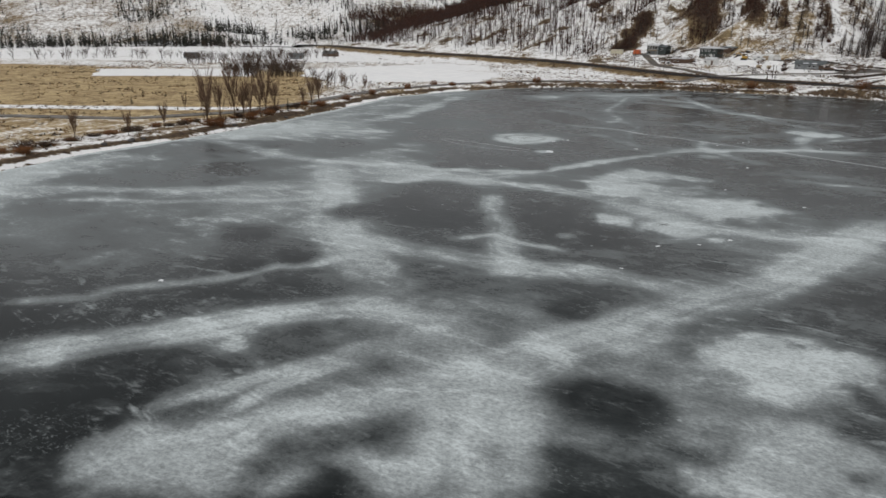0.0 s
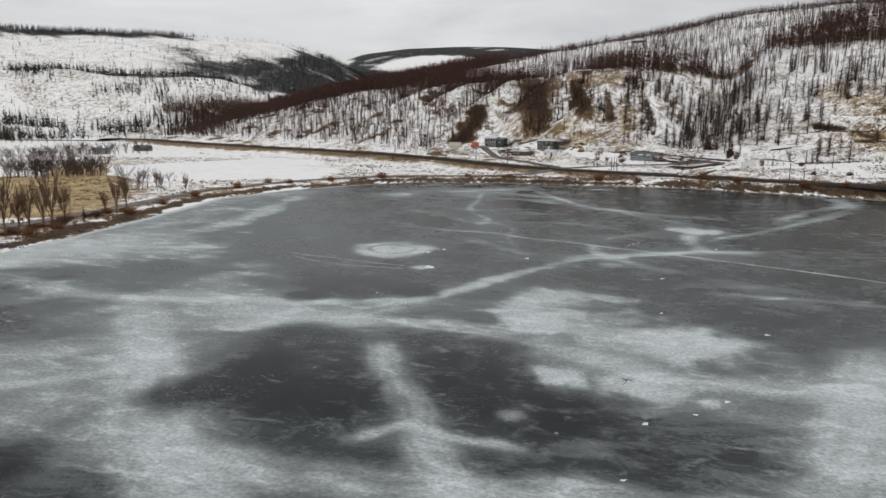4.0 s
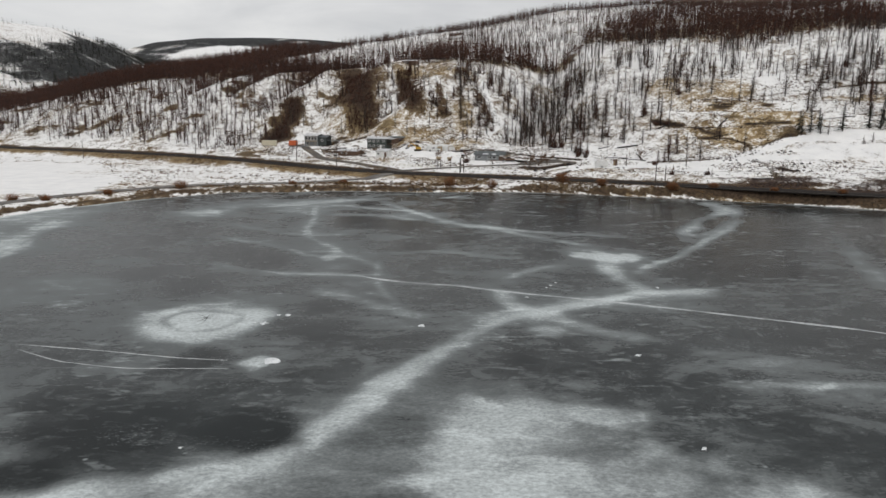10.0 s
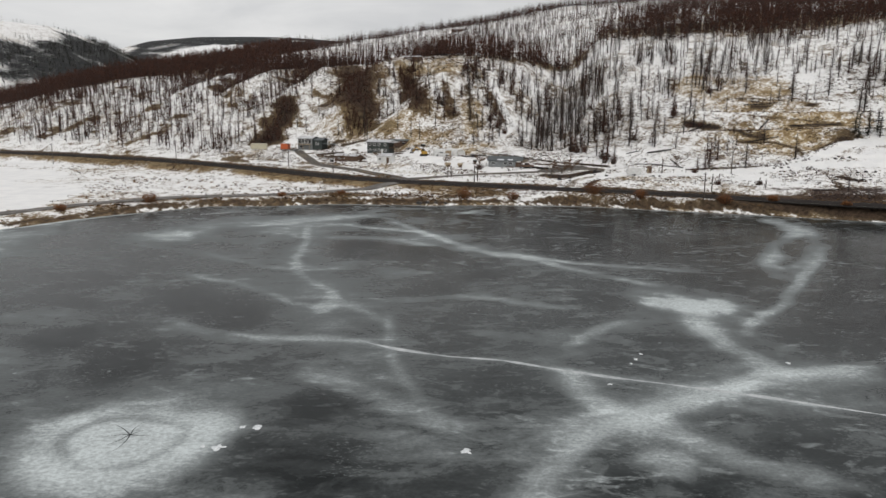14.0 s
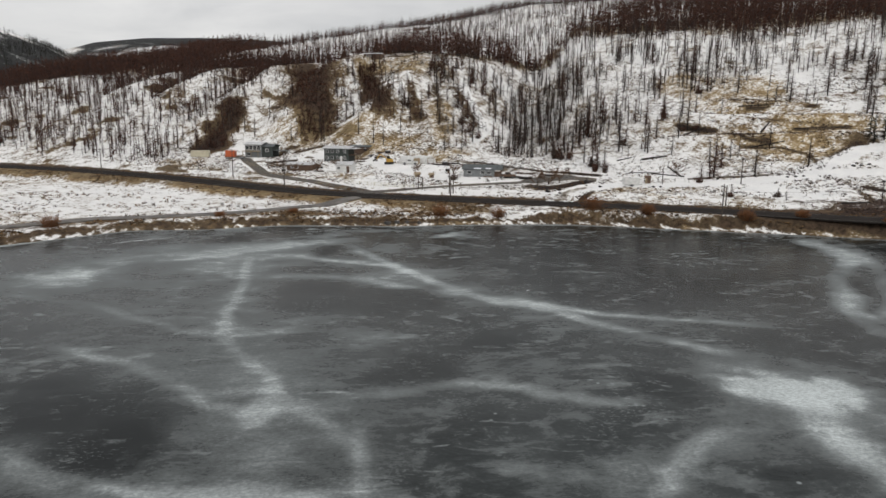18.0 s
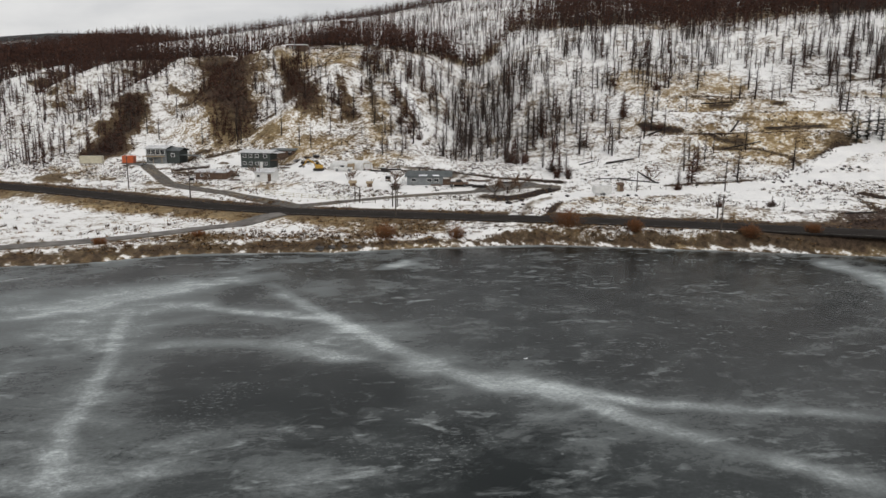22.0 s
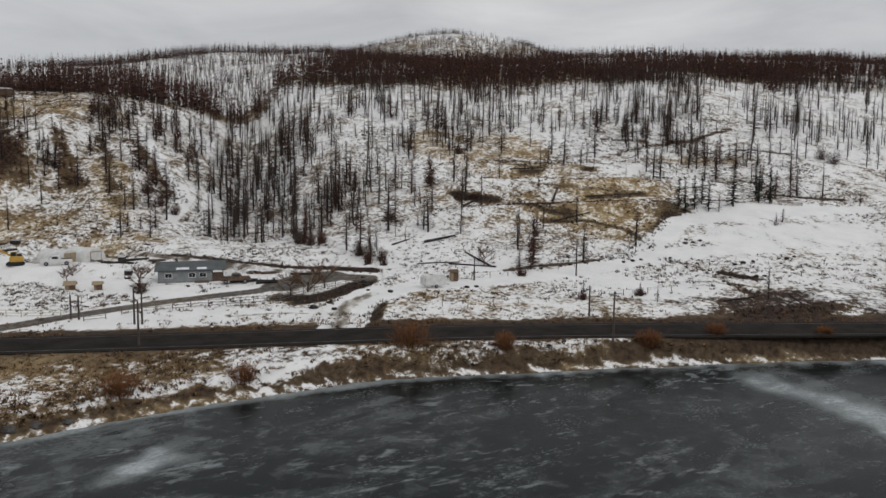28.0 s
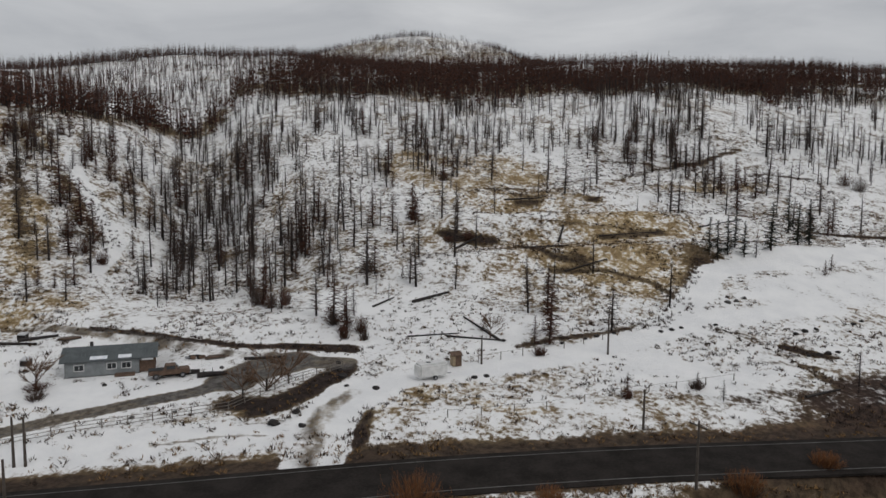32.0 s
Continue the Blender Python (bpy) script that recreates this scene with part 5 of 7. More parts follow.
# ---- roads ----
def ribbon(name, line, half, lift, material, step=2.0, across=5, level=None):
    """A strip draped along a line of x, y."""
    pts = [Vector((*p, 0)) for p in line]
    run = [0.0]
    for p, q in zip(pts, pts[1:]):
        run.append(run[-1] + (q - p).length)
    s = np.arange(0, run[-1] + 0.01, step)
    cx, cy = np.interp(s, run, [p.x for p in pts]), np.interp(s, run, [p.y for p in pts])
    for _ in range(6):
        cx[1:-1], cy[1:-1] = (cx[:-2] + 2 * cx[1:-1] + cx[2:]) / 4, (cy[:-2] + 2 * cy[1:-1] + cy[2:]) / 4
    dx, dy = np.gradient(cx), np.gradient(cy)
    n = np.hypot(dx, dy)
    nx, ny = -dy / n, dx / n
    verts, cells = [], []
    offs = np.linspace(-half, half, across)
    zs = np.array([land(cx + nx * o, cy + ny * o) for o in offs])
    if level is not None:
        zs = np.repeat(zs.max(axis=0)[None], across, 0)
    for i in range(len(s)):
        for j, o in enumerate(offs):
            crown = 0.06 * (1 - (o / half) ** 2) if level is not None else 0
            verts.append((cx[i] + nx[i] * o, cy[i] + ny[i] * o, zs[j, i] + lift + crown))
    for i in range(len(s) - 1):
        for j in range(across - 1):
            a = i * across + j
            cells.append((a, a + 1, a + across + 1, a + across))
    me = bpy.data.meshes.new(name)
    me.from_pydata(verts, [], cells)
    me.materials.append(material)
    ob = new(name, me)
    solid = ob.modifiers.new("depth", "SOLIDIFY")
    solid.thickness, solid.offset = 0.25, -1 if me.polygons[0].normal.z > 0 else 1
    return ob, (cx, cy, nx, ny)


def build_roads():
    line = [to_xy(u, v) for u, v in ROAD if u < 435] + [(-128, 668), (-165, 690), (-230, 700), (-340, 704)]
    road, (cx, cy, nx, ny) = ribbon("road", line, 4.7, 0.10, M_ASPHALT, 2.5, 7, level=True)
    tagged(road, "wet dark two-lane asphalt highway along the lake shore", "road", kind="structure")

    def stripe(offset, dashes):
        bm = bmesh.new()
        z = land(cx, cy)
        for i in range(len(cx) - 1):
            if dashes and i % 5 > 1:
                continue
            if not (-140 < to_uv(cx[i], cy[i])[0] < 330):
                continue
            quad = []
            for k, side in ((i, -0.07), (i, 0.07), (i + 1, 0.07), (i + 1, -0.07)):
                o = offset + side
                quad.append(bm.verts.new((cx[k] + nx[k] * o, cy[k] + ny[k] * o, z[k] + 0.185 - 0.06 * (o / 4.7) ** 2 + 0.0)))
            bm.faces.new(quad)
        bmesh.ops.recalc_face_normals(bm, faces=bm.faces[:])
        return bm

    part("edge_line", stripe(3.6, False), M_LINE, road, "worn white edge line")
    part("edge_line", stripe(-3.6, False), M_LINE, road, "worn white edge line")
    lane, _ = ribbon("side_road", [(106.5, 287.6), (101, 288), (89, 288.5), (75, 286), (60, 288), (46, 292), (26, 287), (2, 275), (-22, 254), (-40, 217), (-56, 190), (-80, 178), (-130, 186)], 1.9, 0.22, M_GRAVEL, 2.0, 5)
    tagged(lane, "narrow grey gravel lane along the bank", "lane", kind="structure")


build_roads()


# ---- buildings ----
def window(parent, at, w, h, facing=0):
    """A framed pane on a wall; facing 0: the wall's normal is -y, 90: +x, -90: -x."""
    m = pose(*at, 0, 0, facing)
    bm = bmesh.new()
    for size, off in (((w + 0.2, 0.10, 0.11), (0, 0, h / 2 + 0.05)), ((w + 0.2, 0.14, 0.11), (0, -0.02, -h / 2 - 0.05)), ((0.11, 0.10, h), (-w / 2 - 0.05, 0, 0)), ((0.11, 0.10, h), (w / 2 + 0.05, 0, 0)), ((0.05, 0.08, h), (0, 0, 0))):
        block(bm, size, off)
    bm.transform(m)
    wf = part("window", bm, M_WHITE, parent, "white-framed window")
    part("pane", box((w, 0.03, h), m.translation, (0, 0, facing)), M_GLASS, wf, "dark window glass")


def gable(length, depth, base, rise, over=0.45, thick=0.14):
    """A pitched roof whose ridge runs along x."""
    bm = bmesh.new()
    slope = math.atan2(rise, depth / 2)
    run = (depth / 2 + over) / math.cos(slope)
    for side in (-1, 1):
        mid = (depth / 2 + over) / 2
        block(bm, (length + 2 * over, run, thick), (0, side * mid, base + rise - mid * math.tan(slope) + thick / 2), (-side * math.degrees(slope), 0, 0))
    return bm


def seams(roof, material, length, depth, base, rise, over=0.45, thick=0.14, ribs=12):
    """The raised seams of a metal roof."""
    slope = math.atan2(rise, depth / 2)
    bm = box((0.06, (depth / 2 + over) / math.cos(slope), 0.06))
    me = bpy.data.meshes.new("seam")
    bm.to_mesh(me)
    bm.free()
    me.materials.append(material)
    mid = (depth / 2 + over) / 2
    for side in (-1, 1):
        for k in range(ribs):
            ob = part("seam", me, None, roof)
            ob.matrix_local = pose(-length / 2 - over + (k + 0.5) * (length + 2 * over) / ribs, side * mid, base + rise - mid * math.tan(slope) + thick + 0.03, -side * math.degrees(slope))


def walls(length, depth, tall, rise=0.0):
    """Outer walls up to the gables, in one solid."""
    bm = bmesh.new()
    outline = [(-depth / 2, 0), (depth / 2, 0), (depth / 2, tall), (0, tall + rise), (-depth / 2, tall)]
    near, back = [[bm.verts.new((side * length / 2, y, z)) for y, z in outline] for side in (-1, 1)]
    bm.faces.new(near)
    bm.faces.new(back[::-1])
    for i in range(5):
        j = (i + 1) % 5
        bm.faces.new((near[i], near[j], back[j], back[i]))
    bmesh.ops.recalc_face_normals(bm, faces=bm.faces[:])
    return bm


def ranch_house():
    m = pose(152.5, 298.4, 6.0, 0, 0, -41.5) @ Matrix.Diagonal((0.83, 0.83, 0.83, 1))
    h = empty("house", m, "single-storey grey house with a metal roof in a snowy yard", "house")
    part("wall", walls(11.0, 7.6, 2.7, 1.3), M_SIDING, h)
    part("foundation", box((11.2, 7.8, 0.9), (0, 0, -0.35)), M_ROCK, h, "grey concrete foundation")
    roof = part("roof", gable(13.6, 7.6, 2.7, 1.35, 0.5, 0.14), M_ROOF, h, "dark grey ribbed metal roof")
    seams(roof, M_ROOF, 13.6, 7.6, 2.7, 1.35, 0.5, 0.14, 26)
    roof.location = (1.1, 0, 0)
    for x, w in ((-1.6, 2.6), (2.3, 2.0)):
        bm = box((w, 1.0, 0.07), (x, -3.5, 2.98), (19.5, 0, 0), 0.03)
        part("snow_patch", bm, M_SNOW, roof, "melting snow on the eaves")
    for x in (-3.4, 1.4, 3.6):
        window(h, (x, -3.86, 1.55), 1.3, 0.9)
    window(h, (-5.56, -1.0, 1.5), 0.9, 0.9, -90)
    porch = part("porch", box((2.4, 6.4, 0.22), (6.7, -0.2, 0.1), bevel=0.03), M_BROWN, h, "brown wooden porch under the roof's end")
    for y in (-3.3, -1.2, 0.9, 2.8):
        part("post", box((0.14, 0.14, 2.7), (7.75, y, 1.45)), M_BROWN, porch)
    bm = bmesh.new()
    for z in (0.6, 0.95):
        block(bm, (0.08, 6.0, 0.1), (7.75, -0.2, z))
    for k in range(12):
        block(bm, (0.05, 0.05, 0.6), (7.75, -3.1 + k * 0.53, 0.55))
    part("railing", bm, M_BROWN, porch)
    part("lattice", box((2.3, 0.08, 1.9), (6.7, -3.4, 1.05)), M_BROWN, porch, "brown board screen")
    part("door", box((0.08, 0.95, 2.0), (5.56, 1.2, 1.1)), M_WHITE, h, "white house door")
    part("chimney", box((0.5, 0.5, 1.2), (-2.0, 1.0, 4.1), bevel=0.03), M_ROCK, h, "small dark chimney")
    part("deck", box((3.0, 1.6, 0.5), (3.4, -4.6, 0.05), bevel=0.03), M_BROWN, h, "low wooden deck")


def two_storey_house():
    m = pose(129.6, 347.6, 8.3, 0, 0, -48) @ Matrix.Diagonal((0.84, 0.84, 0.84, 1))
    h = empty("house", m, "two-storey dark green house with white window frames below the bluff", "house")
    part("wall", walls(10.4, 7.4, 5.1, 0.6), M_DARKSIDING, h)
    seams(part("roof", gable(11.0, 7.4, 5.1, 0.75, 0.6, 0.16), M_PALEROOF, h, "low pale metal roof dusted with snow"), M_PALEROOF, 11.0, 7.4, 5.1, 0.75, 0.6, 0.16, 20)
    for x in (-3.9, -1.7, 0.6, 3.6):
        window(h, (x, -3.76, 1.45), 1.0, 0.95)
        window(h, (x, -3.76, 3.95), 1.0, 0.95)
    part("door", box((1.0, 0.08, 2.05), (2.1, -3.74, 1.05)), M_WHITE, h, "white entrance door")
    porch = part("balcony", box((2.6, 6.8, 0.2), (6.5, 0, 2.55), bevel=0.02), M_BROWN, h, "brown balcony on posts")
    for y in (-3.2, 0, 3.2):
        part("post", box((0.16, 0.16, 5.0), (7.6, y, 2.5)), M_BROWN, porch)
    bm = bmesh.new()
    block(bm, (0.08, 6.6, 0.1), (7.7, 0, 3.55))
    for k in range(13):
        block(bm, (0.05, 0.05, 0.95), (7.7, -3.2 + k * 0.53, 3.1))
    part("railing", bm, M_BROWN, porch)
    part("porch_roof", box((2.9, 7.4, 0.14), (6.6, 0, 5.1), (0, 4, 0)), M_PALEROOF, h)


def upper_house():
    m = pose(112.3, 381.4, 8.2, 0, 0, -45)
    h = empty("house", m, "pale two-level house with a wide glazed front on the slope", "house")
    part("wall", walls(6.2, 6.4, 4.6), M_SIDING, h)
    part("roof", gable(6.2, 6.4, 4.6, 0.7, 0.5, 0.16), M_PALEROOF, h)
    for x in (-2.2, -0.75, 0.75, 2.2):
        window(h, (x, -3.26, 3.5), 1.15, 1.4)
    window(h, (-1.6, -3.26, 1.2), 1.2, 1.0)
    part("wing", walls(4.2, 5.6, 3.9), M_DARKSIDING, h, "dark grey side wing").location = (5.1, 0.4, 0)
    wing_roof = part("roof", gable(4.4, 5.6, 3.9, 0.8, 0.4, 0.14), M_ROOF, h)
    wing_roof.location = (5.1, 0.4, 0)
    window(h, (5.1, -2.46, 2.6), 1.0, 0.9)
    deck = part("deck", box((6.4, 2.0, 0.2), (-0.2, -4.2, 2.25)), M_TAN, h, "wooden deck along the front")
    for x in (-3.2, 0, 2.8):
        part("post", box((0.14, 0.14, 2.3), (x, -5.0, 1.1)), M_TAN, deck)
    part("carport", box((5.0, 4.0, 0.15), (10.0, -0.5, 2.5), (0, 3, 0)), M_ROOF, h, "open lean-to at the side")
    for x, y in ((12.2, -2.3), (12.2, 1.3)):
        part("post", box((0.14, 0.14, 2.5), (x, y, 1.2)), M_BROWN, h)


def small_building(name, x, y, z, turn, length, depth, tall, rise, wall, roof, label, category, opening=True, panes=1):
    b = empty(name, pose(x, y, z, 0, 0, turn), label, category)
    part("wall", walls(length, depth, tall, rise), wall, b)
    part("roof", gable(length, depth, tall, rise, 0.3, 0.12), roof, b)
    if opening:
        part("door", box((0.9, 0.08, min(1.95, tall - 0.2)), (length * 0.28, -depth / 2 - 0.04, min(1.95, tall - 0.2) / 2)), M_BROWN, b)
    for k in range(panes):
        window(b, (-length * 0.25 + k * 1.6 - 0.3, -depth / 2 - 0.06, tall * 0.58), 0.8, 0.6)
    return b


def vault(name, x, y, z, turn, width, depth, tall, label, front):
    b = empty(name, pose(x, y, z, 0, 0, turn), label, "barn", "arched barns in the yard")
    bm = bmesh.new()
    steps, ribs = 14, 16
    rings = []
    for k in range(ribs + 1):
        yy = -depth / 2 + depth * k / ribs
        ring = []
        for j in range(steps + 1):
            a = math.pi * j / steps
            bulge = 1.0 + (0.012 if k % 2 else 0.0)
            ring.append(bm.verts.new((-math.cos(a) * width / 2 * bulge, yy, max(0.0, math.sin(a)) ** 0.75 * tall * bulge)))
        rings.append(ring)
    for p, q in zip(rings, rings[1:]):
        for j in range(steps):
            bm.faces.new((p[j], p[j + 1], q[j + 1], q[j]))
    bm.faces.new(rings[-1])
    bm.faces.new(rings[0][::-1])
    bmesh.ops.recalc_face_normals(bm, faces=bm.faces[:])
    part("shell", bm, M_WHITE, b, "white ribbed arched shell")
    part("door", box((width * 0.5, 0.1, tall * 0.72), (0, -depth / 2 - 0.05, tall * 0.36), bevel=0.02), front, b)
    part("door_frame", box((width * 0.56, 0.07, tall * 0.78), (0, -depth / 2 - 0.02, tall * 0.39)), M_TAN, b)


def container(x, y, z, turn, length, width, tall, material, label):
    b = empty("storage_container", pose(x, y, z, 0, 0, turn), label, "container")
    bm = box((length, width, tall), (0, 0, tall / 2 + 0.1), bevel=0.03)
    for k in range(int(length / 0.3)):
        xx = -length / 2 + 0.2 + k * 0.3
        for side in (-1, 1):
            block(bm, (0.14, 0.06, tall - 0.3), (xx, side * (width / 2 + 0.02), tall / 2 + 0.1))
    part("body", bm, material, b)
    for side in (-1, 1):
        part("door", box((0.06, width / 2 - 0.1, tall - 0.2), (length / 2 + 0.03, side * width / 4, tall / 2 + 0.1)), material, b)
    for side in (-0.35, 0.35):
        part("lock_bar", rod((length / 2 + 0.09, side, 0.25), (length / 2 + 0.09, side, tall), 0.03), M_STEEL, b)
    part("skid", box((length, width * 0.9, 0.12), (0, 0, 0.04)), M_RUBBER, b)


def wheel_set(parent, places, r, width):
    for x, y in places:
        t = part("wheel", rod((x, y - width / 2, r), (x, y + width / 2, r), r, sides=14), M_RUBBER, parent)
        part("rim", rod((x, y - width / 2 - 0.01, r), (x, y + width / 2 + 0.01, r), r * 0.55, sides=10), M_STEEL, t)


def camper():
    x, y = 173.2, 257.8
    c = empty("camper_trailer", pose(x, y, height(x, y), 0, 0, -33), "white camper trailer parked on the snow", "trailer")
    bm = box((4.4, 2.0, 1.9), (0, 0, 1.35), bevel=0.25)
    part("body", bm, M_WHITE, c)
    for xx in (-1.2, 0.4):
        part("window", box((0.9, 0.05, 0.5), (xx, 1.0, 1.65), bevel=0.02), M_GLASS, c)
    part("door", box((0.6, 0.05, 1.5), (1.5, 1.0, 1.25), bevel=0.02), M_CREAM, c)
    part("drawbar", rod((2.1, 0, 0.5), (3.2, 0, 0.45), 0.06), M_STEEL, c)
    part("roof_vent", box((0.5, 0.5, 0.15), (-0.4, 0, 2.35), bevel=0.03), M_STEEL, c)
    wheel_set(c, ((0.2, -0.95), (0.2, 0.95)), 0.33, 0.22)


def pickup(x, y, turn, paint, label):
    c = empty("pickup_truck", pose(x, y, height(x, y) + 0.02, 0, 0, turn), label, "vehicle")
    bm = box((5.2, 1.85, 0.65), (0, 0, 0.82), bevel=0.1)
    part("body", bm, paint, c)
    bm = bmesh.new()
    vs = [bm.verts.new(p) for p in ((-0.6, -0.85, 1.1), (1.3, -0.85, 1.1), (1.3, 0.85, 1.1), (-0.6, 0.85, 1.1), (-0.45, -0.72, 1.75), (0.75, -0.72, 1.75), (0.75, 0.72, 1.75), (-0.45, 0.72, 1.75))]
    for f in ((4, 5, 6, 7), (0, 1, 5, 4), (1, 2, 6, 5), (2, 3, 7, 6), (3, 0, 4, 7)):
        bm.faces.new([vs[i] for i in f])
    cab = part("cab", bm, paint, c)
    part("windscreen", box((0.05, 1.35, 0.75), (1.06, 0, 1.43), (0, -40, 0)), M_GLASS, cab)
    for side in (-1, 1):
        part("side_window", box((1.05, 0.04, 0.42), (0.2, side * 0.81, 1.45), (side * 11, 0, 0)), M_GLASS, cab)
    part("cargo_bed", box((1.8, 1.55, 0.06), (-1.65, 0, 1.16)), M_RUBBER, c)
    part("bumper", box((0.15, 1.8, 0.2), (2.62, 0, 0.6), bevel=0.04), M_STEEL, c)
    wheel_set(c, ((-1.65, -0.85), (-1.65, 0.85), (1.65, -0.85), (1.65, 0.85)), 0.38, 0.25)


def excavator(x, y, turn):
    c = empty("excavator", pose(x, y, height(x, y), 0, 0, turn), "small yellow excavator standing beside the arched barns", "digger")
    for side in (-0.8, 0.8):
        part("crawler_track", box((3.0, 0.45, 0.7), (0, side, 0.35), bevel=0.2), M_RUBBER, c)
    part("body", box((2.2, 1.7, 0.9), (-0.2, 0, 1.2), bevel=0.1), M_YELLOW, c)
    cab = part("cab", box((1.0, 0.9, 1.2), (0.2, 0.35, 2.0), bevel=0.06), M_YELLOW, c)
    part("pane", box((0.9, 0.94, 0.7), (0.2, 0.35, 2.2)), M_GLASS, cab)
    boom = part("boom", box((2.8, 0.28, 0.36), (1.7, -0.2, 2.5), (0, -32, 0), 0.05), M_YELLOW, c)
    part("stick", box((2.0, 0.24, 0.28), (3.5, -0.2, 2.3), (0, 58, 0), 0.04), M_YELLOW, boom)
    part("bucket", box((0.7, 0.8, 0.6), (4.0, -0.2, 1.2), (0, 20, 0), 0.1), M_STEEL, boom)


ranch_house()
two_storey_house()
upper_house()
small_building("shed", 123.9, 331.2, 5.9, -42, 5.0, 5.2, 2.4, 0.8, M_WHITE, M_PALEROOF, "white shed with a pale snow-covered roof below the dark house", "shed")
small_building("garage", 114.6, 344.0, 5.8, -47, 9.0, 4.6, 2.0, 0.6, M_BROWN, M_PALEROOF, "long low brown outbuilding with a pale roof", "shed", True, 2)
small_building("barn", 141.0, 354.0, 10.4, -45, 7.5, 5.0, 2.2, 0.5, M_BROWN, M_ROOF, "low dark open barn at the foot of the slope", "barn", False, 0)
small_building("animal_shelter", 135.3, 306.3, height(135.3, 306.3), -40, 1.4, 1.2, 0.9, 0.4, M_TAN, M_TAN, "small tan plywood shelter in a snowy paddock", "shelter", True, 0)
small_building("animal_shelter", 137.9, 302.6, height(137.9, 302.6), -40, 1.1, 1.0, 1.0, 0.3, M_TAN, M_TAN, "small tan plywood shelter in a snowy paddock", "shelter", True, 0)
small_building("privy", 178.9, 257.0, height(178.9, 257), -40, 1.1, 1.1, 1.7, 0.3, M_TAN, M_BROWN, "little brown hut beside the white trailer", "hut", True, 0)
vault("arched_barn", 144.4, 325.5, 8.2, 8, 4.6, 6.5, 2.5, "white arched metal barn with a tan door", M_TAN)
vault("arched_barn", 148.2, 323.2, 8.2, 8, 4.6, 6.5, 2.7, "white arched metal barn with a pale door", M_WHITE)
container(95.0, 393.2, 7.9, -31, 6.4, 2.4, 2.3, M_CREAM, "cream storage container on the gravel pad")
container(104.2, 386.6, 8.1, -40, 3.4, 2.2, 2.2, M_ORANGE, "short orange container beside the pale house")
camper()
pickup(141.0, 320.2, 150, M_WHITE, "white pickup truck parked before the arched barn")
pickup(154.3, 287.6, -38, M_BROWN, "dark pickup truck parked below the grey house")
excavator(136.8, 326.2, 150)
for px, py, pz, size in ((181.5, 420.3, 49.5, 8), (322, 606, 81.0, 12)):
    small_building("hilltop_house", px, py, height(px, py) - 0.9, -40, size, 5, 2.2, 0.5, M_BROWN, M_PALEROOF, "long low house with a pale roof on the hill's brow", "house", True, 2)
for px, py, turn in ((-96, 470, 10), (-78, 500, -15), (-168, 480, 5)):
    small_building("farm_building", px, py, height(px, py) - 0.1, turn, 9, 6, 2.2, 1.4, M_SIDING if turn > 0 else M_BROWN, M_ROOF, "distant farm building among bare trees", "farm building", True, 2)


# ---- poles and fences ----
def utility_pole(x, y, tall, arm, label):
    z = height(x, y)
    p = empty("utility_pole", pose(x, y, z, 0, 0, 55), label, "pole", "poles along the highway")
    part("shaft", rod((0, 0, -0.5), (0, 0, tall), 0.16, 0.10, 8), M_POLE, p)
    if arm:
        a = part("crossarm", box((2.2, 0.12, 0.14), (0, 0.1, tall - 0.5), bevel=0.01), M_POLE, p)
        for x0 in (-1.0, -0.5, 0.5, 1.0):
            part("insulator", rod((x0, 0.1, tall - 0.43), (x0, 0.1, tall - 0.25), 0.05, 0.03, 6), M_STEEL, a)
    return p


for px, py, tall, arm in ((130.5, 282.2, 5.2, False), (131.2, 281.4, 5.0, False), (126.4, 291.2, 3.6, False), (127.0, 290.2, 3.6, False), (123.6, 271.4, 5.9, False), (173.6, 228.9, 4.9, False), (160.9, 221.0, 6.8, True),
                          (194.1, 238.8, 7.0, True), (93.3, 349.0, 8.5, True), (97.6, 316.0, 8.5, True), (181.3, 253.9, 4.2, False), (60, 381, 8.5, True), (20, 428, 8.5, True)):
    utility_pole(px, py, tall, arm, "dark weathered wooden utility pole beside the road" if arm else "plain dark wooden post pole beside the road")


def by_road(u, w):
    """x, y of a place at u along the road and w metres away from it."""
    return to_xy(u, w + float(np.interp(u, [p[0] for p in ROAD], [p[1] for p in ROAD])))


def rail_fence(line, gap, tall, rails, label, wood=M_RAIL):
    pts = []
    for (ax, ay), (bx, by) in zip(line, line[1:]):
        n = max(1, round(math.hypot(bx - ax, by - ay) / gap))
        pts += [(ax + (bx - ax) * k / n, ay + (by - ay) * k / n) for k in range(n)]
    pts.append(line[-1])
    f = empty("fence", pose(pts[0][0], pts[0][1], height(*pts[0])), label, "fence")
    o = Vector((pts[0][0], pts[0][1], height(*pts[0])))
    tops = [Vector((x, y, height(x, y))) - o for x, y in pts]
    post = rod((0, 0, -0.3), (0, 0, tall), 0.07, 0.06, 6)
    me = bpy.data.meshes.new("post")
    post.to_mesh(me)
    post.free()
    me.materials.append(wood)
    for p in tops:
        part("post", me, None, f).location = p
    for p, q in zip(tops, tops[1:]):
        for k in range(rails):
            lift = Vector((0, 0, tall * (0.92 - 0.36 * k)))
            part("rail", rod(p + lift, q + lift, 0.035 if rails > 1 else 0.015, sides=5), wood, f)


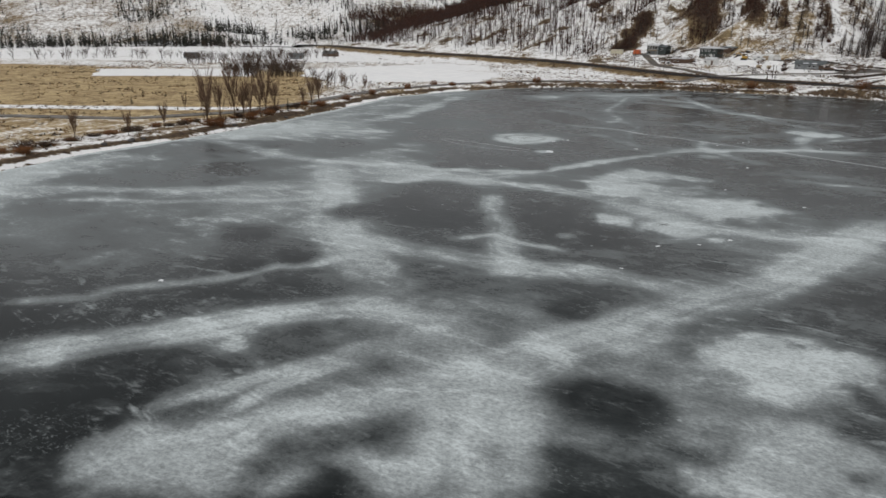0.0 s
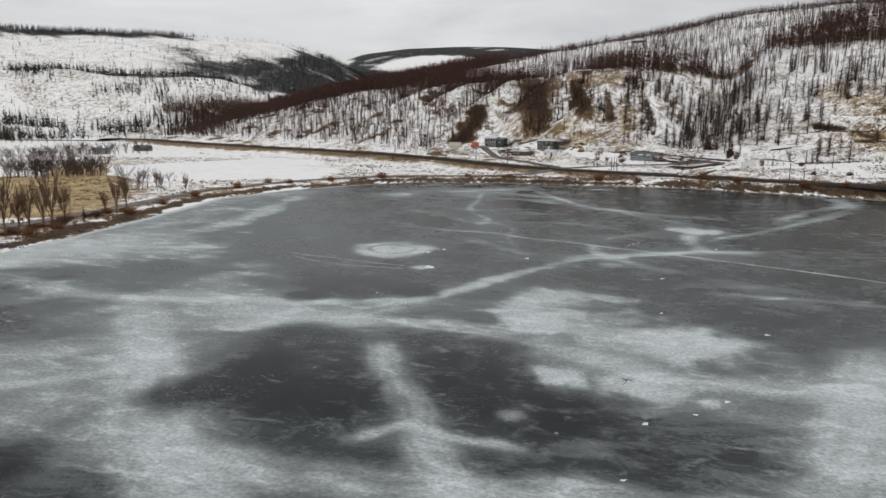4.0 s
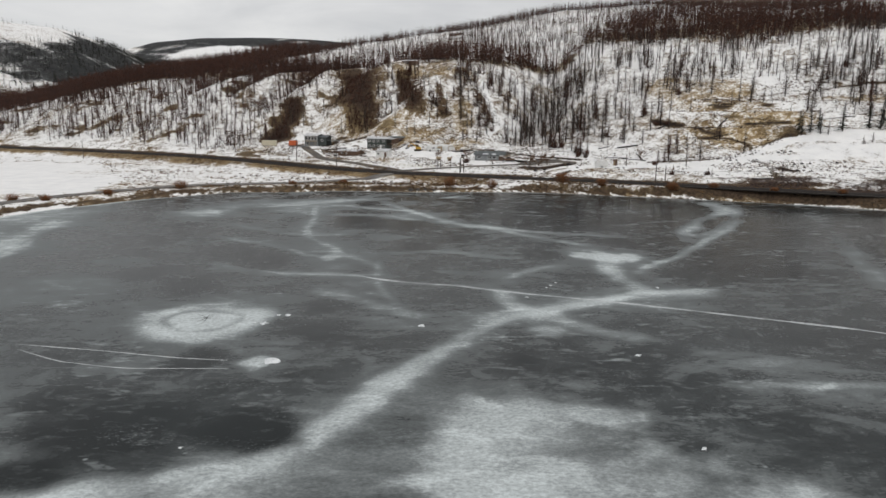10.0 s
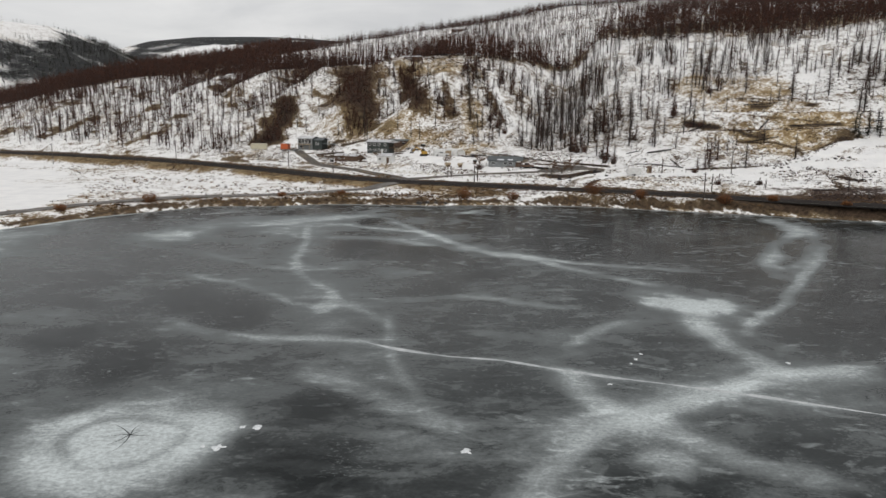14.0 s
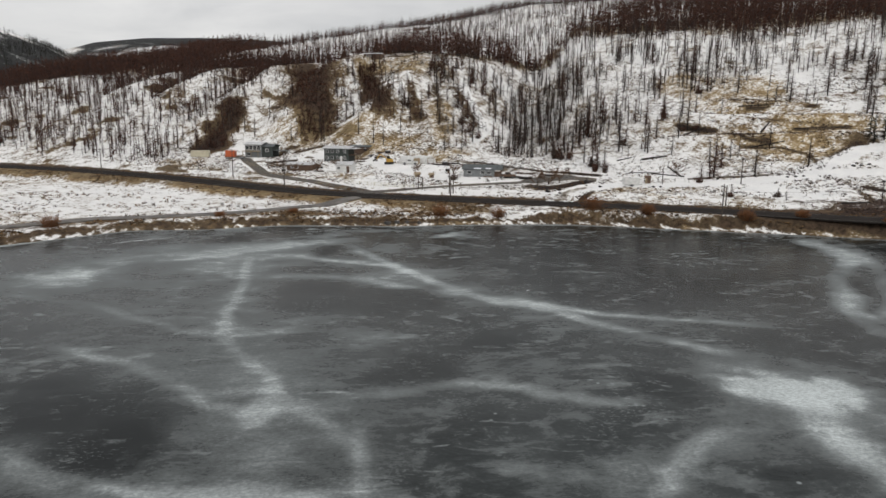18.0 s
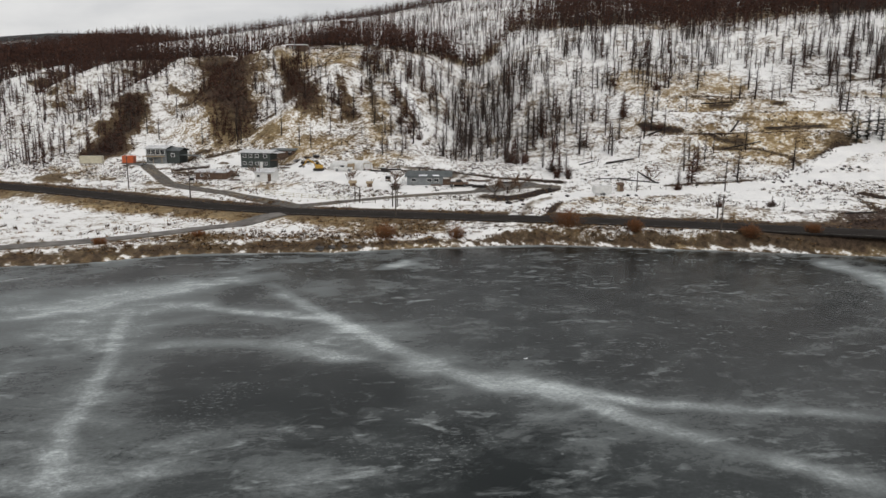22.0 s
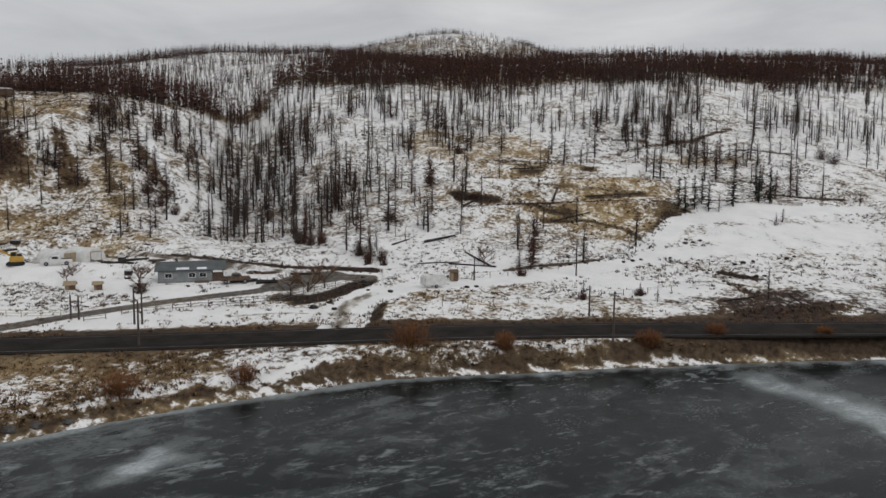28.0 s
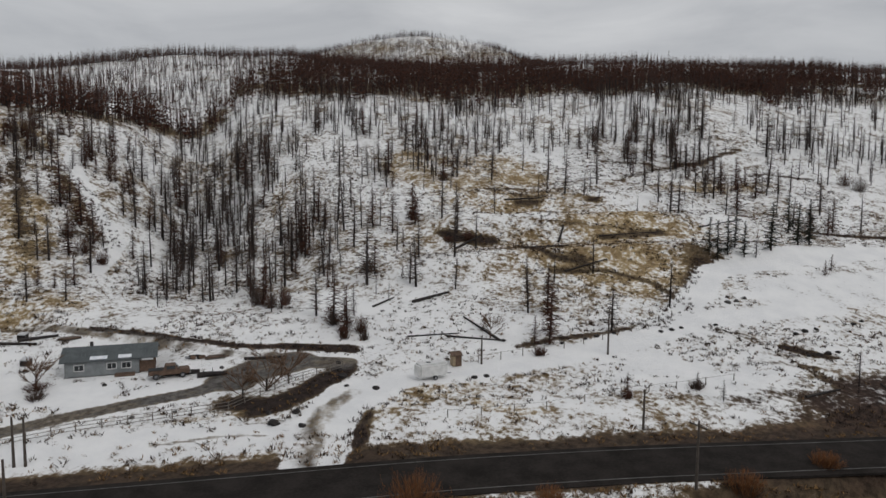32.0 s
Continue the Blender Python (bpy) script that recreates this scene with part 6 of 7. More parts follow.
rail_fence([by_road(u, w) for u, w in ((20, 14.9), (13.5, 17.2), (5.9, 18.7), (-2.2, 20.3), (-8.5, 27.2), (-15.4, 31.3))], 2.4, 1.15, 3, "grey wooden rail fence along the driveway")
rail_fence([(115.1, 314.0), (118.4, 305.8), (122.8, 297.8), (126.3, 293.6)], 2.6, 1.1, 3, "pale wooden rail fence round the paddock", M_CREAM)
rail_fence([(127, 289.0), (129.4, 287.4)], 2.4, 1.1, 3, "short wooden gate of rails by the drive")
rail_fence([(181.5, 254.5), (190, 247.5), (199, 241), (207, 236), (213, 233)], 3.4, 1.2, 1, "wire fence on thin wooden posts beside the snowy track")
rail_fence([(163.5, 250), (172, 240.5), (181.2, 233.5), (187, 227.5), (194, 221)], 5.0, 1.0, 1, "sagging wire fence on thin posts above the road")
# ---- single trees, shrubs and clutter ----
def tree_kinds(name, makers, mats, label, category, group):
    """Pattern trees (an Empty with trunk and boughs), kept out of sight below the land by never being linked."""
    kinds = []
    for stem, boughs in makers:
        kinds.append((tri_mesh("trunk", *stem, [mats[0]]), tri_mesh("crown", *boughs, [mats[1]])))
    return kinds, name, label, category, group


def stand(pattern, k, x, y, scale, turn, lean=(0, 0), label=""):
    kinds, name, text, category, group = pattern
    stem, boughs = kinds[k % len(kinds)]
    t = empty(name, pose(x, y, height(x, y) - 0.1, lean[0], lean[1], math.degrees(turn)) @ Matrix.Diagonal((scale, scale, scale, 1)), label or text, category, group)
    part("trunk", stem, None, t)
    part("crown", boughs, None, t)
    return t


def bare_crown(rng, tall, spread_, limbs, twigs, trunk=0.12, upright=0.6):
    """(trunk, branches) of a leafless broad tree or shrub: limbs that fork twice."""
    stem = gather([spike((0, 0, -0.3), (0.05, 0.02, tall * 0.3), trunk, trunk * 0.7, 5)])
    pieces = []
    for _ in range(limbs):
        turn = rng.uniform(0, 6.283)
        a = np.array([0.05, 0.02, tall * rng.uniform(0.02, 0.5)])
        out = spread_ * rng.uniform(0.3, 0.7)
        b = a + np.array([math.cos(turn) * out, math.sin(turn) * out, (tall - a[2]) * rng.uniform(0.35, upright)])
        pieces.append(spike(a, b, trunk * 0.42, trunk * 0.22))
        for _ in range(3):
            t2 = turn + rng.uniform(-0.9, 0.9)
            l2 = spread_ * rng.uniform(0.15, 0.45)
            p = a + (b - a) * rng.uniform(0.4, 1.0)
            c = p + np.array([math.cos(t2) * l2, math.sin(t2) * l2, tall * rng.uniform(0.04, 0.26)])
            pieces.append(spike(p, c, trunk * 0.32, trunk * 0.16))
            for _ in range(twigs):
                t3 = t2 + rng.uniform(-1.1, 1.1)
                l3 = spread_ * rng.uniform(0.08, 0.28)
                q = p + (c - p) * rng.uniform(0.25, 1.0)
                pieces.append(spike(q, q + np.array([math.cos(t3) * l3, math.sin(t3) * l3, tall * rng.uniform(0.04, 0.2)]), trunk * 0.2, 0))
    return stem, gather(pieces)


def bush(rng, tall, spread_, stems):
    pieces = []
    for _ in range(stems):
        turn, base = rng.uniform(0, 6.283), rng.uniform(0, 0.65) * spread_
        a = np.array([math.cos(turn) * base, math.sin(turn) * base, -0.1])
        out = base + spread_ * rng.uniform(-0.05, 0.75)
        b = np.array([math.cos(turn) * out, math.sin(turn) * out, tall * rng.uniform(0.55, 1.05) * math.sqrt(max(0.12, 1.0 - (out / (1.45 * spread_)) ** 2))])
        mid = (a + b) / 2 + np.array([0, 0, tall * 0.12])
        pieces += [spike(a, mid, 0.022, 0.02), spike(mid, b, 0.02, 0)]
        for _ in range(3):
            p = mid + (b - mid) * rng.uniform(0, 0.8)
            pieces.append(spike(p, p + np.array([rng.uniform(-0.3, 0.3), rng.uniform(-0.3, 0.3), rng.uniform(0.2, 0.5)]) * spread_ * 0.6, 0.016, 0))
    return gather(pieces)


rng = np.random.default_rng(11)
DEAD = tree_kinds("dead_tree", [conifer(rng, rng.uniform(7, 9), 120, 1.75, 0.3, 0.19, 0.05, 0.12, 5, 4) for _ in range(6)], (M_CHAR, M_TWIG), "fire-blackened bare conifer standing in snow", "dead tree", "burnt trees on the slope")
BROWNED = tree_kinds("browned_tree", [conifer(rng, rng.uniform(6, 8), 125, 1.9, 0.45, 0.17, 0.07, 0.05, 5, 4) for _ in range(4)], (M_CHAR, M_RUST), "scorched conifer with rusty brown needles", "dead tree", "scorched trees on the slope")
PINE = tree_kinds("pine_tree", [conifer(rng, rng.uniform(6, 7.5), 110, 1.8, 0.35, 0.14, 0.10, 0.08, 6, 2) for _ in range(4)], (M_CHAR, M_GREEN), "dark green young pine among burnt trees", "pine tree", "green pines")
BROAD = tree_kinds("bare_tree", [bare_crown(rng, 4.6, 3.2, 12, 9, 0.13) for _ in range(3)], (M_TWIG, M_BARK), "leafless bushy tree in the snowy yard", "bare tree", "bare trees")
POPLAR = tree_kinds("bare_tree", [bare_crown(rng, 9.5, 2.0, 26, 14, 0.085, 0.9) for _ in range(4)], (M_BRUSH, M_BARK), "tall thin leafless tree on the lake bank", "bare tree", "bare trees on the bank")

# trees that stand out on the near slope: x, y, height factor, pattern
for k, (x, y, size, what) in enumerate(((199.3, 286.5, 1.75, DEAD), (228.3, 293.1, 1.15, BROWNED), (225.8, 281.1, 1.45, DEAD), (282.5, 280.9, 1.3, DEAD), (203.4, 255.4, 1.1, DEAD), (196.3, 248.8, 1.35, BROWNED), (202.9, 240.6, 1.1, DEAD),
                                        (217.6, 234.2, 1.0, DEAD), (224.2, 250.1, 0.95, DEAD), (289.0, 236.7, 1.4, DEAD), (265.1, 241.5, 1.25, DEAD), (244.7, 227.9, 1.15, PINE), (243.3, 231.3, 1.0, PINE), (247.8, 226.9, 1.05, PINE),
                                        (259.5, 215.4, 1.35, PINE), (207.4, 308.9, 1.6, DEAD), (182.1, 281.3, 1.25, BROWNED), (180.8, 278.1, 0.8, BROWNED), (186.1, 299.8, 0.9, BROWNED), (198.4, 205.8, 0.7, DEAD),
                                        (181.2, 232.7, 0.42, BROWNED), (188.7, 225.0, 0.35, BROWNED), (186.1, 221.4, 0.38, DEAD), (247.5, 210.0, 0.4, BROWNED), (183.5, 286.0, 1.1, DEAD), (187.0, 303.5, 0.8, BROWNED), (184.6, 301.2, 0.7, DEAD))):
    stand(what, k, x, y, size, rng.uniform(0, 6.28))

# more of them further up, above the terraces and by the gully
for k, (x, y, size, what) in enumerate(((213.2, 283.3, 1.03, DEAD), (232.3, 296.1, 1.26, BROWNED), (259.6, 302.8, 1.09, BROWNED), (222.1, 295.4, 1.19, BROWNED), (269.2, 292.6, 1.30, DEAD), (197.0, 309.9, 0.74, BROWNED), (191.9, 309.6, 0.81, BROWNED),
                                        (194.9, 292.3, 0.68, BROWNED), (203.4, 287.5, 0.96, BROWNED), (222.4, 363.3, 1.6, BROWNED), (221.0, 351.1, 1.7, DEAD), (212.7, 357.2, 1.47, DEAD), (210.7, 315.6, 1.06, DEAD), (202.8, 308.0, 1.32, DEAD),
                                        (218.3, 311.2, 1.03, BROWNED), (195.8, 332.1, 1.5, DEAD), (200.8, 335.7, 1.47, DEAD), (197.1, 336.3, 1.46, DEAD), (233.4, 350.1, 1.8, BROWNED), (239.9, 359.2, 1.8, DEAD))):
    stand(what, k, x, y, size, rng.uniform(0, 6.28))
for k, (x, y, size, what) in enumerate(((216.6, 289.1, 0.57, BROWNED), (204.6, 281.9, 0.38, BROWNED), (286.2, 267.6, 1.5, DEAD), (265.7, 243.5, 1.37, DEAD), (287.9, 238.8, 1.20, DEAD), (285.7, 230.4, 1.48, BROWNED), (242.2, 229.5, 1.10, PINE),
                                        (246.0, 224.8, 1.02, PINE), (251.5, 220.2, 1.47, PINE), (262.8, 213.3, 1.4, PINE), (272.7, 217.8, 1.30, PINE), (247.3, 222.7, 0.61, DEAD), (295.0, 211.5, 1.34, DEAD), (281.0, 208.7, 1.07, BROWNED),
                                        (275.0, 209.6, 0.92, BROWNED), (278.9, 213.6, 0.94, BROWNED), (251.0, 209.0, 0.48, BROWNED), (210.9, 258.7, 0.87, DEAD), (212.4, 255.0, 0.72, DEAD), (278.6, 249.0, 1.05, DEAD), (241.8, 267.6, 0.37, BROWNED), (230.2, 258.6, 0.26, BROWNED))):
    stand(what, k + 2, x, y, size, rng.uniform(0, 6.28))
for k, (x, y, size, what) in enumerate(((183.2, 354.6, 1.7, BROWNED), (183.4, 348.0, 1.5, BROWNED), (181.7, 342.0, 1.3, BROWNED), (184.6, 372.1, 1.35, DEAD), (174.5, 355.6, 1.0, DEAD), (181.2, 359.2, 0.9, DEAD), (202.7, 372.4, 0.85, BROWNED), (205.0, 367.9, 0.75, BROWNED),
                                        (214.8, 368.5, 1.4, DEAD), (195.5, 350.8, 0.9, DEAD), (201.5, 354.9, 0.8, DEAD), (186.9, 336.8, 0.8, BROWNED), (201.2, 344.7, 1.2, DEAD), (170.7, 339.4, 1.2, DEAD), (169.1, 340.4, 0.9, DEAD), (174.8, 339.7, 1.2, BROWNED),
                                        (203.1, 337.0, 1.4, DEAD), (344.0, 248.3, 2.0, DEAD), (311.3, 250.9, 1.2, DEAD), (358.4, 215.6, 2.2, DEAD), (336.1, 227.4, 2.1, DEAD), (343.1, 222.9, 1.6, DEAD), (287.7, 306.8, 1.2, DEAD), (192.5, 250.0, 0.6, BROWNED),
                                        (193.2, 247.8, 0.7, BROWNED), (204.4, 252.2, 1.1, BROWNED), (183.9, 298.3, 0.9, BROWNED), (183.3, 293.4, 0.75, BROWNED), (180.9, 277.7, 1.0, BROWNED), (179.3, 323.7, 1.1, DEAD), (183.6, 323.7, 0.9, DEAD), (159.4, 328.0, 1.0, DEAD))):
    stand(what, k + 4, x, y, size, rng.uniform(0, 6.28))
tilted = stand(BROAD, 1, 190.9, 256.9, 0.95, 0.4, (0, 12), "leafless charred tree leaning over the snow")
for k, (x, y, size) in enumerate(((142.6, 298.2, 1.05), (154.7, 274.7, 1.0), (158.0, 273.8, 1.3), (161.4, 273.0, 1.1), (121.6, 332.4, 1.0), (116.5, 337.2, 0.9), (110.8, 340.6, 0.8), (136.9, 309.9, 0.7), (139.5, 312.6, 0.6))):
    stand(BROAD, k, x, y, size, rng.uniform(0, 6.28))
for k, (x, y, size) in enumerate(((-55.8, 165, 0.75), (-57.5, 170.4, 1.0), (-54.6, 172, 0.8), (-52.4, 176, 1.05), (-51.5, 181.2, 0.7), (-49.4, 180.4, 0.8), (-48.0, 184, 0.75), (-47.2, 187, 0.9), (-45.2, 189, 0.7), (-38.2, 204.2, 0.7), (-36.9, 209.6, 0.65),
                                  (-39.9, 201, 0.5), (-34.5, 249.8, 0.5), (-27.2, 246.8, 0.45), (-36.0, 253.2, 0.5), (-72, 196, 0.35), (-64, 160, 0.5), (-68, 150, 0.45), (-76, 143, 0.5))):
    stand(POPLAR, k, x, y, size * 1.3, rng.uniform(0, 6.28))
stand(PINE, 0, -42.6, 193.0, 0.5, 0.3, label="small dark evergreen on the lake bank")
stand(PINE, 1, -92.0, 208.0, 0.35, 0.9, label="small dark evergreen in the straw field")


# willow bushes and brush along the shore
def shore_bush(x, y, tall, wide, material, label):
    b = empty("willow_bush", pose(x, y, height(x, y)), label, "bush", "bushes along the shore")
    part("crown", tri_mesh("crown", *bush(rng, tall * 0.9, wide * 1.15, 150), [material]), None, b)
    part("undergrowth", tri_mesh("undergrowth", *bush(rng, tall * 0.35, wide * 1.1, 50), [M_BRUSH]), None, b)


for x, y, tall, wide in ((112.8, 259.6, 3.6, 2.0), (124.4, 253.2, 3.0, 1.5), (143.4, 242.6, 4.2, 2.7), (150.1, 232.2, 2.8, 1.6), (163.6, 216.8, 2.9, 1.8), (172.8, 209.8, 2.2, 1.5), (37.5, 284.5, 3.0, 2.0), (-3.5, 273.6, 2.2, 1.4), (3.5, 270.6, 1.8, 1.3),
                         (18, 277.5, 1.9, 1.3), (-13, 258, 2.4, 1.5), (-24, 240, 2.0, 1.5), (-53.5, 167.2, 2.6, 1.8), (-55.5, 166.0, 2.4, 1.8), (-49.0, 178.6, 2.2, 1.8), (-46.0, 185.0, 1.9, 1.6), (-36.0, 206.6, 1.8, 1.6), (-30.5, 222.5, 1.8, 1.6),
                         (-78, 128, 1.7, 1.6), (-81, 121, 1.9, 1.6), (70, 283, 1.5, 1.2), (86, 280, 1.4, 1.2), (193.5, 184, 1.8, 1.3), (182, 196.5, 1.4, 1.2)):
    shore_bush(x, y, tall, wide, M_WILLOW, "orange-brown leafless willow bush at the water's edge")


for k in range(26):
    g = k / 25
    x, y = -80 + 44 * g + rng.uniform(-5, 0), 126 + 82 * g ** 0.9 + rng.uniform(0, 5)
    shore_bush(x, y, rng.uniform(0.6, 1.7), rng.uniform(1.0, 2.2), M_BRUSH if k % 3 else M_WILLOW, "leafless brown shrub on the grassy lake bank")


# reddish scrub at the mouth of the gully and on the slope
def scrub_bush(x, y, tall, wide, material):
    b = empty("scrub_bush", pose(x, y, height(x, y)), "reddish-brown leafless scrub bush in the snow", "bush", "scrub on the slope")
    part("crown", tri_mesh("crown", *bush(rng, tall, wide, 110), [material]), None, b)
    part("undergrowth", tri_mesh("undergrowth", *bush(rng, tall * 0.4, wide * 0.9, 40), [M_BRUSH]), None, b)


for k, (x, y, tall, wide) in enumerate(((183.8, 299.6, 3.6, 1.6), (183.3, 295.9, 3.0, 1.5), (185.6, 294.7, 3.4, 1.4), (182, 281.3, 3.0, 1.5), (178.6, 276.5, 2.6, 1.2), (181.9, 275.6, 3.2, 1.4), (204.1, 289.8, 3.0, 1.6), (231.3, 295.7, 3.4, 1.6),
                                        (259.1, 302.5, 3.6, 1.8), (178.2, 345, 3.6, 2.0), (178, 339.5, 3.8, 2.0), (178.5, 335, 3.0, 1.6), (323.3, 201.9, 4.5, 2.6), (325.9, 205.5, 4.5, 2.4), (188.7, 247.7, 1.5, 1.2), (188.4, 225.1, 1.4, 1.1),
                                        (180.6, 232.5, 1.3, 0.9), (142.5, 297.5, 1.2, 1.6), (140.8, 295.4, 1.0, 1.3), (227.8, 279.4, 1.8, 1.9), (224.6, 282.4, 1.6, 1.6), (179.8, 273.6, 1.6, 1.0))):
    scrub_bush(x, y, tall, wide, M_RUST if k % 3 else M_TWIG)


def logs_and_stones():
    for a, b, r in (((197.1, 275.1), (203.9, 271.3), 0.32), ((190.6, 255.1), (196.2, 264.4), 0.22), ((187.8, 263.2), (190.8, 254.9), 0.18), ((191.7, 280.0), (197.0, 279.0), 0.2), ((222.6, 279.8), (231.0, 277.5), 0.25), ((184.5, 268.5), (190.0, 262.0), 0.14),
                    ((228.3, 266.0), (236.0, 259.0), 0.22), ((222.6, 255.3), (230, 249.0), 0.2), ((244.7, 254.9), (254.5, 243.9), 0.22), ((262, 236), (272, 228), 0.22), ((256, 283), (262, 275), 0.2), ((196, 199), (203, 203), 0.18), ((193, 212), (198, 208), 0.2), ((238, 262), (244, 263), 0.3),
                    ((154, 288.6), (157.4, 285.2), 0.45), ((156.2, 284.4), (159.0, 281.8), 0.45), ((150.4, 315.2), (154.6, 312.0), 0.3), ((147.4, 316.4), (151.0, 311.6), 0.28), ((136.0, 335.4), (140.0, 338.0), 0.3), ((138.0, 338.5), (142.5, 336.5), 0.3), ((164, 283.5), (167.5, 279.5), 0.25)):
        za, zb = height(*a) + r * 0.7, height(*b) + r * 0.7
        o = Vector((*a, za))
        end = Vector((*b, zb)) - o
        t = empty("fallen_log", Matrix.Translation(o), "charred fallen log lying in the snow", "log", "fallen logs")
        bm = rod((0, 0, 0), end, r, r * 0.6, 8)
        part("trunk", bm, M_LOG, t)
        for _ in range(5):
            p = np.array(end) * rng.uniform(0.2, 0.95)
            stub = (spike(p, p + np.array([rng.uniform(-0.6, 0.6), rng.uniform(-0.6, 0.6), rng.uniform(0.2, 0.9)]), r * 0.25, 0))
            part("branch_stub", tri_mesh("branch_stub", *stub, [M_CHAR]), None, t)

    def boulder(x, y, r, material, name, label):
        bm = bmesh.new()
        bmesh.ops.create_icosphere(bm, subdivisions=2, radius=r)
        for v in bm.verts:
            v.co *= 0.75 + 0.5 * noise.noise(v.co * (1.3 / r) + Vector((x, y, 0)))
            v.co.z *= 0.65
        me = bpy.data.meshes.new(name)
        bm.to_mesh(me)
        bm.free()
        me.materials.append(material)
        ob = new(name, me)
        ob.location = (x, y, height(x, y) + r * 0.15)
        tagged(ob, label, "stump" if material is M_LOG else "rock", "rocks and root plates")

    for x, y, r in ((190.9, 254.6, 0.55), (167.0, 268.2, 0.8), (168.5, 269.8, 0.6), (170.6, 271.6, 0.5), (164.8, 266.0, 0.4), (151.3, 266.6, 0.9), (152.6, 263.4, 0.6), (155.2, 266.4, 0.7), (153.2, 269.0, 0.5), (147.8, 292.0, 0.4), (210.0, 210.6, 0.6), (206.5, 233.5, 0.5), (208.0, 232.0, 0.6), (209.6, 230.8, 0.45), (213.5, 226.0, 0.5), (198.0, 243.5, 0.5), (199.8, 242.2, 0.6), (202.2, 240.0, 0.5), (194.6, 246.2, 0.5), (176.2, 252.6, 0.6), (177.6, 251.4, 0.5), (166.2, 262.2, 0.6), (216.5, 214.0, 0.6), (218.5, 212.8, 0.7), (220.4, 211.2, 0.5), (226.0, 205.6, 0.6), (228.2, 204.4, 0.5), (211.2, 209.4, 0.7), (212.4, 208.0, 0.5), (208.6, 212.0, 0.45)):
        boulder(x, y, r, M_LOG, "root_plate", "dark charred root plate poking out of the snow")
    for x, y, r in ((223.9, 225.2, 0.7), (225.3, 224.0, 0.6), (227.2, 222.9, 0.6), (226.0, 225.6, 0.5), (143.8, 281.6, 0.45), (147.5, 278.6, 0.4), (161.5, 281.0, 0.5), (160.2, 284.0, 0.45), (100.6, 262.0, 0.9), (102.4, 261.0, 0.8), (104.4, 260.2, 0.7), (106.8, 259.0, 0.6), (-66, 146.5, 0.9), (-64.5, 149.0, 0.7), (-69.5, 141.5, 0.8), (-51, 170.4, 0.8), (-42, 187, 0.7)):
        boulder(x, y, r, M_ROCK, "boulder", "dark boulder at the edge of snow")


logs_and_stones()


# many single dead trees on the slope that the flight passes nearest
def near_trees():
    spots = sow(rng, 5200, (-135, 60, 50, 175), on_slope)
    rng.shuffle(spots)
    for k, (x, y, z) in enumerate(spots[:270]):
        stand(BROWNED if k % 6 == 0 else DEAD, k, x, y, rng.uniform(0.6, 1.45), rng.uniform(0, 6.28), (rng.uniform(-3, 3), rng.uniform(-3, 3)))


near_trees()


def bluff_trees():
    """Scorched trees in loose clumps over the dome of the near bluff."""
    def chance(u, w, x, y):
        return 0.9 * ease((ripple(x, y, 16, 161, 3) - 0.0) / 0.4) * ease((108 - u) / 10) * ease((u - 30) / 10) * ease((w - 58) / 10) * ease((150 - w) / 15)
    spots = sow(rng, 1100, (28, 110, 60, 160), chance)
    for k, (x, y, z) in enumerate(spots[:140]):
        stand(DEAD if k % 3 == 0 else BROWNED, k, x, y, rng.uniform(0.4, 1.0), rng.uniform(0, 6.28), (rng.uniform(-4, 4), rng.uniform(-4, 4)))


bluff_trees()


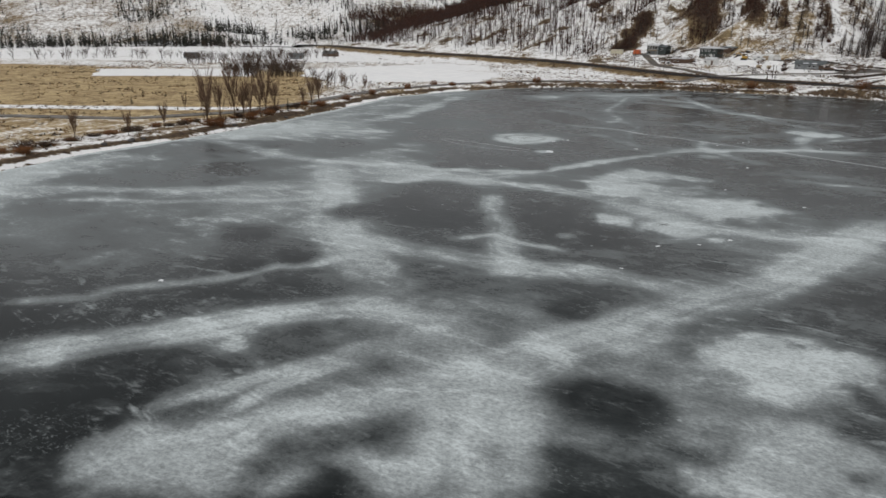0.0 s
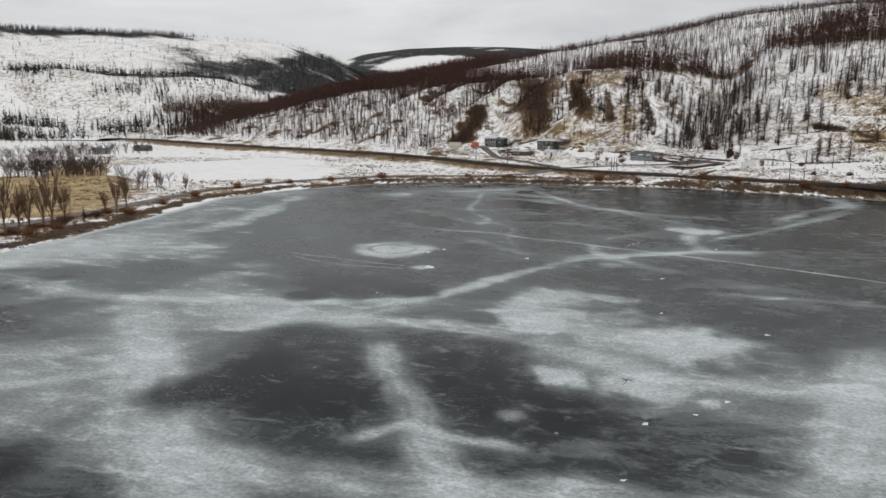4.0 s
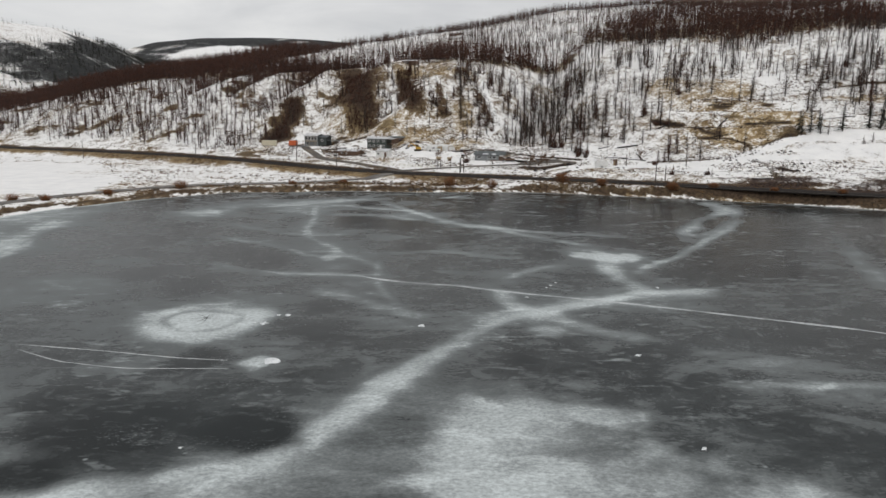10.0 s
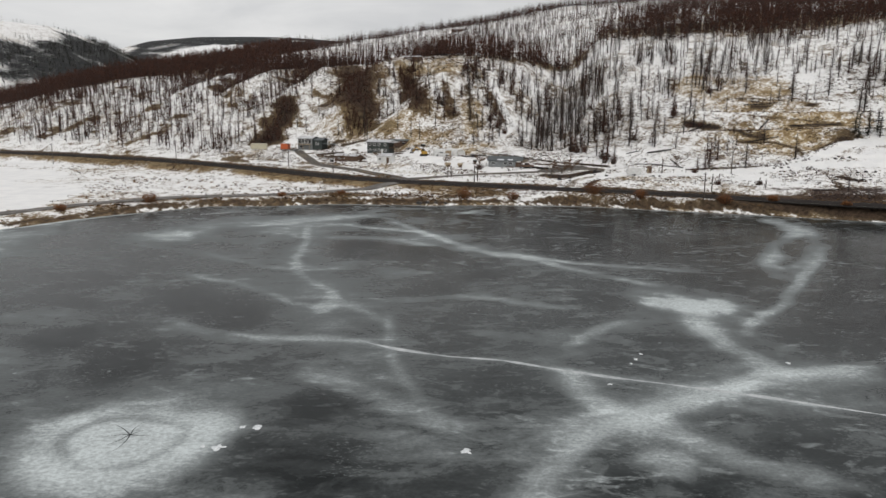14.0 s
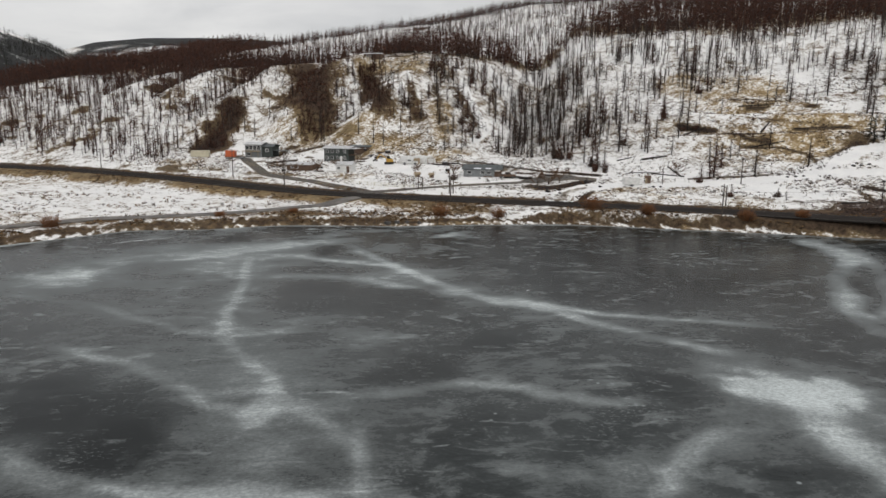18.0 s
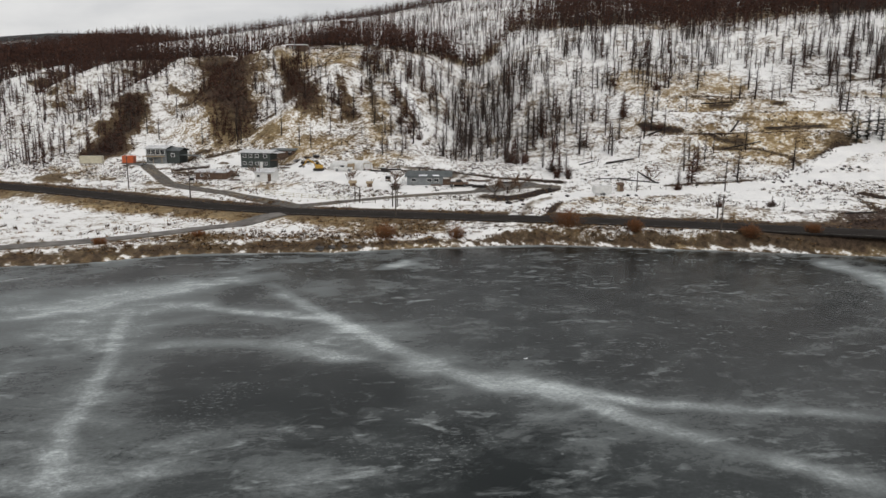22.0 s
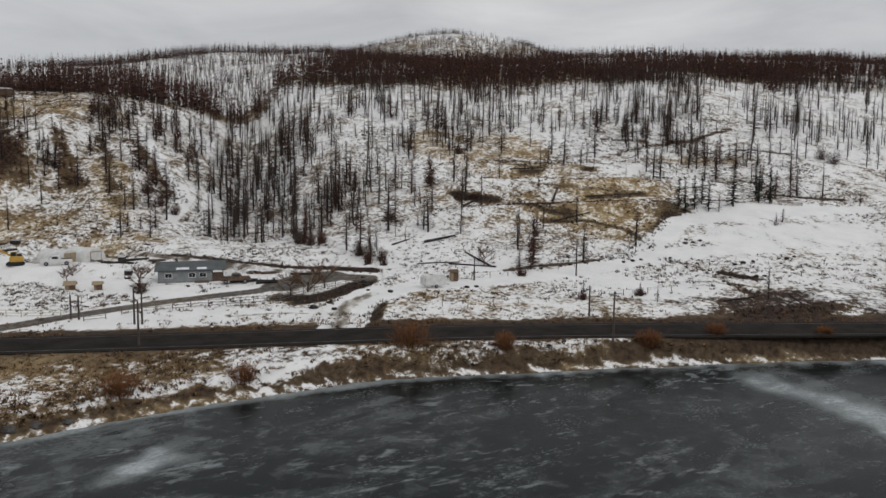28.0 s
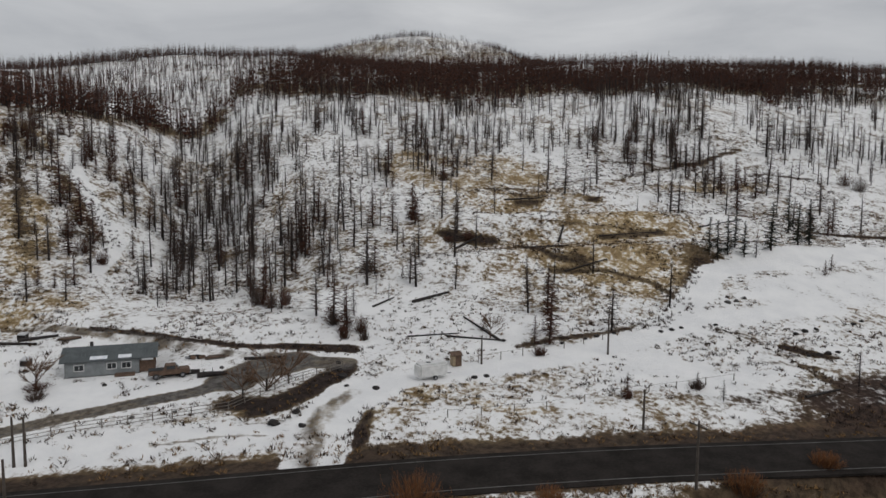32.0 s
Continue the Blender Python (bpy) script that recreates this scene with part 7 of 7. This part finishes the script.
def yard_clutter():
    """Heaps of scrap, timber and tarpaulins behind and beside the houses."""
    for x, y, kind in ((136.5, 355.6, 0), (139.4, 352.6, 1), (141.2, 350.8, 2), (139.6, 343.6, 0), (142.4, 342.0, 1), (144.0, 340.0, 2), (138.2, 345.6, 1), (140.8, 333.6, 2), (133.0, 338.2, 1), (119.5, 340.6, 0), (117.0, 336.2, 1), (108.8, 345.8, 2),
                       (105.4, 376.6, 0), (101.8, 380.2, 1), (160.6, 289.6, 0), (162.4, 287.4, 1), (147.6, 318.8, 0), (151.8, 316.4, 2), (155.0, 309.8, 1), (146.4, 306.6, 2)):
        name, text = (("scrap_heap", "low heap of rusty scrap lying in the yard snow"), ("plank_stack", "stack of weathered planks lying in the yard snow"), ("covered_crate", "dark crate under a snow-dusted grey tarpaulin"))[kind]
        t = empty(name, pose(x, y, height(x, y), 0, 0, rng.uniform(0, 180)), text, ("scrap", "timber", "crate")[kind], "clutter in the yards")
        if kind == 0:
            for _ in range(6):
                part("scrap_piece", box((rng.uniform(0.4, 1.3), rng.uniform(0.3, 0.8), rng.uniform(0.2, 0.5)), (rng.uniform(-1, 1), rng.uniform(-0.7, 0.7), rng.uniform(0.1, 0.35)), (rng.uniform(-20, 20), rng.uniform(-20, 20), rng.uniform(0, 180)), 0.03), (M_BROWN, M_STEEL, M_LOG)[int(rng.integers(3))], t)
        elif kind == 1:
            for k in range(5):
                part("plank", box((rng.uniform(2.2, 3.4), 0.26, 0.14), (rng.uniform(-0.2, 0.2), -0.55 + 0.28 * k, 0.08), (0, 0, rng.uniform(-5, 5)), 0.01), M_BROWN if k % 2 else M_POLE, t)
                part("plank", box((rng.uniform(1.8, 3.0), 0.26, 0.14), (rng.uniform(-0.3, 0.3), -0.5 + 0.25 * k, 0.24), (0, 0, rng.uniform(-7, 7)), 0.01), M_POLE if k % 2 else M_BROWN, t)
        else:
            part("crate", box((1.6, 1.1, 0.8), (0, 0, 0.38), (0, 0, 0), 0.03), M_LOG, t)
            part("tarpaulin", box((1.75, 1.2, 0.16), (0, 0, 0.82), (3, -2, 0), 0.07), M_PALEROOF, t)


yard_clutter()


# ---- grass, brush and stones that nobody could count ----
def tufts(name, count, box_, chance, blades, tall, wide, material, label, category, road_free=5.2):
    spots = sow(rng, count, box_, chance, road_free)
    n = len(spots)
    turn, lean = rng.uniform(0, 6.283, (n, blades)), rng.uniform(0.1, 1.0, (n, blades))
    scale = rng.uniform(0.45, 1.3, (n, 1))
    ax, ay = rng.normal(0, 0.3 * wide, (n, blades)), rng.normal(0, 0.3 * wide, (n, blades))
    h = tall * scale * rng.uniform(0.5, 1.0, (n, blades))
    base = np.stack([spots[:, :1] + ax, spots[:, 1:2] + ay, np.repeat(spots[:, 2:3] - 0.06, blades, 1)], -1)
    tip = base + np.stack([np.cos(turn) * lean * wide * scale, np.sin(turn) * lean * wide * scale, h], -1)
    side = np.stack([-np.sin(turn), np.cos(turn), np.zeros_like(turn)], -1) * (0.10 * wide + 0.02)
    verts = np.stack([base - side, base + side, tip], 2).reshape(-1, 3)
    tris = np.arange(len(verts)).reshape(-1, 3)
    me = tri_mesh(name, verts, tris, [material])
    return tagged(new(name, me), label, category, kind="stuff")


def outside_fields(x, y):
    free = np.ones(np.shape(x))
    for ring in FIELDS:
        free = free * ~inside(x, y, ring)
    return free


def off_lane(x, y):
    far, _ = to_line(x, y, [(112, 283), (101, 288), (89, 288.5), (75, 286), (60, 288), (46, 292), (26, 287), (2, 275), (-22, 254), (-40, 217)])
    return ease((far - 2.2) / 0.8)


def bank_chance(u, w, x, y):
    rim, _ = to_line(x, y, SHORE + SHORE[:1])
    patch = ease(0.55 + 1.1 * ripple(x, y, 9, 131, 3))
    return np.clip(((w < -5) * (0.8 * ease((15 - rim) / 6) + 0.05) + 0.5 * ease((14 - np.abs(w)) / 4)) * patch, 0, 1) * (rim > 1.4) * outside_fields(x, y) * off_lane(x, y)


def slope_chance(u, w, x, y):
    return np.clip((0.35 + 0.9 * ripple(x, y, 12, 141, 4)) * ease((w - 12) / 8) * (1 - 0.8 * blot(u, w, -112, 52, 30, 14)), 0, 1)


def yard_free(u, w, x, y):
    near = np.full(np.shape(u), 1.0)
    for breadth, line in SMOOTH + LANES:
        far, _ = to_line(u, w, line)
        near = near * ease((far - breadth) / 1.5)
    return slope_chance(u, w, x, y) * near


tufts("bank_grass", 70000, (-140, 190, -80, 18), bank_chance, 9, 0.38, 0.6, M_STRAW, "matted brown and straw-coloured winter grass on the banks", "dry grass")
tufts("bank_brush", 26000, (-140, 190, -80, 18), bank_chance, 8, 0.5, 0.8, M_BRUSH, "low grey-brown brush along the banks", "brush")
tufts("slope_brush", 46000, (-150, 170, 10, 170), yard_free, 9, 0.5, 0.7, M_BRUSH, "small dark brush poking through the snow", "brush")
def scrub_chance(u, w, x, y):
    near = np.zeros(np.shape(u))
    for breadth, line, deep in BARE[5:9] + BARE[15:]:
        far, _ = to_line(u, w, line)
        near = np.maximum(near, ease((breadth + 0.6 - far) / 0.6))
    return 0.35 * near


tufts("bank_scrub", 120000, (-150, 110, 6, 150), scrub_chance, 8, 0.6, 0.55, M_TWIG, "dark scrub and roots along cut banks", "brush")
tufts("slope_grass", 60000, (-150, 170, 10, 170), yard_free, 6, 0.4, 0.5, M_STRAW, "pale grass tufts poking through the snow", "dry grass")


def field_chance(u, w, x, y):
    rim, _ = to_line(x, y, SHORE + SHORE[:1])
    return (w < -6) * (rim > 2) * np.clip(0.2 + ripple(x, y, 14, 151, 3) + 0.4 * ease((16 - rim) / 6), 0, 1) * outside_fields(x, y) * off_lane(x, y)


tufts("field_grass", 20000, (-40, 330, -330, -12), field_chance, 8, 0.6, 0.8, M_STRAW, "pale grass standing through the snow of the lakeside fields", "dry grass")
tufts("field_brush", 9000, (-40, 330, -330, -20), field_chance, 8, 0.8, 0.8, M_BRUSH, "scattered brush in the lakeside fields", "brush")


def copse():
    r2 = np.random.default_rng(21)
    kinds = [bare_crown(r2, 7.5, 3.2, 9, 3, 0.12, 0.7) for _ in range(5)]
    spots = []
    for cx, cy, rx, ry, n in ((-80, 318, 17, 11, 110), (-118, 420, 34, 18, 80), (-92, 468, 26, 12, 40), (-230, 470, 70, 20, 50), (-150, 640, 110, 14, 50), (-40, 262, 8, 5, 8)):
        a, q = r2.uniform(0, 6.283, n), np.sqrt(r2.random(n))
        spots += [(cx + math.cos(i) * j * rx, cy + math.sin(i) * j * ry) for i, j in zip(a, q)]
    spots = np.array(spots)
    z = land(spots[:, 0], spots[:, 1])
    flock("copse", kinds, np.column_stack([spots, z]), r2.uniform(0.6, 1.15, len(z)), r2.uniform(0, 6.3, len(z)), [M_BRUSH, M_BRUSH], "grey-brown leafless copse in the snowy fields", "bare trees")
    green = [conifer(r2, r2.uniform(11, 15), 30, 3.0, 0.6, 0.2, 0.5, 0.06, 4) for _ in range(4)]
    spots = [(-232 + r2.normal(0, 22), 700 + r2.normal(0, 10)) for _ in range(34)] + [(-95 + r2.normal(0, 25), 770 + r2.normal(0, 18)) for _ in range(40)] + [(-330 + r2.normal(0, 60), 690 + r2.normal(0, 12)) for _ in range(20)]
    spots = np.array(spots)
    flock("pine_grove", green, np.column_stack([spots, land(spots[:, 0], spots[:, 1])]), r2.uniform(0.8, 1.3, len(spots)), r2.uniform(0, 6.3, len(spots)), [M_CHAR, M_GREEN], "clumps of dark tall pines at the valley's edge", "pine trees")


copse()
